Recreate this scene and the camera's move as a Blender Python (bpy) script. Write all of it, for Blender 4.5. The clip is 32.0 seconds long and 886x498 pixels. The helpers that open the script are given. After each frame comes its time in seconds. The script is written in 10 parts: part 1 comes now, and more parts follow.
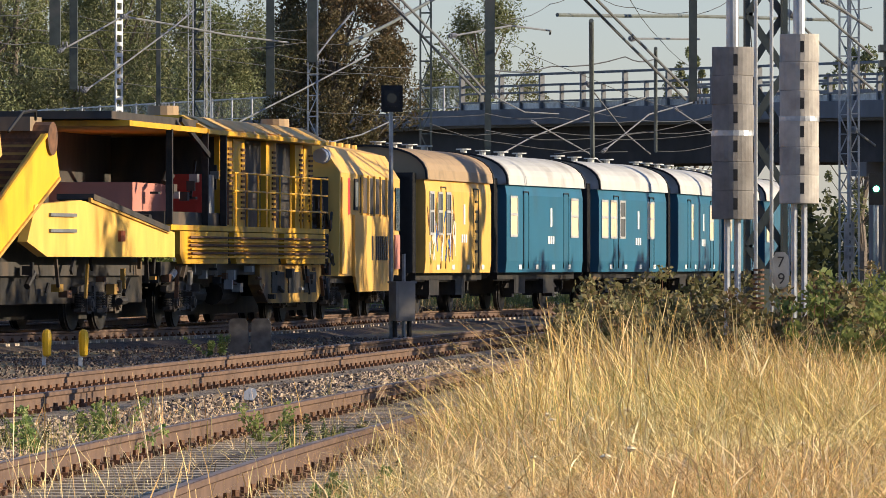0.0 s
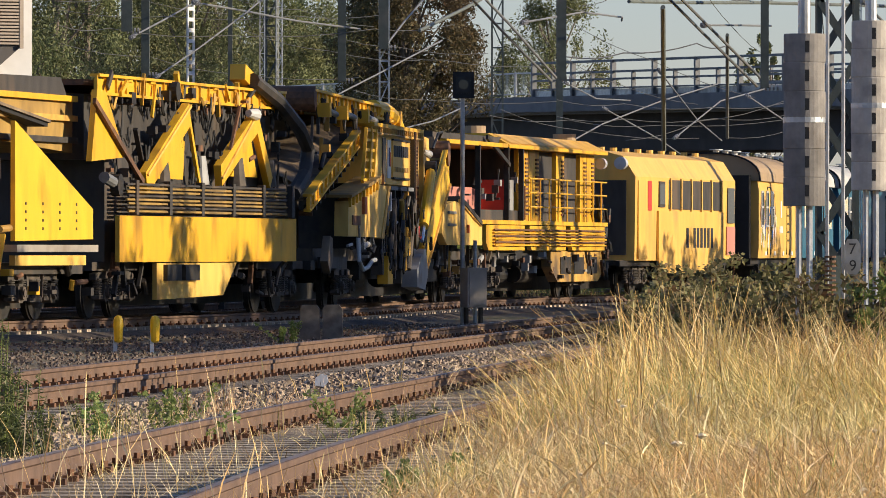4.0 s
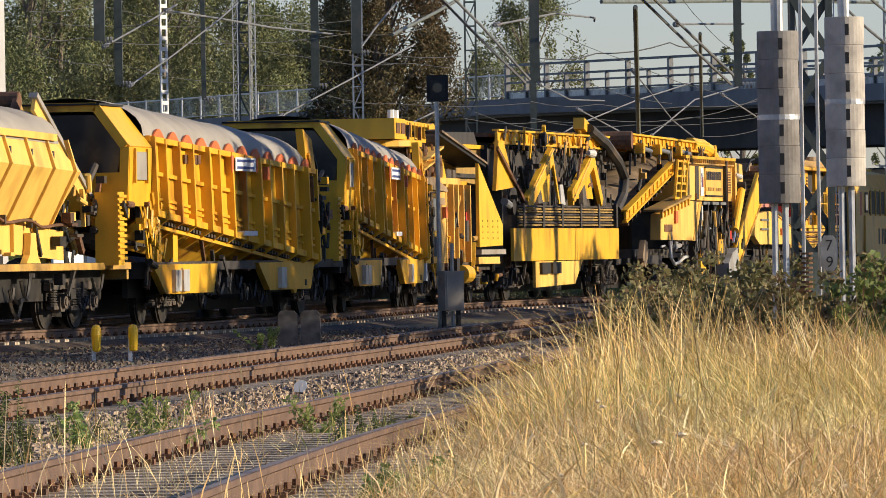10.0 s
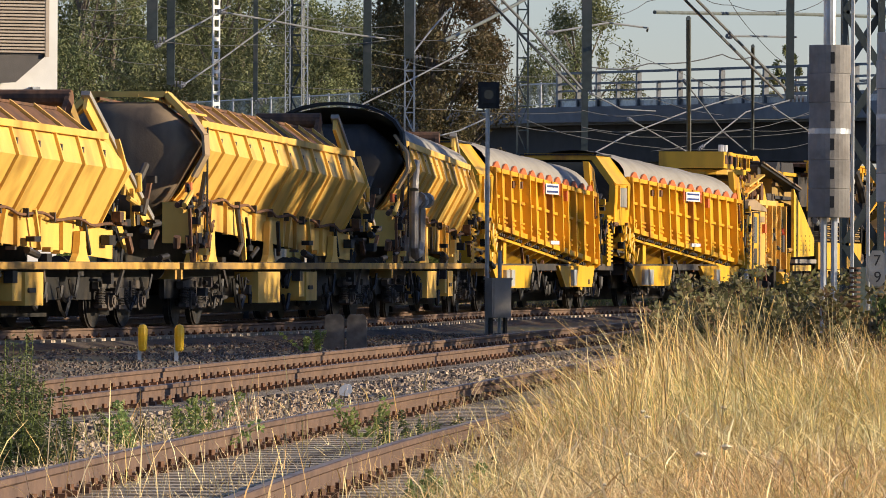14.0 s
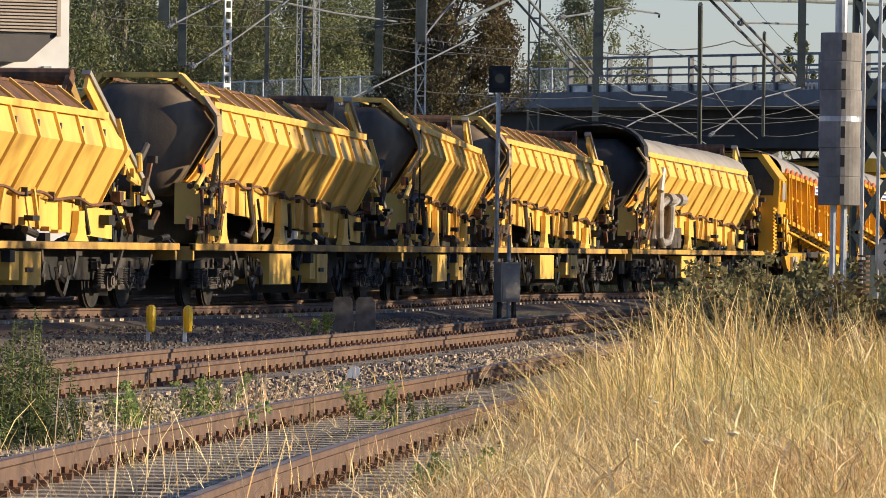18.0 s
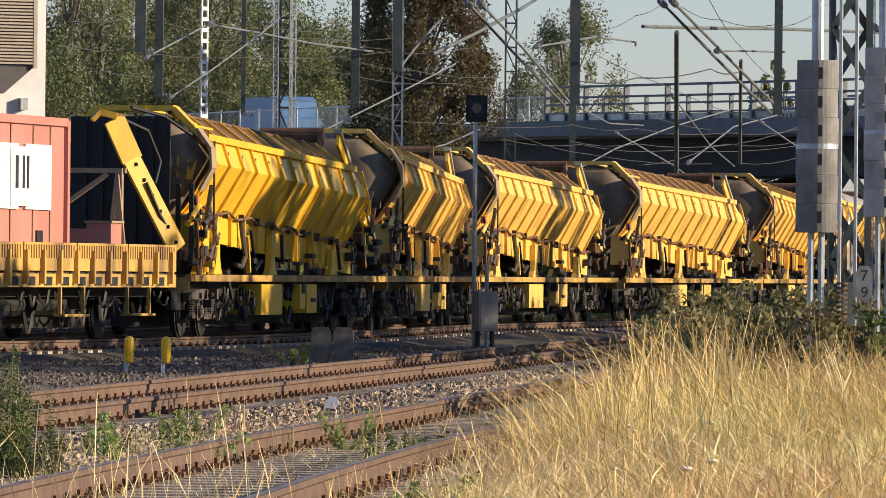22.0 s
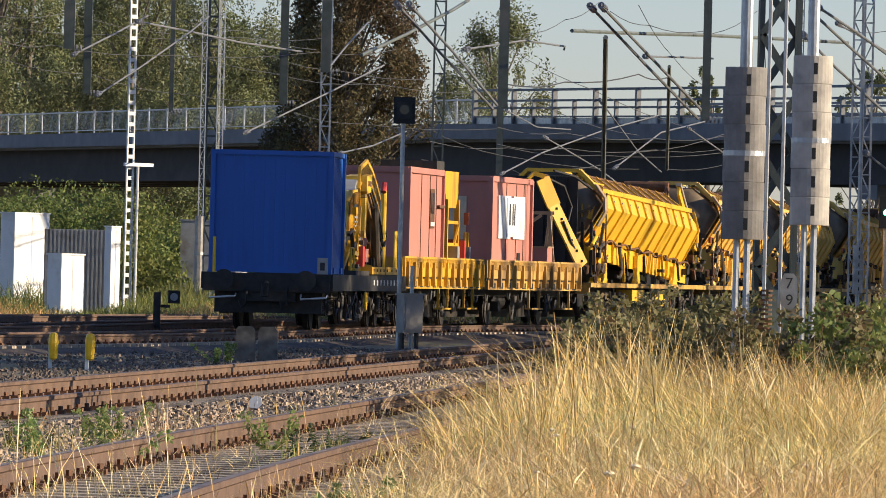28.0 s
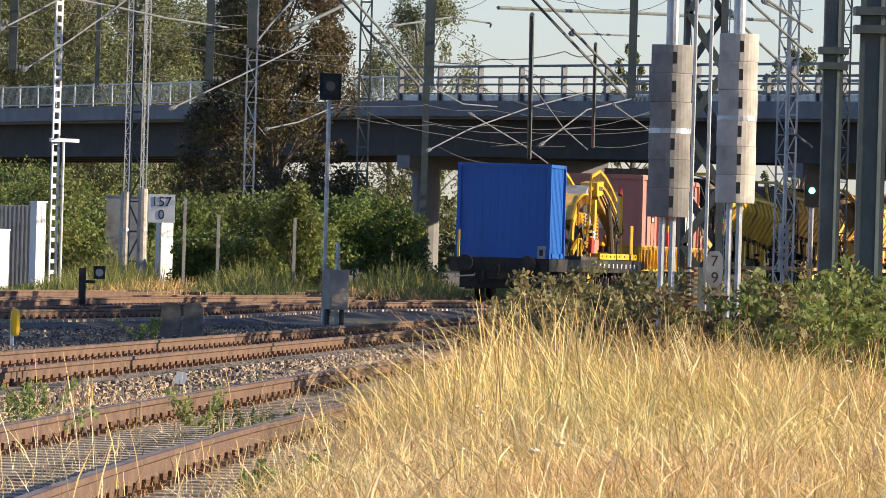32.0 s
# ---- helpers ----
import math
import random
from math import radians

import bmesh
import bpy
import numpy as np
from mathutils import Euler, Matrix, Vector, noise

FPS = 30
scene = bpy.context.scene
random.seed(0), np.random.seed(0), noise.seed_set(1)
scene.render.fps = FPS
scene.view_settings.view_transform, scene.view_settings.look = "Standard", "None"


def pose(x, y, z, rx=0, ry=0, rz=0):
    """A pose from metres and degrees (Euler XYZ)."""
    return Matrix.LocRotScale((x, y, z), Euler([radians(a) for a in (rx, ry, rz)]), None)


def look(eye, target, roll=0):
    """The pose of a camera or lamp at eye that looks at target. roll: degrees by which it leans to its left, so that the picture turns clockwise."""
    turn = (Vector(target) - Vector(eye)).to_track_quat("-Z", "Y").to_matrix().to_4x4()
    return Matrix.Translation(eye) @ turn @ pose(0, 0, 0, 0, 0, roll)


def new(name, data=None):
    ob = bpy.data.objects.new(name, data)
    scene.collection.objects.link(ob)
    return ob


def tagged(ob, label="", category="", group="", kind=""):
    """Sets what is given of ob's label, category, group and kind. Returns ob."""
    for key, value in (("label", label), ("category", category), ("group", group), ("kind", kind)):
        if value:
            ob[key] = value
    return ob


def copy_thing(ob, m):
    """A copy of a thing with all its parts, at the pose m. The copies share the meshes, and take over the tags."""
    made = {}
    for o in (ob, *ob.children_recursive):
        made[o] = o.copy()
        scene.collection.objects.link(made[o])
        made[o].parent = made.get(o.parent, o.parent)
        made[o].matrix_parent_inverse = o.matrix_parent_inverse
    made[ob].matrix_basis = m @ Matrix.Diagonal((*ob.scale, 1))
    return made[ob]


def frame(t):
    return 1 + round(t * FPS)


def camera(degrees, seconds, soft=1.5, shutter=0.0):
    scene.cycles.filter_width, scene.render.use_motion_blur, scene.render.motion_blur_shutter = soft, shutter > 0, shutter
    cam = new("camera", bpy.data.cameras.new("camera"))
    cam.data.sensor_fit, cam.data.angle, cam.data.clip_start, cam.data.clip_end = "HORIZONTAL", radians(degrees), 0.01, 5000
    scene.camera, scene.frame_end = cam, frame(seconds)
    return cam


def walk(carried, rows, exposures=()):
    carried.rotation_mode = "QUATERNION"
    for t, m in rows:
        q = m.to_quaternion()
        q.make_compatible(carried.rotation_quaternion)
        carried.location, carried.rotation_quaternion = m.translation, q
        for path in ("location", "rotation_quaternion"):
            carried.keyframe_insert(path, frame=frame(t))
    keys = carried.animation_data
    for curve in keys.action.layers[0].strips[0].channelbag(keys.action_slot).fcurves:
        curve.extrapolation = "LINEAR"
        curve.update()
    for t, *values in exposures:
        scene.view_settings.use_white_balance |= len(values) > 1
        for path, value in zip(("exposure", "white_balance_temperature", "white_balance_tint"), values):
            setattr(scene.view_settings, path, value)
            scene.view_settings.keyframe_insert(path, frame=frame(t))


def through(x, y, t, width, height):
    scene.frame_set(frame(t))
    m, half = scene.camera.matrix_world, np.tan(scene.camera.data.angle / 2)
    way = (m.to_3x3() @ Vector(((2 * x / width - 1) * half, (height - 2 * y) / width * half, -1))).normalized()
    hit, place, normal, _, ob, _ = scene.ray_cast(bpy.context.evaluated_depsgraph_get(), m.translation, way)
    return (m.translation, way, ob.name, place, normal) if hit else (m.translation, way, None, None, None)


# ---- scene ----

# ---- camera: fixed eye beside the yard, long lens, hand-held turns ----
LENS = 13000.0 / 784.0
EYE = Vector((0.0, 0.0, 1.2))


def aim(side, up, roll):
    """The fixed eye turned by so many thousandths of the lens to the side and up."""
    return look(EYE, EYE + Vector((side / 130.0, 100.0, up / 130.0)), roll)


cam = camera(math.degrees(2 * math.atan(1 / LENS)), 32.0, soft=0.8)
walk(cam, [
    (0, aim(16.6, 27.7, -0.00)),
    (0.5, aim(1.6, 1.7, -0.00)),
    (1, aim(-26.6, -8.5, -0.10)),
    (1.5, aim(-73.0, -17.6, -0.24)),
    (2, aim(-77.2, -17.6, -0.10)),
    (2.5, aim(-79.6, -23.0, -0.01)),
    (4.5, aim(-124.0, 19.3, 0.03)),
    (5, aim(-150.7, 32.5, -0.01)),
    (5.5, aim(-196.8, 36.0, 0.05)),
    (6, aim(-230.8, 43.4, 0.15)),
    (6.5, aim(-262.3, 50.3, 0.53)),
    (7, aim(-168.0, 53.6, 0.57)),
    (7.5, aim(-63.7, 58.4, 0.60)),
    (8, aim(-102.1, 49.5, 0.85)),
    (8.5, aim(-115.4, 50.9, 0.52)),
    (9, aim(-123.7, 26.0, -0.13)),
    (9.5, aim(-98.8, 13.0, -0.87)),
    (10, aim(-68.4, 9.4, -0.95)),
    (10.5, aim(-54.1, 2.9, -0.20)),
    (11, aim(-55.5, 28.9, 0.41)),
    (11.5, aim(-74.0, 39.4, 0.52)),
    (12, aim(-86.6, 20.1, 0.51)),
    (12.5, aim(-110.4, -2.6, 0.36)),
    (13, aim(-128.1, -8.0, 0.34)),
    (13.5, aim(-139.8, 6.8, 0.22)),
    (14, aim(-153.5, 21.2, 0.27)),
    (14.5, aim(-162.3, 16.2, 0.41)),
    (15, aim(-182.5, 34.7, 0.29)),
    (15.5, aim(-214.8, 70.2, 0.51)),
    (17.5, aim(-164.2, 18.5, 0.59)),
    (18, aim(-169.8, -7.9, 0.87)),
    (18.5, aim(-184.1, -49.8, 1.04)),
    (19, aim(-157.1, -42.8, 0.68)),
    (19.5, aim(-151.4, 2.2, 0.45)),
    (20, aim(-144.2, 32.9, 0.38)),
    (20.5, aim(-167.4, 55.5, 0.61)),
    (21, aim(-169.0, 60.0, 0.63)),
    (21.5, aim(-152.5, 61.6, 0.49)),
    (22, aim(-131.0, 44.9, 0.54)),
    (22.5, aim(-117.0, 20.7, 0.48)),
    (23, aim(-125.4, 22.2, 0.66)),
    (23.5, aim(-132.0, 34.4, 0.62)),
    (24, aim(-109.9, 37.5, 0.68)),
    (24.5, aim(-89.9, 31.7, 0.99)),
    (25, aim(-78.9, 24.0, 1.07)),
    (25.5, aim(-56.5, 24.8, 1.12)),
    (27.5, aim(-12.0, 63.5, 1.25)),
    (28, aim(0.4, 50.2, 1.42)),
    (28.5, aim(25.4, 19.3, 1.82)),
    (29, aim(43.2, 7.5, 1.93)),
    (29.5, aim(71.4, -15.8, 1.85)),
    (30, aim(85.5, -22.7, 1.78)),
    (30.5, aim(102.5, -3.3, 1.79)),
    (31, aim(137.0, 4.3, 1.96)),
    (31.5, aim(144.0, 2.8, 1.81)),
    (32, aim(133.1, 12.4, 1.61)),
], exposures=[(0, 0.42), (5, 0.3), (26, 0.4), (29, 0.44), (32, 0.74)])

# ---- sky, sun ----
world = bpy.data.worlds.new("world")
scene.world = world
world.use_nodes = True
sky = world.node_tree.nodes.new("ShaderNodeTexSky")
sky.sky_type, sky.sun_disc = "NISHITA", False
SUN_EL, SUN_AZ = radians(17), radians(97)   # azimuth clockwise from the +y axis
sky.sun_elevation, sky.sun_rotation = SUN_EL, SUN_AZ
sky.air_density, sky.dust_density, sky.ozone_density = 1.0, 0.25, 3.5
background = world.node_tree.nodes["Background"]
background.inputs["Strength"].default_value = 0.105
tint = world.node_tree.nodes.new("ShaderNodeMix")
tint.data_type, tint.blend_type = "RGBA", "MULTIPLY"
tint.inputs[0].default_value, tint.inputs[7].default_value = 1.0, (1.02, 0.98, 1.2, 1)
world.node_tree.links.new(sky.outputs["Color"], tint.inputs[6])
world.node_tree.links.new(tint.outputs[2], background.inputs["Color"])
sun = new("sun", bpy.data.lights.new("sun", "SUN"))
sun.data.energy, sun.data.angle, sun.data.color = 5.6, radians(0.5), (1.0, 0.84, 0.62)
sun.matrix_world = look((300, 0, 100), Vector((300, 0, 100)) - 100 * Vector((
    math.sin(SUN_AZ) * math.cos(SUN_EL), math.cos(SUN_AZ) * math.cos(SUN_EL), math.sin(SUN_EL))))


# ---- materials ----
def surface(name, colour, rough=0.6, metal=0.0, vary=0.25, scale=6.0, dirt=None, dirt_amount=0.4, dirt_scale=1.5,
            bump=0.15, bump_scale=30.0, each=0.0, streak=1.0):
    """A worn surface: colour varied at two scales, dirt in patches (streaked along z), fine relief."""
    m = bpy.data.materials.new(name)
    m.use_nodes = True
    nt = m.node_tree
    bsdf = nt.nodes["Principled BSDF"]
    coord = nt.nodes.new("ShaderNodeTexCoord")
    mapping = nt.nodes.new("ShaderNodeMapping")
    mapping.inputs["Scale"].default_value = (1, 1, 1 / streak)
    nt.links.new(coord.outputs["Object"], mapping.inputs["Vector"])

    def noise_node(s, detail, source):
        n = nt.nodes.new("ShaderNodeTexNoise")
        n.inputs["Scale"].default_value, n.inputs["Detail"].default_value = s, detail
        nt.links.new(source, n.inputs["Vector"])
        return n

    def mix(kind, fac, a, b):
        n = nt.nodes.new("ShaderNodeMix")
        n.data_type, n.blend_type = "RGBA", kind
        for value, socket in ((fac, n.inputs[0]), (a, n.inputs[6]), (b, n.inputs[7])):
            if isinstance(value, (float, int)):
                socket.default_value = value
            elif isinstance(value, tuple):
                socket.default_value = (*value, 1)
            else:
                nt.links.new(value, socket)
        return n.outputs[2]

    fine = noise_node(scale, 6, mapping.outputs["Vector"])
    dark = tuple(c * (1 - vary) for c in colour)
    light = tuple(min(1, c * (1 + vary * 0.7)) for c in colour)
    ramp = nt.nodes.new("ShaderNodeValToRGB")
    ramp.color_ramp.elements[0].position, ramp.color_ramp.elements[1].position = 0.32, 0.68
    ramp.color_ramp.elements[0].color, ramp.color_ramp.elements[1].color = (*dark, 1), (*light, 1)
    nt.links.new(fine.outputs["Fac"], ramp.inputs["Fac"])
    out = ramp.outputs["Color"]
    if dirt:
        patch = noise_node(dirt_scale, 8, mapping.outputs["Vector"])
        r2 = nt.nodes.new("ShaderNodeValToRGB")
        r2.color_ramp.elements[0].position, r2.color_ramp.elements[1].position = 0.62 - dirt_amount * 0.3, 0.78 - dirt_amount * 0.2
        nt.links.new(patch.outputs["Fac"], r2.inputs["Fac"])
        out = mix("MIX", r2.outputs["Color"], out, dirt)
    if each:
        info = nt.nodes.new("ShaderNodeObjectInfo")
        hsv = nt.nodes.new("ShaderNodeHueSaturation")
        rng = nt.nodes.new("ShaderNodeMapRange")
        rng.inputs[3].default_value, rng.inputs[4].default_value = 1 - each, 1 + each
        nt.links.new(info.outputs["Random"], rng.inputs[0])
        nt.links.new(rng.outputs[0], hsv.inputs["Value"])
        nt.links.new(out, hsv.inputs["Color"])
        out = hsv.outputs["Color"]
    nt.links.new(out, bsdf.inputs["Base Color"])
    bsdf.inputs["Roughness"].default_value, bsdf.inputs["Metallic"].default_value = rough, metal
    if bump:
        grain = noise_node(bump_scale, 4, coord.outputs["Object"])
        b = nt.nodes.new("ShaderNodeBump")
        b.inputs["Strength"].default_value, b.inputs["Distance"].default_value = bump, 0.02
        nt.links.new(grain.outputs["Fac"], b.inputs["Height"])
        nt.links.new(b.outputs["Normal"], bsdf.inputs["Normal"])
    return m


def island(m, amount):
    """Vary the brightness of a joined mesh's pieces one by one."""
    nt = m.node_tree
    bsdf = nt.nodes["Principled BSDF"]
    link = bsdf.inputs["Base Color"].links[0]
    source = link.from_socket
    geo, rng, hsv = (nt.nodes.new(k) for k in ("ShaderNodeNewGeometry", "ShaderNodeMapRange", "ShaderNodeHueSaturation"))
    rng.inputs[3].default_value, rng.inputs[4].default_value = 1 - amount, 1 + amount
    nt.links.new(geo.outputs["Random Per Island"], rng.inputs[0])
    nt.links.new(rng.outputs[0], hsv.inputs["Value"])
    nt.links.new(source, hsv.inputs["Color"])
    nt.links.new(hsv.outputs["Color"], bsdf.inputs["Base Color"])
    return m


def leafy(m, amount=0.35):
    """Let some light through blades and leaves."""
    nt = m.node_tree
    bsdf = nt.nodes["Principled BSDF"]
    bsdf.inputs["Specular IOR Level"].default_value = 0.2
    trans = nt.nodes.new("ShaderNodeBsdfTranslucent")
    mixer = nt.nodes.new("ShaderNodeMixShader")
    mixer.inputs[0].default_value = amount
    nt.links.new(bsdf.inputs["Base Color"].links[0].from_socket, trans.inputs["Color"])
    nt.links.new(bsdf.outputs["BSDF"], mixer.inputs[1])
    nt.links.new(trans.outputs["BSDF"], mixer.inputs[2])
    nt.links.new(mixer.outputs["Shader"], nt.nodes["Material Output"].inputs["Surface"])
    return m


def grassy(name, colours, through=0.25, scale=0.6, hue=0.022):
    """Blades each of its own colour out of a few, varied in patches over the field."""
    m = bpy.data.materials.new(name)
    m.use_nodes = True
    nt = m.node_tree
    bsdf = nt.nodes["Principled BSDF"]
    geo, ramp, coord, patch, lift, hsv = (nt.nodes.new(k) for k in (
        "ShaderNodeNewGeometry", "ShaderNodeValToRGB", "ShaderNodeTexCoord", "ShaderNodeTexNoise", "ShaderNodeMapRange", "ShaderNodeHueSaturation"))
    ramp.color_ramp.interpolation = "LINEAR"
    while len(ramp.color_ramp.elements) < len(colours):
        ramp.color_ramp.elements.new(0.5)
    for k, c in enumerate(colours):
        ramp.color_ramp.elements[k].position = k / (len(colours) - 1)
        ramp.color_ramp.elements[k].color = (*c, 1)
    nt.links.new(geo.outputs["Random Per Island"], ramp.inputs["Fac"])
    patch.inputs["Scale"].default_value, patch.inputs["Detail"].default_value = scale, 3
    nt.links.new(coord.outputs["Object"], patch.inputs["Vector"])
    lift.inputs[1].default_value, lift.inputs[2].default_value, lift.inputs[3].default_value, lift.inputs[4].default_value = 0.3, 0.7, 0.75, 1.2
    nt.links.new(patch.outputs["Fac"], lift.inputs[0])
    nt.links.new(lift.outputs[0], hsv.inputs["Value"])
    broad, turn = nt.nodes.new("ShaderNodeTexNoise"), nt.nodes.new("ShaderNodeMapRange")
    broad.inputs["Scale"].default_value, broad.inputs["Detail"].default_value = scale * 0.5, 4
    nt.links.new(coord.outputs["Object"], broad.inputs["Vector"])
    turn.inputs[1].default_value, turn.inputs[2].default_value, turn.inputs[3].default_value, turn.inputs[4].default_value = 0.35, 0.65, 0.5 - hue, 0.5 + hue
    nt.links.new(broad.outputs["Fac"], turn.inputs[0])
    nt.links.new(turn.outputs[0], hsv.inputs["Hue"])
    nt.links.new(ramp.outputs["Color"], hsv.inputs["Color"])
    nt.links.new(hsv.outputs["Color"], bsdf.inputs["Base Color"])
    bsdf.inputs["Roughness"].default_value = 0.6
    return leafy(m, through)


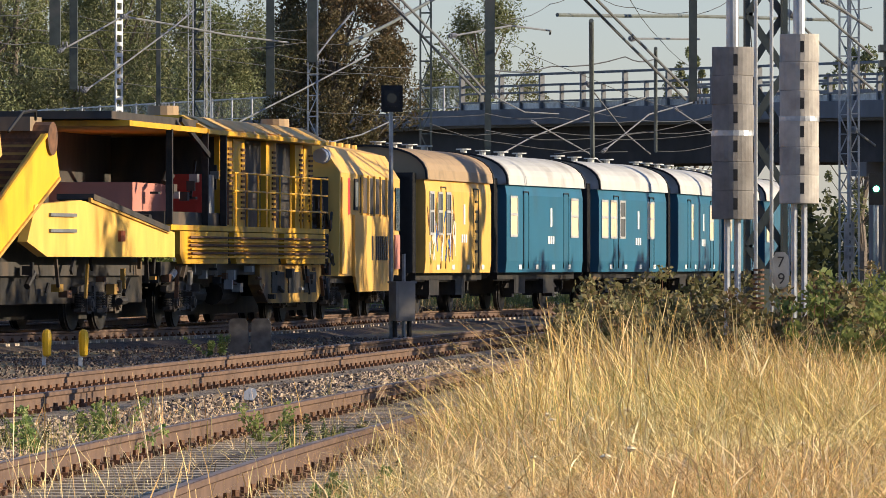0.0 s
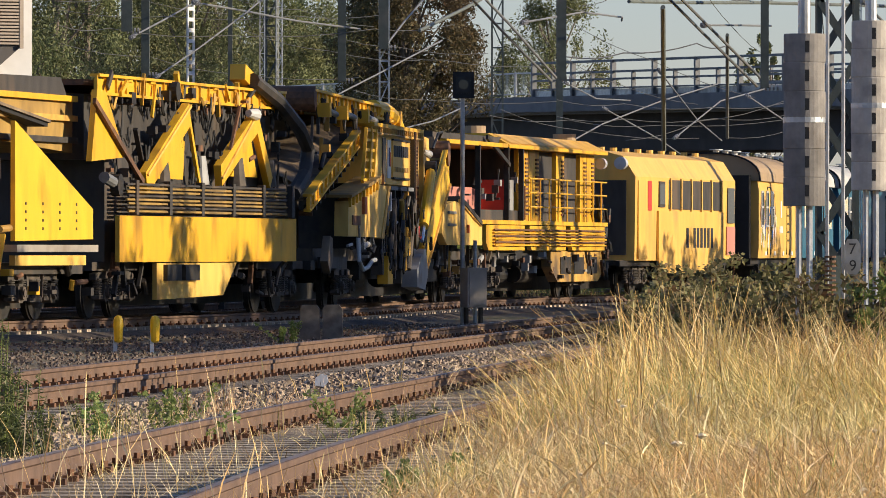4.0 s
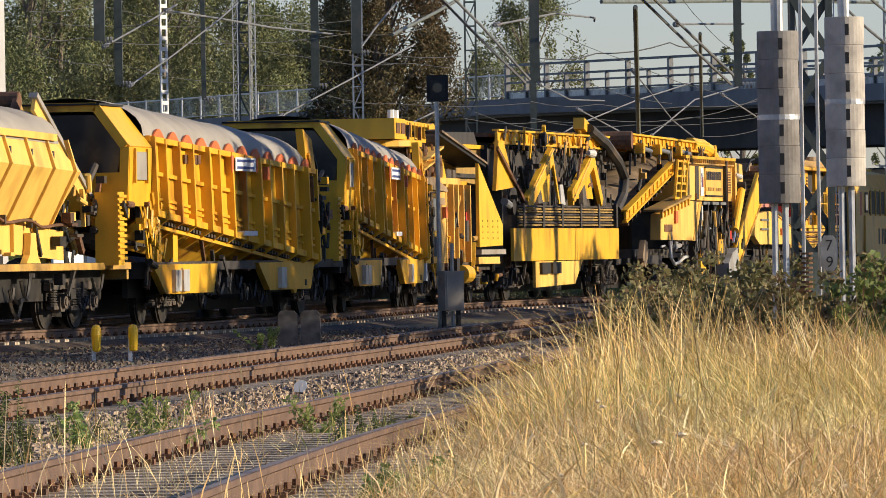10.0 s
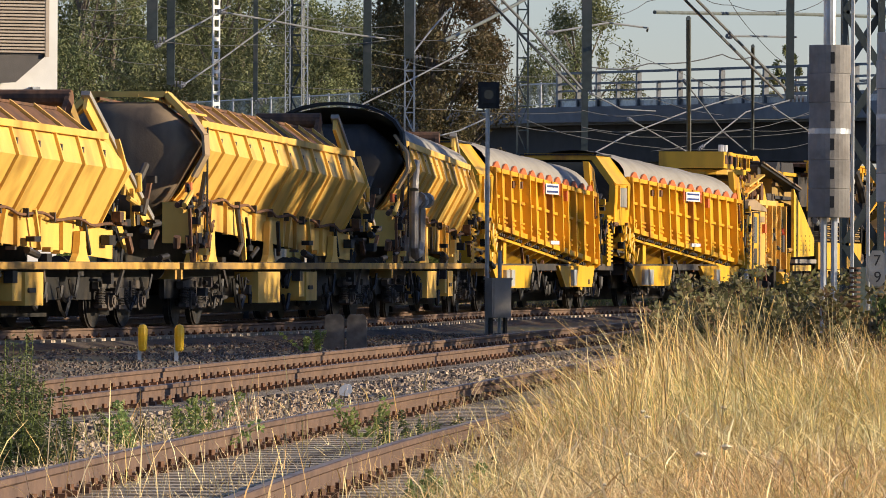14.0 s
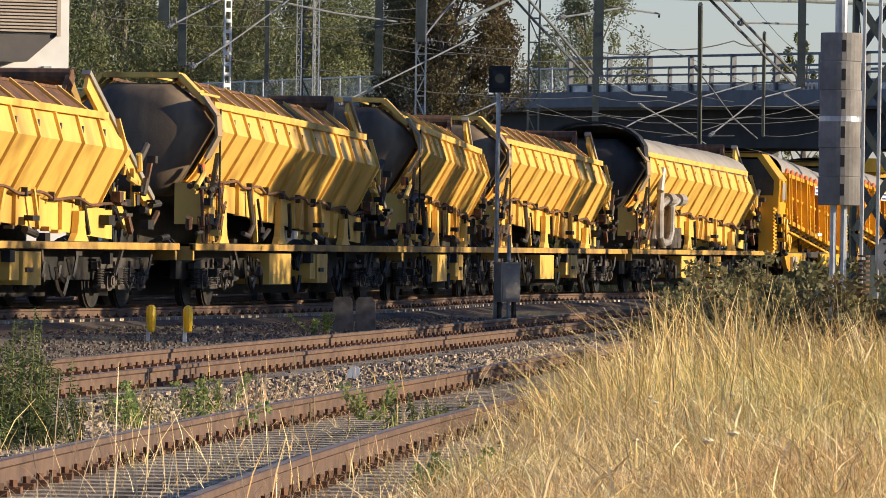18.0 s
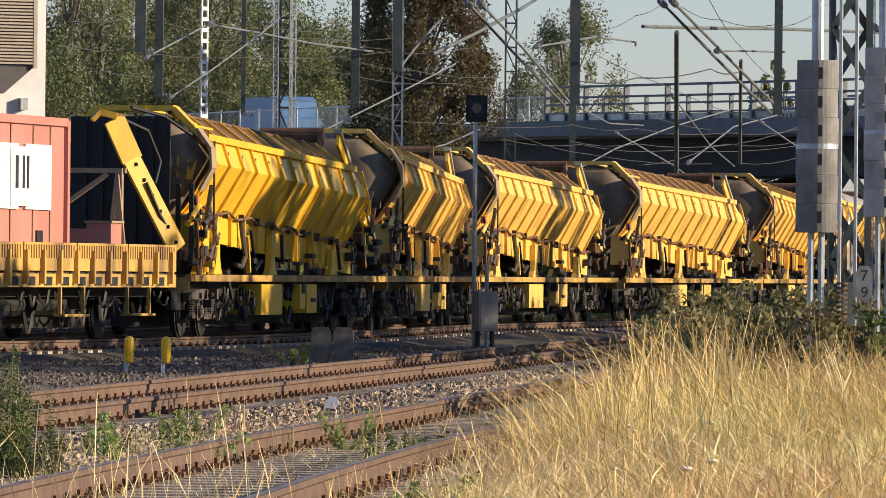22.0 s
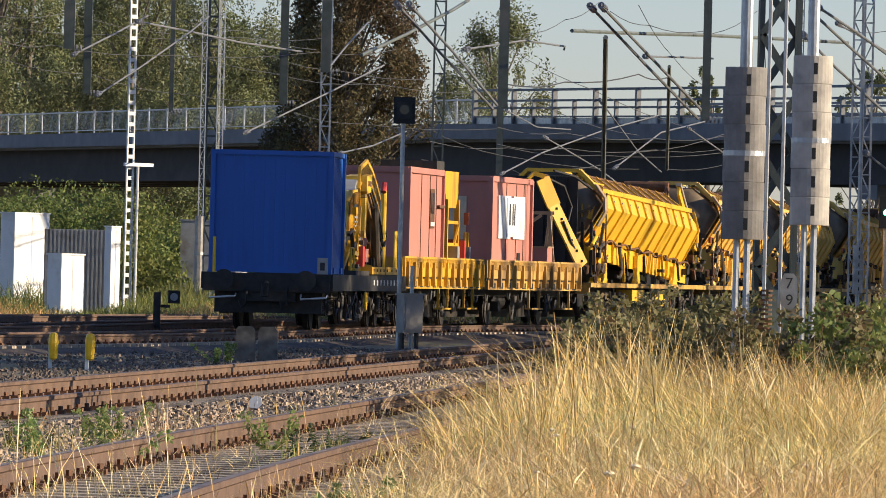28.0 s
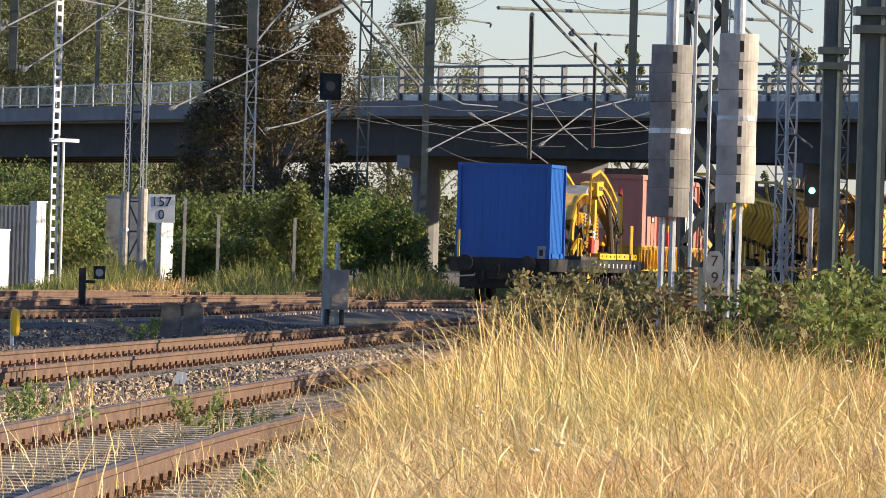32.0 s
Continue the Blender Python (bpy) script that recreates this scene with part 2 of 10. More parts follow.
GRIME = (0.05, 0.035, 0.02)
M = {
    "yellow": surface("machine yellow", (0.71, 0.39, 0.022), 0.45, vary=0.12, scale=3, dirt=(0.30, 0.15, 0.02), dirt_amount=0.25, dirt_scale=1.2, streak=3),
    "pale": surface("hopper yellow", (0.76, 0.47, 0.10), 0.5, vary=0.12, scale=3, dirt=(0.36, 0.18, 0.03), dirt_amount=0.22, dirt_scale=0.9, streak=3),
    "bright": surface("bright yellow", (0.77, 0.455, 0.03), 0.42, vary=0.1, scale=3, dirt=(0.35, 0.2, 0.02), dirt_amount=0.18, dirt_scale=1.2, streak=3),
    "orange": surface("hopper orange yellow", (0.72, 0.39, 0.018), 0.45, vary=0.12, scale=3, dirt=(0.30, 0.11, 0.01), dirt_amount=0.25, dirt_scale=1.2, streak=3),
    "cream": surface("cream yellow", (0.72, 0.42, 0.09), 0.5, vary=0.1, scale=3, dirt=(0.42, 0.26, 0.08), dirt_amount=0.2, dirt_scale=1.0, streak=3),
    "rust": surface("rusty steel", (0.16, 0.075, 0.035), 0.85, vary=0.4, scale=9, dirt=(0.07, 0.04, 0.025), dirt_amount=0.5, dirt_scale=3),
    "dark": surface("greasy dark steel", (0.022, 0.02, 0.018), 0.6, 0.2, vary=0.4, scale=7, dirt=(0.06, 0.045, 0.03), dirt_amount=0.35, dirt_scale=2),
    "gear": surface("dusty running gear", (0.062, 0.052, 0.042), 0.75, 0.1, vary=0.4, scale=7, dirt=(0.13, 0.10, 0.075), dirt_amount=0.45, dirt_scale=2.5),
    "flue": surface("dusty grey pipe", (0.36, 0.33, 0.29), 0.55, 0.3, vary=0.2, scale=6, dirt=(0.18, 0.14, 0.10), dirt_amount=0.4),
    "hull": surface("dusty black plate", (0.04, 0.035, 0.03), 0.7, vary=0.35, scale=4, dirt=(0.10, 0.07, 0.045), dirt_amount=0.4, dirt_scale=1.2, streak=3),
    # browner than the body yellow, dark patches included, for shade along the sills
    "sill": surface("dirty yellow brown sill", (0.56, 0.32, 0.06), 0.65, vary=0.3, scale=3, dirt=(0.10, 0.065, 0.035), dirt_amount=0.5, dirt_scale=0.7, streak=1.0),
    # ballast bed and stones darkened in colour for the shade round the train
    "shaded_bed": surface("oily dark ballast bed", (0.095, 0.07, 0.05), 0.95, vary=0.5, scale=16, dirt=(0.04, 0.033, 0.028), dirt_amount=0.45, dirt_scale=2.5, bump=1.0, bump_scale=18),
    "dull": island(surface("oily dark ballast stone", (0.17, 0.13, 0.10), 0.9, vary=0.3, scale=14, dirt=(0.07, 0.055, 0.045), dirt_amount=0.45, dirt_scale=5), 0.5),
    # dusty yellow, darkened to hold the shade on the feed box too
    "dusty": surface("dusty brown yellow plate", (0.34, 0.21, 0.05), 0.7, vary=0.25, scale=3, dirt=(0.14, 0.09, 0.035), dirt_amount=0.5, dirt_scale=0.9, streak=2),
    "tube": surface("dull galvanised tube", (0.19, 0.195, 0.195), 0.6, 0.3, vary=0.2, scale=6, dirt=(0.14, 0.14, 0.13), dirt_amount=0.3),
    "cable": surface("weathered wire", (0.10, 0.10, 0.095), 0.6, 0.3, vary=0.15, scale=3, bump=0.0),
    "soil": surface("dust caked rear plate", (0.23, 0.165, 0.10), 0.8, vary=0.35, scale=2.5, dirt=(0.06, 0.045, 0.035), dirt_amount=0.5, dirt_scale=0.8, streak=3),
    "smoke": surface("smoked glass", (0.05, 0.045, 0.038), 0.15, vary=0.2, scale=2, dirt=(0.11, 0.09, 0.065), dirt_amount=0.3, bump=0.0),
    "box": surface("weathered tan grey cabinet", (0.30, 0.265, 0.22), 0.7, vary=0.15, scale=4, dirt=(0.2, 0.16, 0.12), dirt_amount=0.35),
    "worn": surface("stained drop side yellow", (0.66, 0.37, 0.025), 0.65, vary=0.25, scale=3, dirt=(0.24, 0.14, 0.035), dirt_amount=0.45, dirt_scale=0.8, streak=4),
    # concrete darkened to carry the shade on the left tension weights
    "shade_concrete": surface("dark weathered concrete", (0.21, 0.195, 0.175), 0.9, vary=0.2, scale=8, dirt=(0.13, 0.115, 0.1), dirt_amount=0.4, dirt_scale=2.5, each=0.15),
    "faded": surface("faded rust stained yellow", (0.56, 0.33, 0.075), 0.7, vary=0.25, scale=3, dirt=(0.22, 0.13, 0.05), dirt_amount=0.5, dirt_scale=0.8, streak=4),
    "tarp": surface("grey tarpaulin", (0.30, 0.275, 0.235), 0.8, vary=0.15, scale=1.6, dirt=(0.2, 0.18, 0.15), dirt_amount=0.3, dirt_scale=0.8, bump=0.25, bump_scale=6),
    "tile": surface("orange scallop", (0.55, 0.13, 0.035), 0.7, vary=0.15, scale=5, dirt=(0.3, 0.1, 0.03), dirt_amount=0.2),
    "grey": surface("grey painted steel", (0.30, 0.30, 0.29), 0.55, vary=0.15, scale=4, dirt=(0.16, 0.13, 0.1), dirt_amount=0.3),
    "zinc": surface("galvanised steel", (0.42, 0.43, 0.43), 0.45, 0.7, vary=0.2, scale=8, dirt=(0.25, 0.24, 0.22), dirt_amount=0.3),
    "silver": surface("aluminium paint", (0.55, 0.55, 0.54), 0.4, 0.3, vary=0.12, scale=4, dirt=(0.25, 0.2, 0.16), dirt_amount=0.3),
    "black": surface("black rubber", (0.012, 0.012, 0.012), 0.7, vary=0.3, scale=6, bump=0.1),
    "blue": surface("coach blue", (0.022, 0.125, 0.205), 0.4, vary=0.1, scale=2, dirt=(0.03, 0.09, 0.13), dirt_amount=0.2, dirt_scale=1, streak=4),
    "royal": surface("container blue", (0.012, 0.105, 0.40), 0.45, vary=0.1, scale=2, dirt=(0.03, 0.09, 0.30), dirt_amount=0.2, dirt_scale=1, streak=4),
    "pink": surface("faded red container paint", (0.50, 0.205, 0.155), 0.6, vary=0.1, scale=2, dirt=(0.36, 0.15, 0.12), dirt_amount=0.25, dirt_scale=1, streak=4),
    "red": surface("red paint", (0.50, 0.045, 0.03), 0.5, vary=0.1, scale=4),
    "roof": surface("coach roof paint", (0.50, 0.50, 0.47), 0.6, vary=0.1, scale=1.2, dirt=(0.3, 0.28, 0.25), dirt_amount=0.25, dirt_scale=0.9),
    "tan": surface("tan roof", (0.36, 0.25, 0.14), 0.7, vary=0.12, scale=1.5, dirt=(0.2, 0.15, 0.09), dirt_amount=0.3),
    "white": surface("white paint", (0.72, 0.72, 0.70), 0.5, vary=0.06, scale=3, dirt=(0.5, 0.48, 0.44), dirt_amount=0.2),
    "blind": surface("cream roller blind", (0.62, 0.53, 0.36), 0.7, vary=0.08, scale=3),
    "glass": surface("dark window glass", (0.02, 0.025, 0.028), 0.06, vary=0.1, scale=2, bump=0.0),
    "ink": surface("black lettering", (0.02, 0.02, 0.025), 0.6, vary=0.1, bump=0.0),
    "navy": surface("blue lettering", (0.03, 0.05, 0.18), 0.6, vary=0.1, bump=0.0),
    "chrome": surface("bare cylinder rod", (0.6, 0.6, 0.58), 0.25, 0.9, vary=0.1),
    "rail": surface("weathered rail steel", (0.145, 0.09, 0.06), 0.7, 0.2, vary=0.25, scale=4, dirt=(0.18, 0.11, 0.07), dirt_amount=0.4, dirt_scale=2),
    "shine": surface("worn rail head", (0.30, 0.22, 0.15), 0.5, 0.35, vary=0.2, scale=5, dirt=(0.14, 0.08, 0.05), dirt_amount=0.4),
    "sleeper": surface("concrete sleeper", (0.44, 0.355, 0.25), 0.9, vary=0.2, scale=12, dirt=(0.13, 0.1, 0.075), dirt_amount=0.4, dirt_scale=4, each=0.2),
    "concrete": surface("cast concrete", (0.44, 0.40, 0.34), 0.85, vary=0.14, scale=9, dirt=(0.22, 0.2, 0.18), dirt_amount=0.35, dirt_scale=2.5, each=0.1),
    "bridge": surface("bridge concrete", (0.19, 0.185, 0.18), 0.85, vary=0.14, scale=1.2, dirt=(0.15, 0.145, 0.14), dirt_amount=0.35, dirt_scale=0.5),
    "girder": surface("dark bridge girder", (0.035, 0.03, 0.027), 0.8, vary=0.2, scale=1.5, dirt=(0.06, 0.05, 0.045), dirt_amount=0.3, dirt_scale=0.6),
    "mast": surface("green mast paint", (0.06, 0.074, 0.066), 0.55, vary=0.2, scale=5, dirt=(0.10, 0.10, 0.09), dirt_amount=0.3),
    "post": surface("weathered green grey paint", (0.12, 0.135, 0.12), 0.6, vary=0.2, scale=4, dirt=(0.09, 0.09, 0.08), dirt_amount=0.3),
    "patina": surface("pale green mast paint", (0.19, 0.22, 0.18), 0.6, vary=0.2, scale=6, dirt=(0.12, 0.12, 0.10), dirt_amount=0.3),
    "wall": surface("white rendered wall", (0.74, 0.72, 0.68), 0.9, vary=0.06, scale=1.5, dirt=(0.55, 0.52, 0.47), dirt_amount=0.2, dirt_scale=0.4),
    "louvre": surface("brown grey louvre", (0.42, 0.34, 0.26), 0.7, vary=0.12, scale=3),
    "bay": surface("dark bay cladding", (0.075, 0.065, 0.058), 0.6, vary=0.15, scale=3),
    "stone": island(surface("ballast stone", (0.42, 0.32, 0.225), 0.9, vary=0.25, scale=14, dirt=(0.16, 0.12, 0.09), dirt_amount=0.4, dirt_scale=5), 0.45),
    "ballast": surface("ballast bed", (0.29, 0.22, 0.15), 0.95, vary=0.5, scale=16, dirt=(0.10, 0.08, 0.06), dirt_amount=0.45, dirt_scale=2.5, bump=1.0, bump_scale=18),
    "ground": surface("dry stony ground", (0.17, 0.14, 0.085), 0.95, vary=0.4, scale=5, dirt=(0.12, 0.12, 0.045), dirt_amount=0.5, dirt_scale=0.15, bump=0.8, bump_scale=12),
    "straw": grassy("straw grass", ((0.24, 0.14, 0.05), (0.86, 0.54, 0.18), (0.98, 0.72, 0.31), (0.42, 0.25, 0.07), (0.95, 0.63, 0.23), (0.99, 0.81, 0.44), (0.66, 0.40, 0.12)), 0.2),
    "litter": grassy("dry grass leaves", ((0.20, 0.11, 0.035), (0.84, 0.52, 0.19), (0.34, 0.20, 0.06), (0.98, 0.68, 0.30), (0.26, 0.16, 0.05), (0.94, 0.61, 0.25), (0.55, 0.33, 0.11)), 0.22),
    "pith": grassy("pale bleached stalk", ((0.94, 0.71, 0.35), (0.99, 0.85, 0.50), (0.84, 0.55, 0.20), (0.97, 0.77, 0.40)), 0.15),
    "olive": grassy("half green grass", ((0.20, 0.23, 0.06), (0.48, 0.44, 0.13), (0.30, 0.33, 0.09), (0.66, 0.56, 0.20), (0.25, 0.30, 0.08)), 0.45),
    "green": grassy("green grass", ((0.09, 0.13, 0.03), (0.22, 0.27, 0.07), (0.15, 0.21, 0.05), (0.34, 0.34, 0.12), (0.18, 0.24, 0.07)), 0.35),
    "bramble": grassy("bramble leaf", ((0.08, 0.075, 0.03), (0.22, 0.19, 0.08), (0.12, 0.12, 0.045), (0.42, 0.35, 0.18), (0.18, 0.11, 0.055), (0.26, 0.24, 0.10)), 0.35),
    "meadow": grassy("meadow grass", ((0.10, 0.13, 0.035), (0.22, 0.24, 0.07), (0.15, 0.18, 0.05), (0.36, 0.33, 0.11), (0.13, 0.17, 0.04)), 0.35, 0.12),
    "herb": grassy("dusty herb leaf", ((0.06, 0.08, 0.035), (0.15, 0.17, 0.075), (0.09, 0.115, 0.05), (0.24, 0.25, 0.12), (0.12, 0.155, 0.045)), 0.25),
    "weed": grassy("weed leaf", ((0.14, 0.19, 0.05), (0.28, 0.34, 0.10), (0.20, 0.27, 0.08), (0.42, 0.42, 0.18)), 0.42),
    "birch": grassy("birch leaf", ((0.075, 0.09, 0.04), (0.19, 0.20, 0.085), (0.125, 0.14, 0.06), (0.26, 0.26, 0.115), (0.15, 0.165, 0.07)), 0.22, 0.25),
    "beech": grassy("copper leaf", ((0.07, 0.06, 0.035), (0.15, 0.12, 0.06), (0.10, 0.09, 0.045), (0.20, 0.13, 0.06)), 0.3, 0.4),
    "shrub": grassy("shrub leaf", ((0.09, 0.12, 0.035), (0.22, 0.25, 0.07), (0.14, 0.18, 0.05), (0.30, 0.30, 0.10)), 0.4, 0.3),
    # leaf colour lowered to paint the dark gaps between the birch crowns
    "deep": grassy("deep wood leaf", ((0.03, 0.04, 0.016), (0.075, 0.085, 0.035), (0.05, 0.06, 0.024), (0.11, 0.11, 0.045)), 0.15, 0.1),
    "bark": surface("bark", (0.16, 0.13, 0.10), 0.9, vary=0.35, scale=8),
    "flower": surface("pale umbel", (0.78, 0.66, 0.44), 0.8, vary=0.15, bump=0.0),
    "lorry": surface("light blue lorry paint", (0.10, 0.20, 0.34), 0.4, vary=0.08, scale=2),
    "lead": surface("mast white paint", (0.62, 0.62, 0.60), 0.5, vary=0.1, scale=5, dirt=(0.4, 0.38, 0.35), dirt_amount=0.3),
    "china": surface("grey insulator", (0.26, 0.25, 0.24), 0.3, vary=0.1, scale=5),
    "stub": surface("weathered concrete", (0.15, 0.135, 0.115), 0.9, vary=0.3, scale=7, dirt=(0.07, 0.06, 0.05), dirt_amount=0.4, dirt_scale=3),
    "marker": surface("yellow marker", (0.85, 0.50, 0.01), 0.4, vary=0.06),
}
glow = bpy.data.materials.new("green signal light")
glow.use_nodes = True
glow.node_tree.nodes["Principled BSDF"].inputs["Emission Color"].default_value = (0.1, 1.0, 0.55, 1)
glow.node_tree.nodes["Principled BSDF"].inputs["Emission Strength"].default_value = 6
M["glow"] = glow


# ---- mesh helpers ----
def bx(bm, x0, x1, y0, y1, z0, z1, m=None):
    vs = [bm.verts.new((x, y, z)) for x in (x0, x1) for y in (y0, y1) for z in (z0, z1)]
    for f in ((0, 1, 3, 2), (4, 6, 7, 5), (0, 4, 5, 1), (2, 3, 7, 6), (0, 2, 6, 4), (1, 5, 7, 3)):
        bm.faces.new([vs[i] for i in f])
    if m is not None:
        for v in vs:
            v.co = m @ v.co
    return bm


def rod(bm, p, q, r, n=6, r2=None):
    p, q = Vector(p), Vector(q)
    turn = (q - p).to_track_quat("Z", "Y").to_matrix()
    r2 = r if r2 is None else r2
    a, b = [], []
    for i in range(n):
        c = Vector((math.cos(2 * math.pi * i / n), math.sin(2 * math.pi * i / n), 0))
        a.append(bm.verts.new(p + turn @ (c * r)))
        b.append(bm.verts.new(q + turn @ (c * r2)))
    for i in range(n):
        bm.faces.new((a[i], a[(i + 1) % n], b[(i + 1) % n], b[i]))
    bm.faces.new(a[::-1])
    bm.faces.new(b)
    return bm


def line(bm, points, r, n=5):
    """One bent tube through the points."""
    pts = [Vector(q) for q in points]
    rows, last, turn = [], None, None
    for i, q in enumerate(pts):
        d = (pts[min(i + 1, len(pts) - 1)] - pts[max(i - 1, 0)]).normalized()
        turn = d.to_track_quat("Z", "Y") if last is None else last.rotation_difference(d) @ turn
        last = d
        rows.append([bm.verts.new(q + turn @ Vector((r * math.cos(2 * math.pi * k / n), r * math.sin(2 * math.pi * k / n), 0))) for k in range(n)])
    for u, v in zip(rows, rows[1:]):
        for k in range(n):
            bm.faces.new((u[k], u[(k + 1) % n], v[(k + 1) % n], v[k]))
    bm.faces.new(rows[0][::-1])
    bm.faces.new(rows[-1])
    return bm


def beam(bm, p, q, w, h):
    """A rectangular bar from p to q, w wide and h high."""
    p, q = Vector(p), Vector(q)
    d = (q - p).normalized()
    side = d.cross(Vector((0, 0, 1)))
    side = side.normalized() if side.length > 1e-4 else Vector((1, 0, 0))
    up = side.cross(d)
    vs = [bm.verts.new(e + side * sx * w / 2 + up * sz * h / 2) for e in (p, q) for sx, sz in ((-1, -1), (1, -1), (1, 1), (-1, 1))]
    for f in ((0, 1, 2, 3), (7, 6, 5, 4), (0, 4, 5, 1), (1, 5, 6, 2), (2, 6, 7, 3), (3, 7, 4, 0)):
        bm.faces.new([vs[i] for i in f])
    return bm


def prism(bm, outline, a, b, plane="xz"):
    """An outline in the xz plane (pushed along y) or in the yz plane (pushed along x), from a to b."""
    def at(p, d):
        return (p[0], d, p[1]) if plane == "xz" else (d, p[0], p[1]) if plane == "yz" else (p[0], p[1], d)
    lo, hi = [bm.verts.new(at(p, a)) for p in outline], [bm.verts.new(at(p, b)) for p in outline]
    n = len(outline)
    for i in range(n):
        bm.faces.new((lo[i], lo[(i + 1) % n], hi[(i + 1) % n], hi[i]))
    bm.faces.new(lo[::-1])
    bm.faces.new(hi)
    return bm


def skin(bm, rows, closed=False):
    """Faces through rows of points."""
    vs = [[bm.verts.new(p) for p in row] for row in rows]
    for a, b in zip(vs, vs[1:]):
        n = len(a)
        for i in range(n if closed else n - 1):
            bm.faces.new((a[i], a[(i + 1) % n], b[(i + 1) % n], b[i]))
    return bm


def B():
    return bmesh.new()


def mesh_of(name, bm, material):
    bmesh.ops.recalc_face_normals(bm, faces=bm.faces)
    me = bpy.data.meshes.new(name)
    bm.to_mesh(me)
    bm.free()
    me.materials.append(material)
    return me


def part(name, bm, material, parent, label="", smooth=False):
    me = mesh_of(name, bm, material)
    if smooth:
        me.shade_smooth()
    ob = new(name, me)
    ob.parent = parent
    if label:
        ob["label"] = label
    return ob


def again(ob, x, y, z, parent, rz=0):
    """One more piece on the same mesh."""
    o = new(ob.name.split(".")[0], ob.data)
    o.parent = parent
    o.matrix_basis = pose(x, y, z, 0, 0, rz)
    return o


def thing(name, label, category, group="", kind="", at=None):
    return tagged(new(name, None) if at is None else at, label, category, group, kind)


def solid(name, bm, material, label, category, group="", kind="", smooth=False):
    me = mesh_of(name, bm, material)
    if smooth:
        me.shade_smooth()
    return tagged(new(name, me), label, category, group, kind)


def letters(text, size, material, parent, m, name="lettering"):
    cu = bpy.data.curves.new(name, "FONT")
    cu.body, cu.size, cu.extrude, cu.align_x, cu.align_y = text, size, 0.004, "CENTER", "CENTER"
    tmp = bpy.data.objects.new(name, cu)
    scene.collection.objects.link(tmp)
    me = bpy.data.meshes.new_from_object(tmp.evaluated_get(bpy.context.evaluated_depsgraph_get()))
    bpy.data.objects.remove(tmp)
    me.materials.clear()
    me.materials.append(material)
    ob = new(name, me)
    ob.parent = parent
    ob.matrix_basis = m
    return ob


# ---- the line of the train's track, and the train's run along it ----
BENDS = [(-400, 0.33), (-40, 0.3219), (-15, 0.2884), (0, 0.2549), (12, 0.2214), (24, 0.1831), (36, 0.1089), (50, 0.0765), (66, 0.1767),
         (85, 0.2341), (110, 0.1305), (150, 0.1781), (220, 0.2026), (700, 0.2026)]
SPEEDS = [(0, 8.977), (2.5, 9.937), (5, 8.998), (8, 8.99), (11, 10.25), (14, 10.09), (17, 10.229), (20, 10.579), (23, 11.11), (26, 11.01),
          (29, 11.615), (32, 12.407)]
S0, DS = -300.0, 0.5
_s = np.arange(S0, 620.0, DS)
_th = np.interp(_s, [b[0] for b in BENDS], [b[1] for b in BENDS])
_th = np.convolve(np.pad(_th, 6, mode="edge"), np.ones(13) / 13, "valid")
_x = np.concatenate([[0], np.cumsum(np.sin(_th) * DS)])[:-1]
_y = np.concatenate([[0], np.cumsum(np.cos(_th) * DS)])[:-1]
_k = int(-S0 / DS)
_x, _y = _x - _x[_k] - 11.1833, _y - _y[_k] + 117.002
_t = np.arange(0, 32.05, 0.1)
_v = np.interp(_t, [b[0] for b in SPEEDS], [b[1] for b in SPEEDS])
_run = np.concatenate([[0], np.cumsum((_v[1:] + _v[:-1]) / 2 * 0.1)])


def on_track(s, off=0.0, z=0.0):
    """The point at length s along the track, off metres to the right of it."""
    x, y, h = (float(np.interp(s, _s, a)) for a in (_x, _y, _th))
    return Vector((x + off * math.cos(h), y - off * math.sin(h), z))


def ride(s, base):
    """The pose of a vehicle with its middle at s and its wheels base metres apart."""
    a, b = on_track(s - base / 2), on_track(s + base / 2)
    return Matrix.Translation((a + b) / 2) @ pose(0, 0, 0, 0, 0, math.degrees(math.atan2(b.y - a.y, b.x - a.x)))


RIDERS = []   # (thing, where its vehicle's middle is at the start, wheel base, its own place on the vehicle)


def rides(ob, s, base, local=None):
    local = local or Matrix.Identity(4)
    ob.matrix_basis = ride(s, base) @ local
    RIDERS.append((ob, s, base, local))
    return ob


# ---- ground and tracks ----
bm = B()
XS = [-3000, -800, -300, -150, -80, -40, -20, -10, 0, 10, 20, 40, 80, 150, 300, 800, 3000]
YS = [-600, -200, -60, 0, 20, 40, 60, 80, 100, 120, 150, 190, 240, 300, 400, 700, 1500, 4000]
skin(bm, [[(x, y, -0.30 if y < 600 else 0.5) for x in XS] for y in YS])
ground = solid("ground", bm, M["ground"], "dry stony ground with sparse grass beside the tracks", "ground", kind="structure")


def t1(y):
    return -1.17 + 0.079 * (y - 55) + 0.0009 * max(0.0, 56 - y) ** 2


def t2(y):
    return -3.3 + 0.0900 * (y - 81.4) + 0.00004 * (y - 81.4) ** 2


def straight(f, y0, y1, step):
    n = int((y1 - y0) / step)
    return [Vector((f(y0 + i * step), y0 + i * step, 0)) for i in range(n + 1)]


def frames_along(pts):
    out = []
    for i, p in enumerate(pts):
        d = (pts[min(i + 1, len(pts) - 1)] - pts[max(i - 1, 0)]).normalized()
        out.append((p, d, Vector((d.y, -d.x, 0))))
    return out


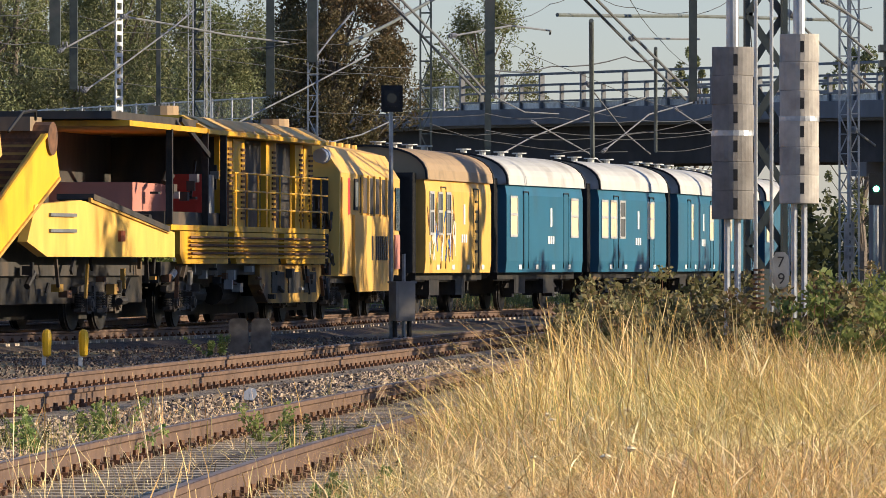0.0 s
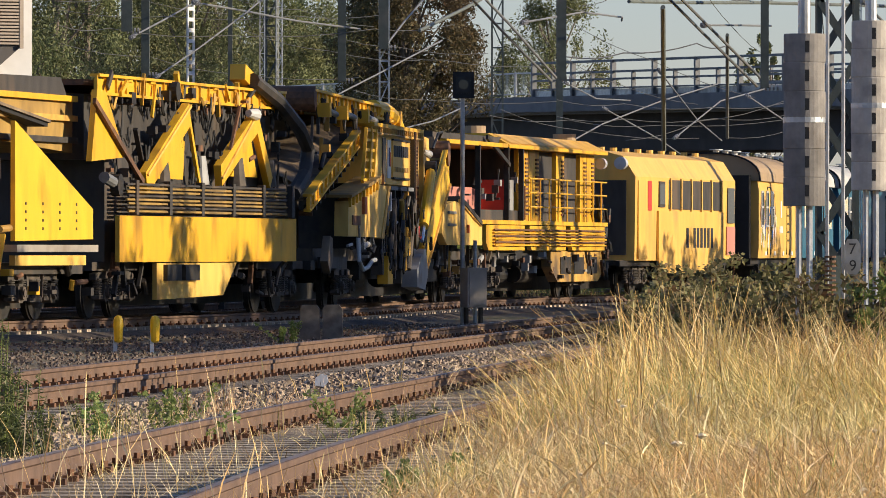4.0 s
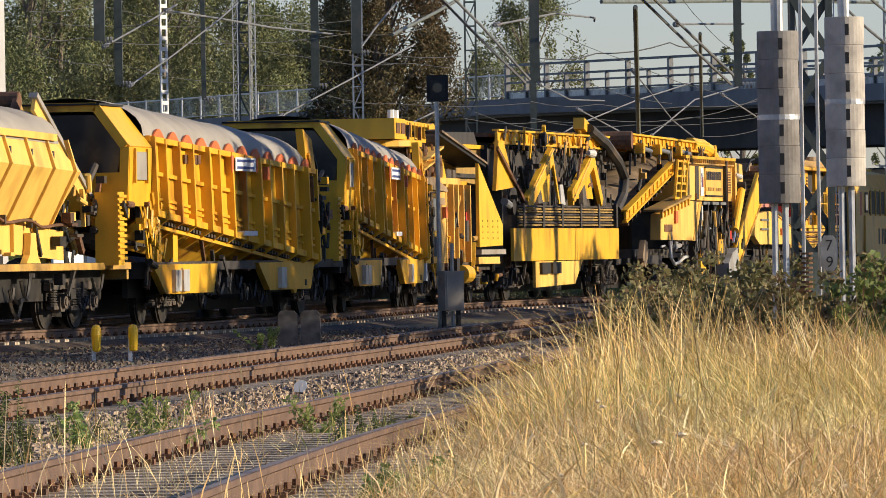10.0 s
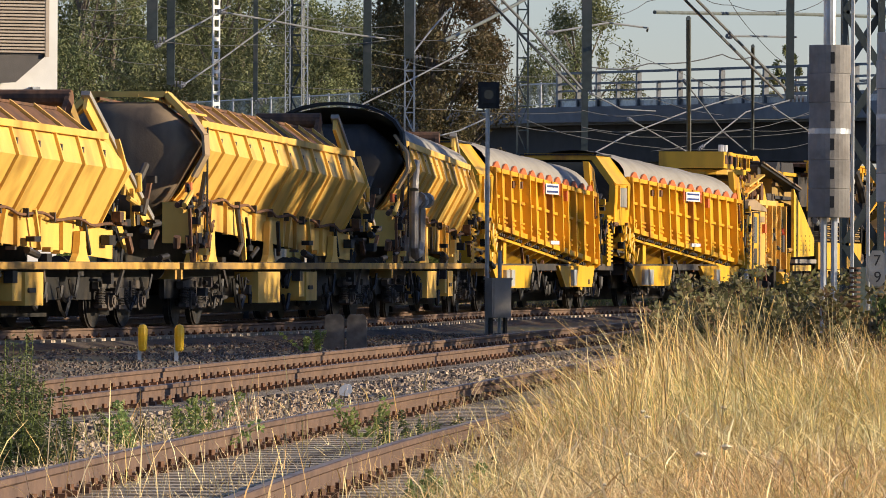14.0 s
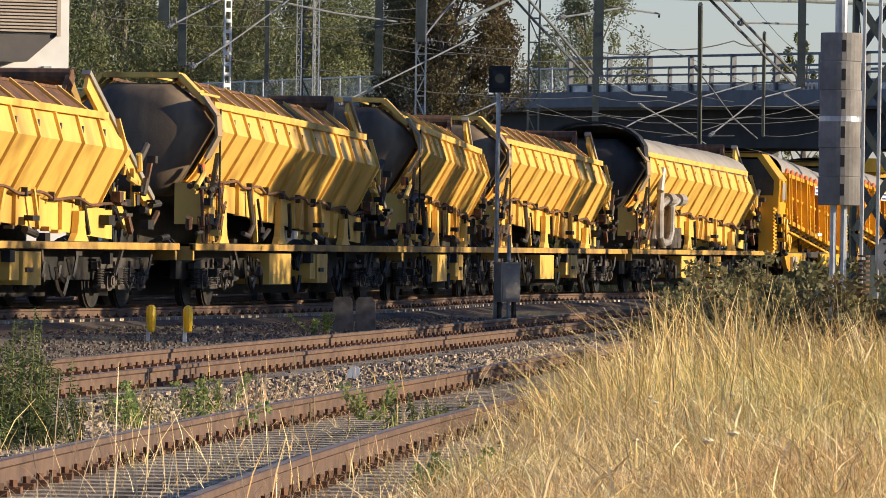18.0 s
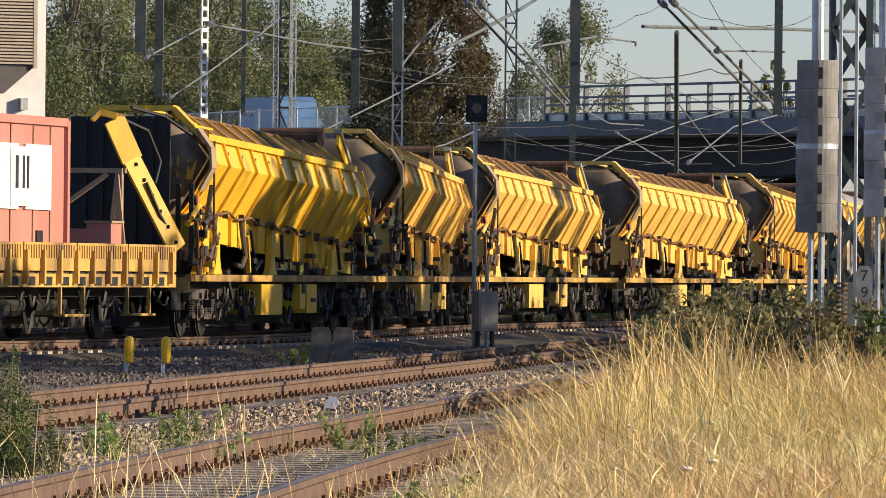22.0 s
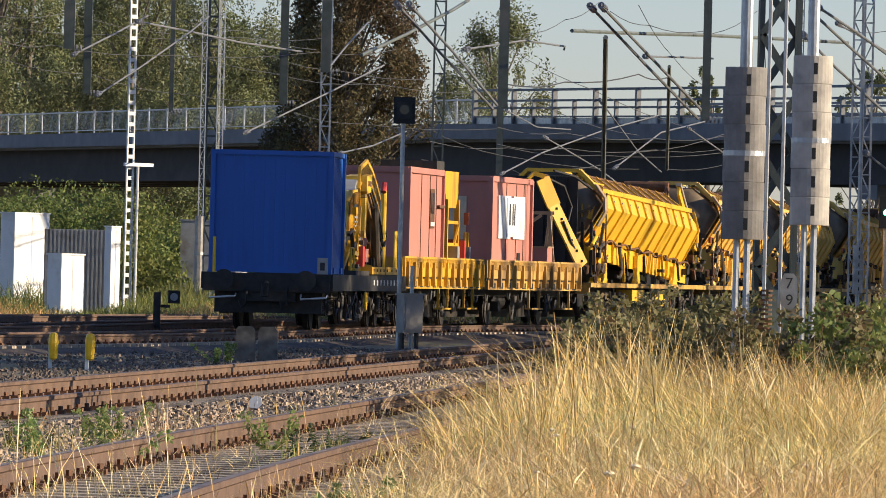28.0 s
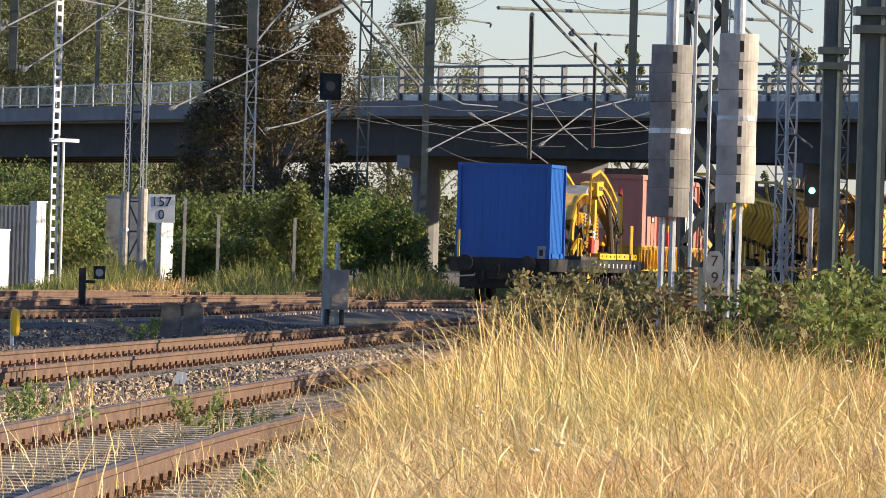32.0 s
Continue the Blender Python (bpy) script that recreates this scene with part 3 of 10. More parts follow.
RAIL = [(-0.075, -0.172), (0.075, -0.172), (0.075, -0.16), (0.012, -0.14), (0.012, -0.05), (0.036, -0.035), (0.036, -0.004), (0.03, 0.0),
        (-0.03, 0.0), (-0.036, -0.004), (-0.036, -0.035), (-0.012, -0.05), (-0.012, -0.14), (-0.075, -0.16)]


def lay_track(name, pts, label, near=None, bed_of="ballast"):
    """Two rails, sleepers, clips and a ballast bed along a line of points."""
    fr = frames_along(pts)
    track = thing(name, label, "track", kind="structure")
    for off in (-0.7525, 0.7525):
        part("rail", skin(B(), [[p + n * (off + a) + Vector((0, 0, z)) for a, z in RAIL] for p, d, n in fr], True), M["rail"], track, "brown weathered steel rail")
        part("rail_head", skin(B(), [[p + n * (off + a) + Vector((0, 0, 0.002)) for a in (-0.027, 0.027)] for p, d, n in fr]), M["shine"], track, "worn running surface")
    bed = skin(B(), [[p + n * a + Vector((0, 0, z)) for a, z in ((-2.2, -0.34), (-1.55, -0.215), (-0.9, -0.215), (0.9, -0.215), (1.55, -0.215), (2.2, -0.34))] for p, d, n in fr])
    part("ballast_bed", bed, M[bed_of], track, "grey brown ballast")
    # sleepers every 0.6 m
    length = [0.0]
    for a, b in zip(pts, pts[1:]):
        length.append(length[-1] + (b - a).length)
    ss = np.arange(0.3, length[-1], 0.6)
    px = np.interp(ss, length, [p.x for p in pts])
    py = np.interp(ss, length, [p.y for p in pts])
    pd = np.interp(ss, length, [math.atan2(d.y, d.x) for p, d, n in fr])
    first, clips, rest = None, B(), B()
    count = 0
    for x, y, h in zip(px, py, pd):
        m = Matrix.Translation((x, y, 0)) @ pose(0, 0, 0, 0, 0, math.degrees(h))
        if near and near[0] < y < near[1] and count < 150:
            count += 1
            if first is None:
                b = bx(B(), -0.13, 0.13, -1.3, 1.3, -0.30, -0.168)
                first = part("sleeper", b, M["sleeper"], track)
                first.matrix_basis = m
            else:
                o = new("sleeper", first.data)
                o.parent = track
                o.matrix_basis = m
        else:
            bx(rest, -0.13, 0.13, -1.3, 1.3, -0.30, -0.168, m)
        for off in (-0.7525, 0.7525):
            for sgn in (-1, 1):
                c = off + sgn * 0.115
                bx(clips, -0.055, 0.055, c - 0.045, c + 0.045, -0.18, -0.132, m)
                if near:
                    rod(clips, m @ Vector((0, c, -0.14)), m @ Vector((0, c, -0.095)), 0.022, 4)
    part("sleeper_row", rest, M["sleeper"], track, "concrete sleepers")["kind"] = "stuff"
    part("rail_clip_row", clips, M["rust"], track, "rusty rail clips and bolts")["kind"] = "stuff"
    return track


lay_track("track_1", straight(t1, 12, 130, 2.0), "rusty siding track beside the dry grass", (30, 100))
lay_track("track_2", straight(t2, 40, 330, 3.0), "yard track with concrete sleepers in ballast", (60, 130), "shaded_bed")
lay_track("track_3", [on_track(s) for s in range(-280, 560, 3)], "main track on which the work train runs", (95, 165), "shaded_bed")
lay_track("track_4", [on_track(s, -4.6) for s in range(-100, 300, 4)], "track behind the work train in ballast")
lay_track("track_5", [on_track(s, -9.6) for s in range(-100, 300, 4)], "far yard track in pale ballast")


def stones(name, boxes, count, label, seed, lo=0.011, hi=0.026, of="stone", free=False):
    """Loose stones strewn over strips given as (centre line, from, to, y0, y1)."""
    rng = np.random.default_rng(seed)
    base = np.array([(-1, -1, -1), (1, -1, -1), (1, 1, -1), (-1, 1, -1), (-1, -1, 1), (1, -1, 1), (1, 1, 1), (-1, 1, 1)], float)
    faces = np.array([(4, 5, 6, 7), (0, 1, 5, 4), (1, 2, 6, 5), (2, 3, 7, 6), (3, 0, 4, 7)])
    per = count // len(boxes)
    verts, polys = [], []
    for f, a, b, y0, y1 in boxes:
        y = y0 + (y1 - y0) * rng.random(per) ** 1.3
        x = np.array([f(v) for v in y]) + rng.uniform(a, b, per)
        if free:      # leave the tops of the sleepers bare
            run = (y - 12.3) * math.sqrt(1 + 0.079 ** 2) % 0.6
            off = np.abs(x - np.array([f(v) for v in y])) < 1.3
            y = np.where(off & ((run < 0.15) | (run > 0.45)), y + 0.3, y)
        size = rng.uniform(lo, hi, (per, 1, 1)) * rng.uniform(0.6, 1.25, (per, 1, 3))
        v = base[None] * (1 + rng.uniform(-0.45, 0.25, (per, 8, 3))) * size
        ang = rng.uniform(0, 6.28, per)
        c, s = np.cos(ang)[:, None], np.sin(ang)[:, None]
        vx, vy = v[:, :, 0] * c - v[:, :, 1] * s, v[:, :, 0] * s + v[:, :, 1] * c
        tilt = rng.uniform(-0.6, 0.6, (per, 1))
        vz = v[:, :, 2] + vx * tilt * 0.5
        z0 = -0.21 - 0.1 * np.clip(np.abs(x - np.array([f(v) for v in y])) - 1.5, 0, 1) + rng.uniform(-0.01, 0.03, per)
        if free:
            inside = np.abs(x - np.array([f(v) for v in y])) < 1.3
            z0, vz = np.where(inside, z0 - 0.03, z0), np.where(inside[:, None], vz * 0.6, vz)
        start = sum(len(p) for p in verts)
        verts.append(np.stack([vx + x[:, None], vy + y[:, None], vz + z0[:, None]], -1).reshape(-1, 3))
        polys.append((faces[None] + start + 8 * np.arange(per)[:, None, None]).reshape(-1, 4))
    me = bpy.data.meshes.new(name)
    me.from_pydata(np.concatenate(verts).tolist(), [], np.concatenate(polys).tolist())
    me.materials.append(M[of])
    return tagged(new(name, me), label, "ballast", kind="stuff")


stones("ballast_stones", [(t1, -2.6, -0.9, 26, 100), (t1, -0.7, 1.3, 26, 90), (t1, -3.2, -0.9, 26, 75), (t1, -3.2, -0.9, 34, 85), (t1, -3.4, -0.9, 40, 75), (t2, 0.9, 2.4, 56, 110)], 54000,
       "loose grey brown ballast stones between the rails", 3, free=True)
# these stones are painted darker to deepen the shade by the train
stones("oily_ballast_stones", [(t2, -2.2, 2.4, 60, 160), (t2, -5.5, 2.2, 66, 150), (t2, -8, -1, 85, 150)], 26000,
       "loose ballast stones in shade under the work train", 13, of="dull")


# ---- the work train: running gear ----
def wheel_mesh():
    b = B()
    rod(b, (0, -0.07, 0), (0, 0.07, 0), 0.46, 20)
    rod(b, (0, -0.03, 0), (0, -0.072, 0), 0.49, 20, 0.36)
    rod(b, (0, -0.16, 0), (0, 0.16, 0), 0.11, 8)
    return mesh_of("wheel", b, M["dark"])


WHEEL = wheel_mesh()


def wheels(parent, xs):
    for x in xs:
        for y in (-0.75, 0.75):
            w = new("wheel", WHEEL)
            w.parent = parent
            w.matrix_basis = pose(x, y, 0.47, 0, 0, 0 if y < 0 else 180)


def centre_sill(parent, x0, x1, top=1.0):
    """Dark longitudinal girder and tanks below the floor."""
    part("centre_sill", bx(B(), x0, x1, -0.14, 0.14, 0.2, top), M["dark"], parent, "greasy centre girder")
    for f in (0.36, 0.56):
        x = x0 + (x1 - x0) * f
        part("air_tank", rod(B(), (x - 0.9, -0.55, 0.62), (x + 0.9, -0.55, 0.62), 0.22, 12), M["dark"], parent)


def coil_mesh():
    """A stiff ribbed coil spring, 0.31 m high, between two plates."""
    rows = [(0.1, 0.0), (0.1, 0.02)]
    for k in range(6):
        rows += [(0.06, 0.024 + k * 0.044), (0.088, 0.036 + k * 0.044), (0.088, 0.052 + k * 0.044), (0.06, 0.064 + k * 0.044)]
    rows += [(0.1, 0.29), (0.1, 0.31)]
    b = skin(B(), [[(r * math.cos(i * math.pi / 5), r * math.sin(i * math.pi / 5), z) for i in range(10)] for r, z in rows], True)
    return mesh_of("spring", b, M["gear"])


def box_mesh():
    """An axle box with a round bolted cover."""
    b = B()
    prism(b, [(-0.15, -0.12), (-0.1, -0.17), (0.1, -0.17), (0.15, -0.12), (0.15, 0.1), (0.1, 0.16), (-0.1, 0.16), (-0.15, 0.1)], -0.1, 0.1)
    rod(b, (0, -0.1, 0), (0, -0.16, 0), 0.115, 12)
    rod(b, (0, -0.16, 0), (0, -0.18, 0), 0.07, 10)
    bx(b, -0.42, 0.42, -0.07, 0.07, -0.13, -0.08)
    return mesh_of("axle_box", b, M["gear"])


COIL, AXLE_BOX = coil_mesh(), box_mesh()


def bogie(parent, x, colour="gear"):
    """Two plate frames with a dropped middle, axle boxes between coil springs, a bolster and brake hangers."""
    b = B()
    for y in (-1.0, 1.0):
        prism(b, [(x - 1.38, 0.80), (x - 1.38, 0.68), (x - 0.62, 0.70), (x - 0.45, 0.50), (x - 0.3, 0.42), (x + 0.3, 0.42), (x + 0.45, 0.50), (x + 0.62, 0.70), (x + 1.38, 0.68), (x + 1.38, 0.80),
                  (x + 0.5, 0.88), (x - 0.5, 0.88)], y - 0.06, y + 0.06)
        for k in (-0.46, 0.46):
            beam(b, (x + k, y * 1.08, 0.82), (x + k * 0.9, y * 1.08, 0.4), 0.05, 0.06)
        bx(b, x - 0.34, x + 0.34, y - 0.12, y + 0.12, 0.33, 0.40)
    bx(b, x - 0.25, x + 0.25, -1.0, 1.0, 0.55, 0.85)
    p = part("bogie", b, M[colour], parent, "greasy dark steel bogie")
    wheels(p, (x - 0.9, x + 0.9))
    for y in (-1.0, 1.0):
        for dx in (-0.9, 0.9):
            o = new("axle_box", AXLE_BOX)
            o.parent, o.matrix_basis = p, pose(x + dx, y * 1.04, 0.48, 0, 0, 0 if y < 0 else 180)
            for k in (-0.3, 0.3):
                o = new("spring", COIL)
                o.parent, o.matrix_basis = p, pose(x + dx + k, y * 1.04, 0.40)
        for k in (-0.13, 0.13):
            o = new("spring", COIL)
            o.parent, o.matrix_basis = p, pose(x + k, y * 1.06, 0.40)
    return p


def buffers(parent, x, out):
    """Buffers and a coupling at the end x, pointing out (+1 or -1)."""
    for y in (-0.875, 0.875):
        b = B()
        rod(b, (x, y, 1.05), (x + out * 0.4, y, 1.05), 0.09, 10)
        rod(b, (x + out * 0.4, y, 1.05), (x + out * 0.46, y, 1.05), 0.22, 14)
        rod(b, (x, y, 1.05), (x + out * 0.06, y, 1.05), 0.17, 10)
        part("buffer", b, M["dark"], parent)
    b = B()
    rod(b, (x, 0, 1.0), (x + out * 0.35, 0, 0.95), 0.05)
    line(b, [(x + out * 0.3, -0.06, 0.98), (x + out * 0.42, -0.06, 0.7), (x + out * 0.42, 0.06, 0.7), (x + out * 0.3, 0.06, 0.98)], 0.025)
    part("coupling", b, M["dark"], parent)
    for y in (-0.45, 0.42):
        b = B()
        line(b, [(x, y, 0.95), (x + out * 0.14, y, 0.8), (x + out * 0.16, y, 0.55), (x + out * 0.1, y + 0.1, 0.45), (x, y + 0.16, 0.6)], 0.028)
        part("brake_hose", b, M["black"], parent)


def clutter(parent, x0, x1, y, z0, z1, count, seed, material="dark", name="hose", r=0.03):
    """Hanging hoses and pipes along a side, each one a part."""
    rng = random.Random(seed)
    for _ in range(count):
        x = rng.uniform(x0, x1)
        w, z = rng.uniform(0.15, 0.7), rng.uniform(z0, z1)
        sag = rng.uniform(0.1, 0.35)
        yy = y + rng.uniform(-0.08, 0.08)
        pts = [(x + w * k / 5, yy, z - sag * math.sin(math.pi * k / 5) + (z1 - z0) * 0.2 * rng.uniform(-1, 1) * k / 5) for k in range(6)]
        part(name, line(B(), pts, r * rng.uniform(0.5, 1.1), 4), M[material], parent)


def fittings(parent, x0, x1, y, z0, z1, count, seed, colours=("yellow", "dark", "rust", "grey", "hull", "yellow")):
    """Small valves, boxes, brackets and cylinders on a side."""
    rng = random.Random(seed)
    for _ in range(count):
        x, z = rng.uniform(x0, x1), rng.uniform(z0, z1)
        yy = y + rng.uniform(-0.12, 0.06)
        c = M[rng.choice(colours)]
        kind = rng.random()
        if kind < 0.45:
            a, h = rng.uniform(0.06, 0.38), rng.uniform(0.04, 0.2)
            part("fitting", bx(B(), x, x + a, yy - 0.08, yy + 0.08, z, z + h), c, parent)
        elif kind < 0.75:
            q = (x + rng.uniform(-0.5, 0.5), yy, z + rng.uniform(0.2, 0.7))
            part("strut", beam(B(), (x, yy, z), q, rng.uniform(0.04, 0.09), rng.uniform(0.05, 0.12)), c, parent)
        else:
            part("cylinder", rod(B(), (x, yy, z), (x + rng.uniform(-0.3, 0.6), yy - 0.03, z + rng.uniform(-0.1, 0.3)), rng.uniform(0.03, 0.07), 8), c, parent)


def truss(parent, p, q, width, depth, colour, name="truss"):
    """A channel-section conveyor side between two points: web, flanges, stiffeners and rollers below."""
    p, q = Vector(p), Vector(q)
    d = (q - p)
    n = max(3, int(d.length / 0.7))
    up = Vector((0, 0, depth))
    out = Vector((0, -width * 0.7, 0))
    b = B()
    beam(b, p + up * 0.45, q + up * 0.45, width * 0.4, depth * 0.72)
    beam(b, p + up, q + up, width * 2.0, 0.05)
    beam(b, p, q, width * 1.6, 0.05)
    for k in range(n + 1):
        u = p + d * (k / n)
        beam(b, u + out * 0.5, u + up + out * 0.5, 0.05, 0.05)
    part(name, b, M[colour], parent)
    for k in range(n):
        u = p + d * ((k + 0.5) / n) - Vector((0, 0, 0.1))
        part("roller", rod(B(), u + Vector((0, -0.06, 0)), u + Vector((0, 0.2, 0)), 0.06, 7), M["dark" if k % 3 else "rust"], parent)


def plate_text(parent, x, y, z, w, h, colour, bars=2, ink="navy", tilt=0.0, name="name_plate"):
    """A plate on the side, with writing that cannot be read as bars."""
    m = Matrix.Translation((x, y, z)) @ pose(0, 0, 0, tilt, 0, 0)
    p = part(name, bx(B(), -w / 2, w / 2, -0.012, 0, -h / 2, h / 2, m), M[colour], parent)
    b = B()
    for i in range(bars):
        zc = h * 0.5 - h * (i + 0.5) / bars
        bx(b, -w * 0.42, w * 0.42, -0.018, -0.012, zc - h * 0.19 / bars, zc + h * 0.19 / bars, m)
    part("lettering", b, M[ink], p)
    return p


def underframe(parent, half, colour, sill=(1.03, 1.15), width=1.3):
    b = B()
    for y in (-width, width):
        bx(b, -half, half, y - 0.05, y + 0.05, sill[0], sill[1])
    for x in np.linspace(-half + 0.1, half - 0.1, 9):
        bx(b, x - 0.06, x + 0.06, -width, width, sill[0] + 0.02, sill[1] - 0.02)
    bx(b, -half, -half + 0.12, -width, width, 0.85, sill[1])
    bx(b, half - 0.12, half, -width, width, 0.85, sill[1])
    part("underframe", b, M[colour], parent)
    b = B()
    bx(b, -half, half, -0.5, 0.5, 0.75, 0.97)
    bx(b, -half, half, -width + 0.06, width - 0.06, sill[1] - 0.05, sill[1] + 0.006)
    part("floor", b, M["hull"], parent)


# ---- conveyor hopper wagons with folded sides ----
HX0, HX1 = -8.7, 6.7


def hz(x, z):
    """Height in a hopper body that falls towards its front: z is the height at the rear end."""
    f = (x - HX0) / (HX1 - HX0)
    return z - f * (0.37 + 0.27 * min(1.0, max(0.0, (3.65 - z) / 1.35)))


SECTION = [(1.31, 3.65), (1.46, 3.20), (0.98, 2.42), (0.86, 2.28)]


def hopper_wagon(colour, cover=False, stripe=False, pipes=False):
    w = thing("hopper_wagon", "yellow conveyor hopper wagon with folded ribbed sides" if not cover else
              "yellow conveyor hopper wagon with folded ribbed sides under a grey tarpaulin", "hopper wagon", "conveyor hopper wagons")
    x0, x1 = HX0, HX1 + (0.4 if stripe else 0.0)

    def ends(x, z):
        """The front plate rakes: the body is longest at its widest line."""
        return x if x < x1 - 0.01 else x1 - 1.25 * max(0.0, (z - 3.3) / 0.35) - 0.5 * max(0.0, (3.3 - z) / 1.2)

    for sgn in (-1, 1):
        b = B()
        rows = []
        for x in np.linspace(x0, x1, 7):
            rows.append([(ends(x, z), sgn * y, hz(x, z)) for y, z in SECTION])
        for x in np.linspace(x1, x0, 7):
            rows.append([(ends(x, z), sgn * (y - 0.05), hz(x, z)) for y, z in SECTION])
        skin(b, rows)
        wall = part("side_wall", b, M[colour], w)
        if stripe and sgn < 0:
            for i in range(8):
                xa, xb = x0 + 0.4 + i * (x1 - x0) / 8.4, x0 + 0.4 + (i + 0.93) * (x1 - x0) / 8.4
                b = skin(B(), [[(x, sgn * (y + 0.008), hz(x, z)) for y, z in ((1.315, 3.0), (1.218, 2.83))] for x in (xa, xb)])
                part("stripe", b, M["tile"], wall, "faded red band")
    for i in range(13):
        x = x0 + 0.15 + i * (x1 - x0 - 0.6) / 12
        for sgn in (-1, 1):
            out = [(y - 0.03, z) for y, z in SECTION] + [(y, z) for y, z in ((0.90, 2.26), (1.03, 2.40), (1.52, 3.20), (1.36, 3.66))]
            part("rib", prism(B(), [(sgn * y, hz(x, z)) for y, z in out], x - 0.03, x + 0.03, "yz"), M[colour], w)
        if i < 12:
            b = bx(B(), x + 0.10, x + 0.17, -1.435, -1.395, hz(x + 0.15, 3.36), hz(x + 0.15, 3.46))
            part("lifting_eye", b, M["hull"], w)
    # upper rim and the sloping cover frame above it
    for sgn in (-1, 1):
        b = B()
        beam(b, (x0 - 0.05, sgn * 1.33, hz(x0, 3.67)), (x1 - 1.2, sgn * 1.33, hz(x1 - 1.2, 3.67)), 0.13, 0.12)
        part("rim", b, M[colour], w)
    if cover:
        b = B()
        rows = []
        for i in range(29):
            x = x0 - 0.05 + (x1 - x0 - 0.9) * i / 28
            sag = 0.035 * math.sin(i * 1.9) + 0.02 * math.sin(i * 4.3)
            lift = (0.16 if i < 2 else 0.06 if i < 4 else 0.0)
            rows.append([(x, 1.34 * math.cos(a), hz(x, 3.58) + lift + (0.66 + sag) * math.sin(a) ** 0.8) for a in np.linspace(0.0, math.pi, 15)])
        skin(b, rows)
        part("tarpaulin", b, M["tarp"], w, "dusty grey tarpaulin", True)
        arc = [(x0 - 0.1, 1.42 * math.cos(a), 3.5 + 0.98 * math.sin(a) ** 0.7) for a in np.linspace(0, math.pi, 13)]
        b = B()
        for p, q in zip(arc, arc[1:]):
            beam(b, p, q, 0.5, 0.06)
        part("hood_rim", b, M["black"], w, "black rubber hood rim")
    else:
        xe = x1 - 1.7
        for sgn in (-1, 1):
            # dark brown sheet that fills the spaces between the cover bars
            b = B()
            skin(b, [[(x, sgn * y, hz(x, z)) for y, z in ((1.17, 3.70), (0.62, 4.10))] for x in (x0 + 0.3, xe)])
            skin(b, [[(x, sgn * y, hz(x, z)) for y, z in ((1.16, 3.67), (0.61, 4.07))] for x in (x0 + 0.3, xe)])
            part("cover_net", b, M["rust"], w, "dark brown sheet behind the cover bars")
            for i in range(11):
                x = x0 + 0.3 + i * (xe - x0 - 0.3) / 10
                part("cover_bar", beam(B(), (x, sgn * 1.20, hz(x, 3.69)), (x, sgn * 0.60, hz(x, 4.14)), 0.07, 0.08), M[colour], w)
            part("cover_rail", beam(B(), (x0 + 0.2, sgn * 0.6, hz(x0, 4.13)), (xe, sgn * 0.6, hz(xe, 4.13)), 0.05, 0.05), M["rust"], w)
            part("front_cheek", skin(B(), [[(xe, sgn * 1.2, hz(xe, 3.7)), (x1 - 1.2, sgn * 1.2, hz(x1, 3.7))], [(xe + 0.1, sgn * 0.7, hz(xe, 4.06)), (x1 - 1.5, sgn * 0.9, hz(x1, 3.95))]]), M[colour], w)
        arc = [(x0 + 0.1, 1.22, 3.7), (x0 + 0.1, 0.72, 4.2), (x0 + 0.1, -0.72, 4.2), (x0 + 0.1, -1.22, 3.7)]
        b = B()
        for p, q in zip(arc, arc[1:]):
            beam(b, p, q, 0.34, 0.10)
        part("end_bow", b, M[colour], w)
        for k in range(4):
            y = 0.2 + 0.3 * k
            part("bow_slat", beam(B(), (x0 - 0.1, -y, 4.18 - 0.1 * k), (x0 + 1.6, -y, 4.14 - 0.1 * k), 0.05, 0.04), M[colour], w)
    # rear end: a bulging black face with a rounded tan guard
    rows = []
    for k, (dx, sc) in enumerate(((0.25, 1.0), (-0.1, 0.97), (-0.35, 0.86), (-0.48, 0.6))):
        ring = [(-1.18, 3.62), (-1.42, 3.3), (-0.84, 2.3), (-0.55, 2.0), (0.55, 2.0), (0.84, 2.3), (1.42, 3.3), (1.18, 3.62), (0.6, 4.06), (-0.6, 4.06)]
        rows.append([(x0 + dx, y * sc, 3.1 + (z - 3.1) * sc) for y, z in ring])
    b = skin(B(), rows, True)
    b.faces.new([v for v in b.verts][-10:])
    part("rear_plate", b, M["hull" if cover else "soil"], w, "dusty dark bulging rear plate", True)
    for sgn in (-1, 1):
        b = B()
        pts = [(1.24, 3.82), (1.50, 3.46), (1.52, 3.1), (1.3, 2.7)]
        for (ya, za), (yb, zb) in zip(pts, pts[1:]):
            beam(b, (x0 - 0.25, sgn * ya, za), (x0 - 0.25, sgn * yb, zb), 0.42, 0.05)
        part("guard", b, M["tan"], w, "worn tan steel guard")
        part("stay_rod", rod(B(), (x0 - 0.05, sgn * 1.5, 1.7), (x0 - 0.05, sgn * 1.5, 3.6), 0.02), M["black"], w)
    b = skin(B(), [[(ends(x1, z), -y, hz(x1, z)) for y, z in SECTION], [(ends(x1, z), y, hz(x1, z)) for y, z in SECTION]])
    part("front_plate", b, M[colour], w)
    # dark plate added in place of the shade below the trough
    part("inner_frame", bx(B(), x0 + 0.4, x1 + 0.3, 0.55, 0.65, 1.14, 2.0), M["dark"], w, "dark backing plate standing for shade under the trough")
    # belt trough below the body, on legs
    for sgn in (-1, 1):
        b = B()
        skin(b, [[(x, sgn * 0.98, hz(x, z)) for z in (1.86, 2.36)] for x in (x0 + 0.7, x1 + 0.4)])
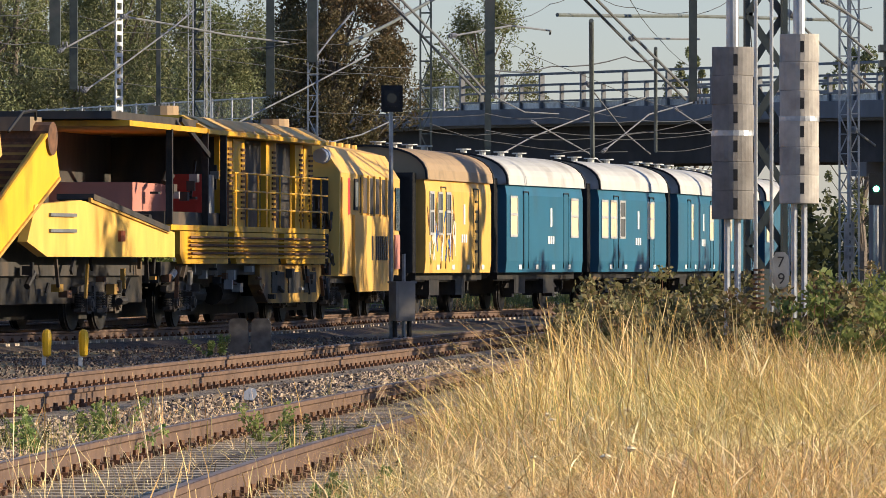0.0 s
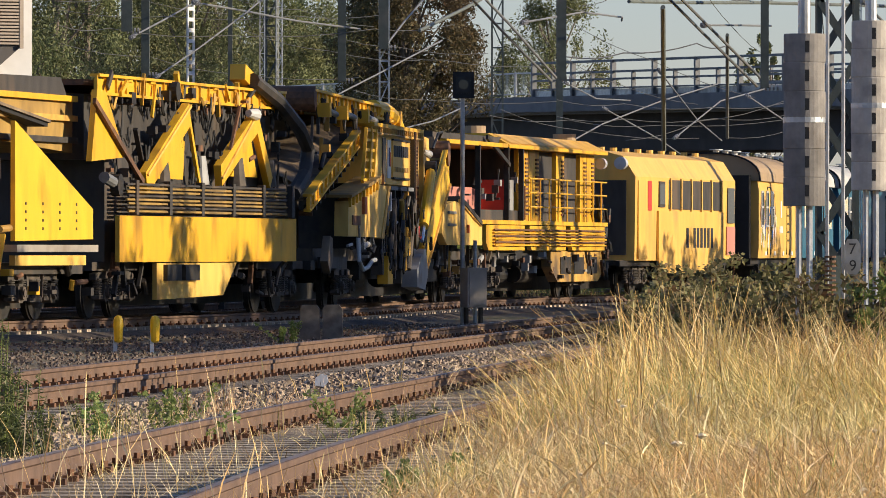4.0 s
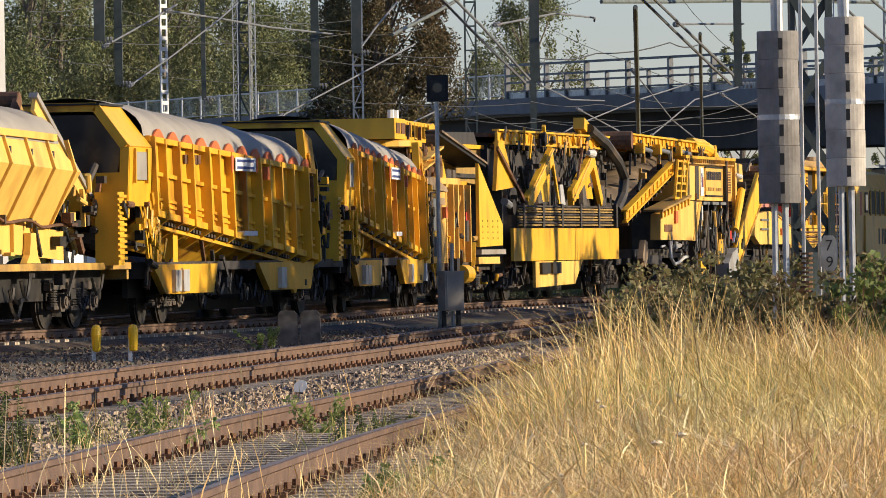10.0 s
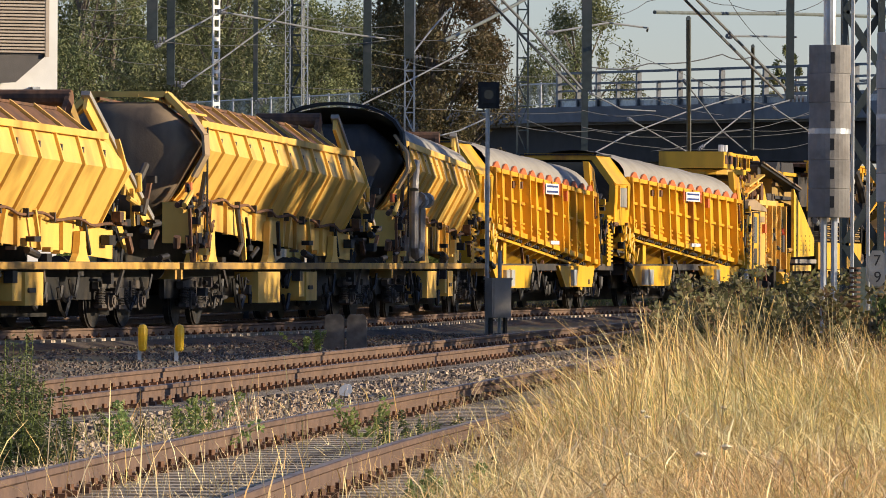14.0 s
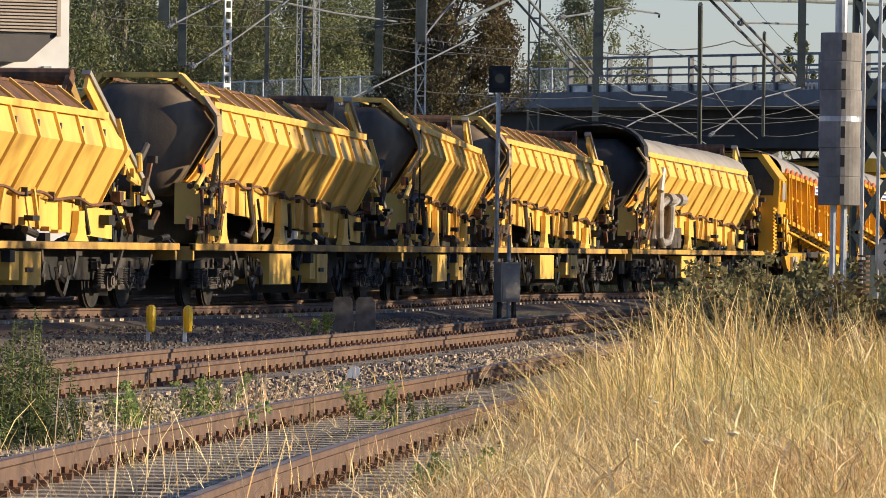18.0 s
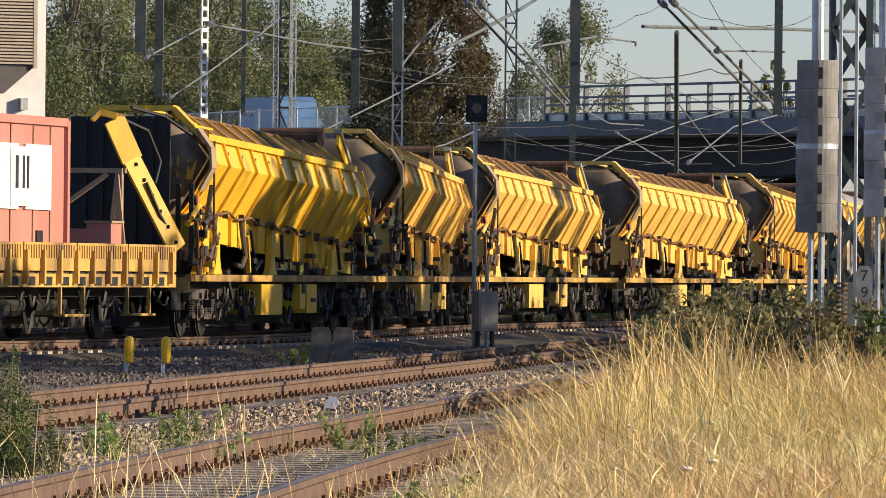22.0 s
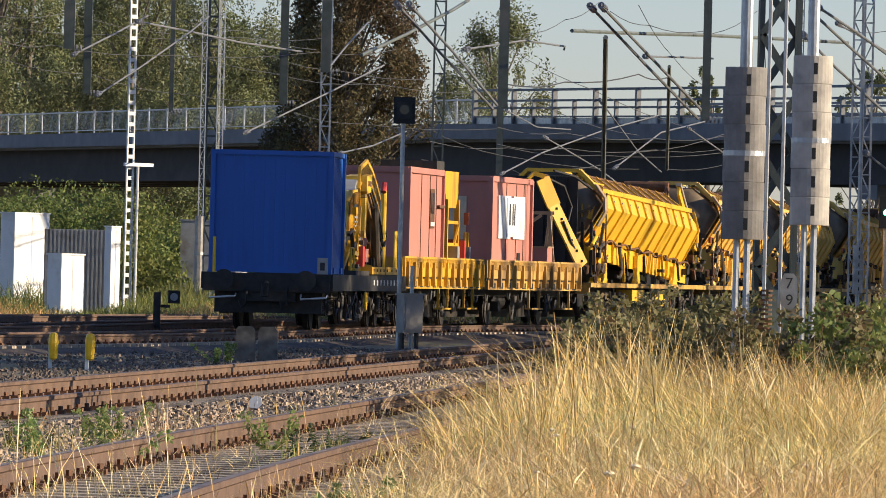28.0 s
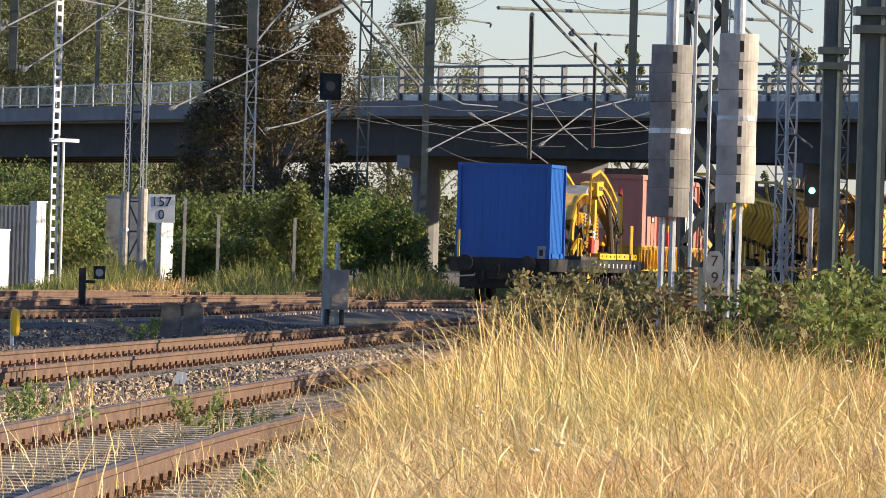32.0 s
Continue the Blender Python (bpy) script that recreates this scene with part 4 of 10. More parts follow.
        skin(b, [[(x, sgn * 0.94, hz(x, z)) for z in (1.86, 2.36)] for x in (x0 + 0.7, x1 + 0.4)])
        part("trough_side", b, M[colour], w)
        for i in range(11):
            x = x0 + 1.2 + i * 1.28
            part("stiffener", bx(B(), x - 0.03, x + 0.03, sgn * 1.0 - 0.05, sgn * 1.0 + 0.05, hz(x, 1.83), hz(x, 2.4)), M[colour], w)
        b = B()
        line(b, [(x, sgn * (1.1 + 0.03 * math.sin(x * 3)), hz(x, 2.4) + 0.04 * math.sin(x * 3.1)) for x in np.arange(x0 + 0.8, x1 + 0.4, 0.3)], 0.03)
        part("hose_run", b, M["rust"], w, "brown hose run")
        for i in range(9):
            x = x0 + 1.5 + i * 1.5
            part("hose_clip", bx(B(), x - 0.03, x + 0.03, sgn * 1.08 - 0.05, sgn * 1.08 + 0.05, hz(x, 2.33), hz(x, 2.47)), M["hull"], w)
    part("belt", beam(B(), (x0 + 0.7, 0, hz(x0 + 0.7, 2.1)), (x1, 0, hz(x1, 2.1)), 1.5, 0.05), M["black"], w)
    for x in (x0 + 0.7, x0 + 2.2, x0 + 7.4, x0 + 13.6):
        for sgn in (-1, 1):
            top = hz(x, 2.25)
            b = prism(B(), [(x - 0.42, 1.16), (x + 0.42, 1.16), (x + 0.24, 1.3), (x + 0.17, 1.5), (x + 0.15, top), (x - 0.15, top), (x - 0.17, 1.5), (x - 0.24, 1.3)], sgn * 1.0, sgn * 1.12)
            part("leg", b, M[colour], w)
    part("cross_pipe", line(B(), [(x0 + 4.6, -1.05, 2.2), (x0 + 4.7, -1.12, 1.5), (x0 + 4.2, -1.15, 1.3), (x0 + 3.9, -1.1, 1.35)], 0.05, 8), M["hull"], w)
    # discharge conveyor at the front, folded back over the end
    b = B()
    for y in (-0.55, 0.55):
        beam(b, (x1 - 1.0, y, 4.0), (x1 + 2.2, y, 1.5), 0.09, 0.26)
    part("conveyor_arm", b, M["dusty"], w, "dusty inclined conveyor arm")
    for y in (-1.0, 0.8):
        part("arm_side", beam(B(), (x1 - 1.3, y, 3.92), (x1 + 2.6, y, 1.75), 0.07, 0.26), M[colour], w)
        part("arm_cover", beam(B(), (x1 - 1.3, y, 4.08), (x1 + 2.6, y, 1.93), 0.16, 0.09), M["tarp"], w, "pale grey belt cover")
    b = B()
    beam(b, (x1 - 0.8, 0, 3.8), (x1 + 2.2, 0, 1.45), 1.0, 0.06)
    part("conveyor_belt", b, M["black"], w)
    b = B()
    rod(b, (x1 - 1.0, -0.65, 4.0), (x1 - 1.0, 0.65, 4.0), 0.15, 12)
    part("conveyor_drum", b, M["rust"], w, "rusty conveyor drum")
    for y in (-0.62, 0.62):
        part("drum_bracket", beam(B(), (x1 - 1.5, y, 3.5), (x1 - 0.95, y, 4.05), 0.08, 0.25), M["rust"], w)
        part("lift_rod", rod(B(), (x1 + 1.0, y, 1.3), (x1 + 0.3, y, 3.1), 0.045), M["rust"], w)
    b = B()
    beam(b, (x1 + 0.6, -0.68, 2.7), (x1 + 2.2, -0.68, 1.4), 0.05, 0.2)
    part("arm_guard", b, M[colour], w)
    clutter(w, x1 - 0.2, x1 + 1.0, -0.9, 1.4, 2.3, 14, 5, "black")
    clutter(w, x0 - 0.4, x0 + 1.6, -1.25, 1.4, 2.2, 16, 7, "rust")
    # rear gear box, lamp, cylinders
    b = B()
    bx(b, x0 - 0.2, x0 + 0.7, -1.25, -0.7, 1.5, 2.25)
    rod(b, (x0 + 0.2, -1.3, 1.75), (x0 + 0.2, -0.9, 1.75), 0.22, 12)
    rod(b, (x0 + 0.9, -1.15, 1.2), (x0 + 0.9, -1.15, 2.3), 0.07, 8)
    part("drive_unit", b, M[colour], w)
    part("lamp", rod(B(), (x0 - 0.25, -1.2, 2.42), (x0 - 0.25, -1.2, 2.6), 0.07, 8), M["tile"], w, "orange warning lamp")
    underframe(w, 10.0, "sill")
    for xa, xb, z in ((-3.6, -1.6, 0.40), (0.2, 0.7, 0.5), (0.9, 1.9, 0.42)):
        part("equipment_box", bx(B(), xa, xb, -1.36, -0.7, z, 0.98), M[colour], w)
    fittings(w, x0 - 1.4, x0 + 0.6, -1.25, 1.2, 2.3, 26, 341, (colour, "dark", "rust", "hull"))
    fittings(w, x1 - 0.4, x1 + 2.6, -1.1, 1.2, 2.6, 26, 343, ("dark", "rust", "hull", colour))
    fittings(w, x0 + 2, x1 - 1, -1.1, 1.15, 1.5, 16, 345, ("dark", "hull", colour))
    fittings(w, x0, x1, -1.2, 0.45, 0.95, 30, 347, ("dark", "hull", "dark"))
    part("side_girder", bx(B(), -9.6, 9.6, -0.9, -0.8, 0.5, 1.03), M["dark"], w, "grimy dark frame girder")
    centre_sill(w, -9.8, 9.8)
    bogie(w, -7.4)
    bogie(w, 7.4)
    buffers(w, -10.0, -1)
    buffers(w, 10.0, 1)
    clutter(w, -8, 8, -1.2, 0.5, 0.95, 26, 11, "dark", "brake_pipe", 0.035)
    # plate with two-letter sign and faded writing, as plain shapes
    m = Matrix.Translation((-1.9, -1.215, hz(-1.9, 2.90))) @ pose(0, 0, 0, 30, 0, 0)
    slope = [(-0.42, -0.36), (0.30, -0.36), (0.42, 0.36), (-0.30, 0.36)]
    b = prism(B(), slope, -0.02, 0.0)
    for v in b.verts:
        v.co = m @ v.co
    p = part("sign", b, M["white"], w, "white sign with two dark marks")
    for dx, hh in ((-0.22, 0.17), (-0.02, 0.25), (0.15, 0.12)):
        b = prism(B(), [(dx - 0.1, -0.2), (dx - 0.01, -0.2), (dx + hh * 0.17 + 0.02, hh), (dx + hh * 0.17 - 0.07, hh)], -0.026, -0.02)
        for v in b.verts:
            v.co = m @ v.co
        part("sign_mark", b, M["navy"], p)
    m = Matrix.Translation((1.2, -1.20, hz(1.2, 2.88))) @ pose(0, 0, 0, 30, 0, 0)
    b = B()
    for k in range(4):
        bx(b, -0.6 + k * 0.33, -0.38 + k * 0.33, -0.008, 0.004, -0.14, 0.14, m)
    part("faded_number", b, M["orange"], w, "faded painted figures")
    if pipes:
        for k, x in enumerate((-6.6, -5.2)):
            part("exhaust_pipe", line(B(), [(x, -1.15, 1.2), (x, -1.25, 2.0), (x + 0.2, -1.35, 2.35), (x + 0.8, -1.4, 2.5)], 0.11, 8), M["flue"], w, "dusty grey exhaust pipe")
            part("silencer", rod(B(), (x + 0.7, -1.4, 2.5), (x + 1.6, -1.35, 2.5), 0.17, 10), M["flue"], w, "dusty silver silencer")
        part("exhaust_bend", line(B(), [(-6.7, -1.4, 2.9), (-6.9, -1.42, 2.2), (-6.85, -1.42, 1.5), (-6.5, -1.42, 1.32), (-5.6, -1.4, 1.36), (-5.3, -1.4, 1.6), (-5.25, -1.4, 2.3)], 0.1, 9), M["flue"], w, "bent grey exhaust pipe")
        part("stack", rod(B(), (-6.9, -1.42, 2.7), (-6.6, -1.42, 3.3), 0.1, 9), M["flue"], w)
        for k in range(3):
            part("air_tank", rod(B(), (-4.4 + k * 0.5, -1.15, 1.2), (-4.4 + k * 0.5, -1.15, 1.75), 0.15, 10), M["gear"], w)
    return w


WBASE = 14.8
hop = hopper_wagon("pale")
for s in (-169.8, -148.9, -128.4, -108.3):
    o = hop if s == -169.8 else copy_thing(hop, hop.matrix_basis)
    rides(o, s, WBASE)
rides(hopper_wagon("bright", stripe=True), -190.1, WBASE)["label"] = "bright yellow conveyor hopper wagon with a faded red band"
rides(hopper_wagon("pale", cover=True, pipes=True), -87.9, WBASE)


# ---- covered hopper wagons with panelled sides ----
def panel_wagon():
    w = thing("panelled_hopper_wagon", "orange yellow panelled hopper wagon under a grey tarpaulin with red scallops", "hopper wagon", "panelled hopper wagons")
    x0, x1 = -9.6, 6.0

    def lz(x, z):
        """Height in a body that falls towards its front, its floor more than its rim."""
        return z - (x - x0) * (0.030 + 0.027 * min(1.0, max(0.0, (3.42 - z) / 1.4)))

    RZ = 3.42
    for sgn in (-1, 1):
        prof = [(1.36, RZ), (1.42, 2.05), (0.95, 1.72), (0.6, 1.5)]
        rows = [[(x, sgn * y, lz(x, z)) for y, z in prof] for x in np.linspace(x0, x1, 5)]
        rows += [[(x, sgn * (y - 0.06), lz(x, z)) for y, z in prof] for x in np.linspace(x1, x0, 5)]
        part("side_wall", skin(B(), rows), M["orange"], w)
        for z, hh, th in ((RZ - 0.04, 0.1, 0.09), (2.78, 0.07, 0.06), (2.34, 0.05, 0.05), (2.24, 0.05, 0.05), (2.06, 0.12, 0.12)):
            ya = 1.40 + th / 2
            part("belt_rail", beam(B(), (x0, sgn * ya, lz(x0, z)), (x1, sgn * ya, lz(x1, z)), th, hh), M["orange"], w)
        b = B()
        for i in range(52):
            x = x0 + 0.2 + i * 0.27
            bx(b, x, x + 0.15, sgn * 1.36 - 0.05, sgn * 1.36 + 0.05, lz(x, 1.90), lz(x, 1.97))
        part("bolt_strip", b, M["hull"], w)["kind"] = "stuff"
        part("bottom_rail", beam(B(), (x0, sgn * 1.33, lz(x0, 1.86)), (x1, sgn * 1.33, lz(x1, 1.86)), 0.06, 0.06), M["yellow"], w)
    for i in range(14):
        x = x0 + 0.1 + i * (x1 - x0 - 0.2) / 13
        deep = 0.06 if i % 4 else 0.12
        for sgn in (-1, 1):
            out = [(1.34, RZ), (1.45 + deep, RZ), (1.50 + deep, 2.0), (1.05, 1.66), (0.95, 1.72), (1.38, 2.05)]
            part("rib", prism(B(), [(sgn * y, lz(x, z)) for y, z in out], x - 0.05, x + 0.05, "yz"), M["orange"], w)
    b = B()
    rows = []
    for i in range(33):
        x = x0 - 0.05 + (x1 - x0 - 0.5) * i / 32
        sag = 0.03 * math.sin(i * 1.7) + 0.02 * math.sin(i * 3.9)
        rows.append([(x, 1.38 * math.cos(a), lz(x, RZ) + (0.70 + sag) * math.sin(a) ** 0.85) for a in np.linspace(0, math.pi, 15)])
    skin(b, rows)
    part("tarpaulin", b, M["tarp"], w, "dusty grey tarpaulin", True)
    for sgn in (-1, 1):
        for i in range(12):
            x = x0 + 0.5 + i * (x1 - x0 - 0.6) / 12
            pts = [(x + 0.1 + 0.95 * k / 8, lz(x + 0.95 * k / 8, RZ) + 0.17 * math.sin(math.pi * k / 8)) for k in range(9)]
            part("scallop", prism(B(), pts, sgn * 1.385, sgn * 1.425), M["tile"], w, "faded red scalloped edge")
    # rear hood: a six-sided yellow frame round a dark opening
    ring = [(1.45, 2.15), (1.5, 3.2), (0.95, 3.92), (-0.95, 3.92), (-1.5, 3.2), (-1.45, 2.15)]
    b = B()
    for (ya, za), (yb, zb) in zip(ring, ring[1:]):
        beam(b, (x0 - 0.9, ya, za), (x0 - 0.9, yb, zb), 1.8, 0.06)
    part("hood", b, M["orange"], w)
    b = B()
    for (ya, za), (yb, zb) in zip(ring[2:4], ring[3:4]):
        beam(b, (x0 - 0.95, ya * 1.06, za + 0.05), (x0 - 0.95, yb * 1.06, zb + 0.05), 1.95, 0.035)
    part("hood_rim", b, M["black"], w, "black rubber hood rim")
    face = x0 - 1.82
    for (ya, za), (yb, zb) in zip(ring, ring[1:] + ring[:1]):
        part("face_frame", beam(B(), (face, ya * 0.96, za), (face, yb * 0.96, zb), 0.07, 0.16), M["orange"], w)
    pane = part("face_window", prism(B(), [(1.3, 2.75), (1.36, 3.2), (0.88, 3.78), (-0.88, 3.78), (-1.36, 3.2), (-1.3, 2.75)], face - 0.01, face + 0.01, "yz"), M["smoke"], w, "smoked glass end window")
    part("face_panel", prism(B(), [(1.38, 2.2), (1.38, 2.75), (-1.38, 2.75), (-1.38, 2.2)], face - 0.02, face + 0.02, "yz"), M["orange"], w)
    for sgn in (-1, 1):
        part("hood_window", bx(B(), x0 - 1.45, x0 - 0.55, sgn * 1.535 - 0.012, sgn * 1.535 + 0.012, 2.62, 3.12), M["tarp"], w, "clouded grey panel")
        for xx in (x0 - 1.5, x0 - 0.5):
            part("window_bead", bx(B(), xx - 0.03, xx + 0.03, sgn * 1.54 - 0.03, sgn * 1.54 + 0.03, 2.56, 3.18), M["orange"], w)
    prism(b := B(), [(y, z) for y, z in ring], x0 - 0.05, x0, "yz")
    part("rear_plate", b, M["hull"], w)
    for ya, yb in ((-1.4, -1.25), (1.25, 1.4)):
        b = prism(B(), [(x1 - 0.4, 1.5), (x1 + 0.1, 1.4), (x1 + 0.5, 2.6), (x1 - 0.1, 3.55), (x1 - 1.0, 3.75), (x1 - 0.6, 2.9)], ya, yb)
        part("front_cheek", b, M["orange"], w)
    part("front_plate", bx(B(), x1 - 0.05, x1, -1.3, 1.3, 1.3, 2.95), M["hull"], w)
    for y in (-1.0, 1.0):
        part("hose_loop", line(B(), [(x1 + 0.3, y * 1.3, 2.2), (x1 + 0.7, y * 1.3, 2.5), (x1 + 0.8, y * 1.3, 3.0), (x1 + 0.4, y * 1.3, 3.3)], 0.05), M["black"], w)
    # conveyor ladder guard at the rear end
    b = B()
    bx(b, x0 - 2.4, x0 - 1.9, -1.42, -1.0, 1.1, 2.4)
    guard = part("ladder_guard", b, M["yellow"], w)
    for k in range(12):
        part("slat", bx(B(), x0 - 2.45, x0 - 1.85, -1.46, -1.42, 1.2 + k * 0.1, 1.25 + k * 0.1), M["yellow"], guard)
    for x in (-8.0, -6.6, 4.6):
        for sgn in (-1, 1):
            part("leg", bx(B(), x - 0.2, x + 0.2, sgn * 1.2 - 0.08, sgn * 1.2 + 0.08, 1.1, lz(x, 2.0)), M["orange"], w)
    b = B()
    beam(b, (x0, 0, 1.6), (x1 + 1.0, 0, 1.15), 1.6, 0.2)
    part("belt_trough", b, M["hull"], w)
    underframe(w, 9.3, "hull", (0.98, 1.14), 1.3)
    for xa, xb in ((-9.2, -3.5), (0.3, 5.9)):
        for y in (-1.42, 1.3):
            part("skirt", prism(B(), [(xa, 1.1), (xa + 1.1, 0.56), (xb - 0.4, 0.56), (xb, 1.1)], y, y + 0.12), M["orange"], w)
    for xa in (-7.6, -6.9, 2.2):
        part("equipment_box", bx(B(), xa, xa + 0.5, -1.5, -1.42, 0.6, 1.0), M["silver"], w, "small grey equipment box")
    part("lamp_box", bx(B(), -1.6, -0.4, -1.56, -1.4, 1.62, 1.71), M["white"], w, "long white lamp")
    part("wheel_valve", rod(B(), (4.2, -1.36, 0.75), (4.2, -1.3, 0.75), 0.28, 14), M["yellow"], w)
    fittings(w, x0 - 2.0, x0 + 0.6, -1.4, 1.1, 2.2, 22, 331, ("orange", "dark", "rust", "yellow"))
    fittings(w, x1 - 0.6, x1 + 1.6, -1.35, 1.1, 2.8, 22, 333, ("orange", "dark", "rust", "hull"))
    fittings(w, x0, x1, -1.25, 0.6, 1.1, 24, 335, ("dark", "hull", "dark", "rust"))
    part("side_girder", bx(B(), -9.0, 9.0, -0.9, -0.8, 0.5, 0.98), M["dark"], w, "grimy dark frame girder")
    centre_sill(w, -9.1, 9.1)
    bogie(w, -6.6)
    bogie(w, 6.6)
    buffers(w, -9.3, -1)
    buffers(w, 9.3, 1)
    clutter(w, -8, 8, -1.25, 0.5, 0.95, 30, 13, "dark", "brake_pipe", 0.035)
    clutter(w, x0 - 0.9, x0 + 0.5, -1.5, 1.4, 2.4, 16, 17, "yellow")
    clutter(w, x1 - 0.3, x1 + 0.9, -1.5, 1.6, 2.6, 12, 19, "black")
    p = plate_text(w, -1.3, -1.52, 2.98, 1.9, 0.26, "white", 2)
    b = B()
    for x in (-2.45, -0.15):
        bx(b, x - 0.1, x + 0.1, -1.52, -1.505, 2.82, 3.14)
    part("sign_end", b, M["tile"], w)
    b = B()
    for k in range(5):
        bx(b, -6.3 + k * 0.3, -6.1 + k * 0.3, -1.42, -1.39, 2.95, 3.12)
    part("faded_number", b, M["rust"], w)
    part("lamp", bx(B(), 0.45, 0.65, -1.6, -1.5, 2.7, 2.95), M["tile"], w, "orange red warning lamp")
    return w


pan = panel_wagon()
rides(pan, -67.6, 13.2)
rides(copy_thing(pan, pan.matrix_basis), -47.5, 13.2)


# ---- crew coaches at the head of the train ----
def coach(body, roof_colour, length, label, windows, graffiti=False, name="coach"):
    """A short four-wheeled crew coach with an arched roof. windows: (x, width, glazed) along the near side."""
    w = thing(name, label, "coach", "crew coaches")
    h = length / 2
    prof = [(-1.42, 1.0), (1.42, 1.0), (1.45, 1.3), (1.45, 3.0), (1.40, 3.28), (-1.40, 3.28), (-1.45, 3.0), (-1.45, 1.3)]
    part("body", prism(B(), prof, -h, h, "yz"), M[body], w)
    arch = [(1.5 * math.cos(a), 3.26 + 0.82 * math.sin(a) ** 0.75) for a in np.linspace(0, math.pi, 17)]
    part("roof", prism(B(), arch, -h - 0.08, h + 0.08, "yz"), M[roof_colour], w, smooth=False)
    for x in (-h - 0.08, h + 0.08):
        b = B()
        for (ya, za), (yb, zb) in zip(arch, arch[1:]):
            beam(b, (x, ya, za), (x, yb, zb), 0.12, 0.05)
        part("roof_edge", b, M["black"], w)
    for x in np.linspace(-h + 1.5, h - 1.5, 4):
        b = B()
        rod(b, (x, 0.0, 4.05), (x, 0.0, 4.18), 0.09, 8)
        rod(b, (x, 0.0, 4.18), (x, 0.0, 4.21), 0.2, 10)
        part("roof_vent", b, M["roof"], w)
    for sgn in (-1, 1):
        b = B()
        bx(b, sgn * h, sgn * (h + 0.5), -1.15, 1.15, 1.05, 3.35)
        gang = part("gangway", b, M["black"], w, "black folding gangway")
        for k in range(6):
            part("fold", bx(B(), min(sgn * (h + 0.06 + k * 0.08), sgn * (h + 0.10 + k * 0.08)), max(sgn * (h + 0.06 + k * 0.08), sgn * (h + 0.10 + k * 0.08)), -1.22, 1.22, 1.0, 3.42), M["black"], gang)
    for x, width, glazed in windows:
        f = B()
        for a in (x - width / 2, x + width / 2):
            bx(f, a - 0.03, a + 0.03, -1.475, -1.44, 1.95, 2.95)
        for z in (1.95, 2.5, 2.95):
            bx(f, x - width / 2, x + width / 2, -1.475, -1.44, z - 0.03, z + 0.03)
        win = part("window", f, M["silver"], w)
        part("pane", bx(B(), x - width / 2, x + width / 2, -1.462, -1.452, 1.95, 2.95), M["glass" if glazed else "blind"], win)
    for x in (-h + 2.5, h - 2.3):
        b = B()
        for a in (x - 0.35, x + 0.35):
            bx(b, a - 0.015, a + 0.015, -1.462, -1.44, 1.1, 3.1)
        bx(b, x - 0.35, x + 0.35, -1.462, -1.44, 3.08, 3.11)
        part("door_seam", b, M["black"], w)
    part("marking", bx(B(), 0.6, 0.85, -1.462, -1.45, 2.2, 2.7), M["white"], w, "small white marking")
    for k in range(3):
        part("marking", bx(B(), 0.3 + k * 0.3, 0.52 + k * 0.3, -1.462, -1.45, 1.75, 1.95), M["white"], w)
    for k in range(4):
        part("marking", bx(B(), -h + 1.6 + k * 2.2, -h + 1.95 + k * 2.2, -1.452, -1.41, 1.08, 1.2), M["white"], w)
    b = B()
    bx(b, -h, h, -1.2, 1.2, 0.82, 1.02)
    for x in (-2.2, 1.6):
        bx(b, x - 0.7, x + 0.7, -1.2, 1.2, 0.45, 0.85)
    for y in (-1.05, 1.05):
        bx(b, -h, h, y - 0.04, y + 0.04, 0.78, 1.0)
    part("underframe", b, M["dark"], w)
    for x in (-h + 2.4, h - 2.4):
        b = B()
        for y in (-1.0, 1.0):
            bx(b, x - 0.14, x + 0.14, y - 0.12, y + 0.12, 0.36, 0.62)
            for k in range(5):
                bx(b, x - 0.75 + k * 0.07, x + 0.75 - k * 0.07, y - 0.05, y + 0.05, 0.60 + k * 0.025, 0.622 + k * 0.025)
            prism(b, [(x - 0.3, 0.8), (x - 0.16, 0.36), (x + 0.16, 0.36), (x + 0.3, 0.8)], y + 0.1, y + 0.14)
        ax = part("axle_guard", b, M["dark"], w)
        wheels(ax, (x,))
    buffers(w, -h, -1)
    buffers(w, h, 1)
    if graffiti:
        rng = random.Random(4)
        for colour, n in (("white", 26), ("rust", 18), ("royal", 10), ("green", 8)):
            b = B()
            for _ in range(n):
                x, z = rng.uniform(-h + 0.4, -0.6), rng.uniform(1.2, 2.3)
                beam(b, (x, -1.455 - 0.002 * rng.random(), z), (x + rng.uniform(-0.25, 0.25), -1.456, z + rng.uniform(0.2, 0.7)), 0.008, rng.uniform(0.04, 0.12))
            part("paint_scrawl", b, M[colour], w, "sprayed paint strokes")
        b = B()
        for k in range(6):
            bx(b, 2.35, 2.65, -1.47, -1.44, 1.5 + k * 0.25, 1.56 + k * 0.25)
        part("steps", b, M["dark"], w)
    return w


blue = [coach("blue", "roof", 10.2, "blue crew coach with a pale grey arched roof", [(-4.2, 0.9, False), (3.9, 1.0, False)]),
        coach("blue", "roof", 10.2, "blue crew coach with cream blinds and an arched roof", [(-4.3, 0.9, False), (-3.0, 0.9, False), (-1.7, 0.8, True), (2.6, 1.0, False)]),
        coach("blue", "roof", 10.2, "blue crew coach with a pale grey arched roof", [(-2.0, 0.5, False), (2.6, 0.9, False)])]
for s, c in zip((78.3, 90.4, 102.8), blue):
    rides(c, s, 6.0)
for s in (115.2, 127.6):
    rides(copy_thing(blue[0], blue[0].matrix_basis), s, 6.0)
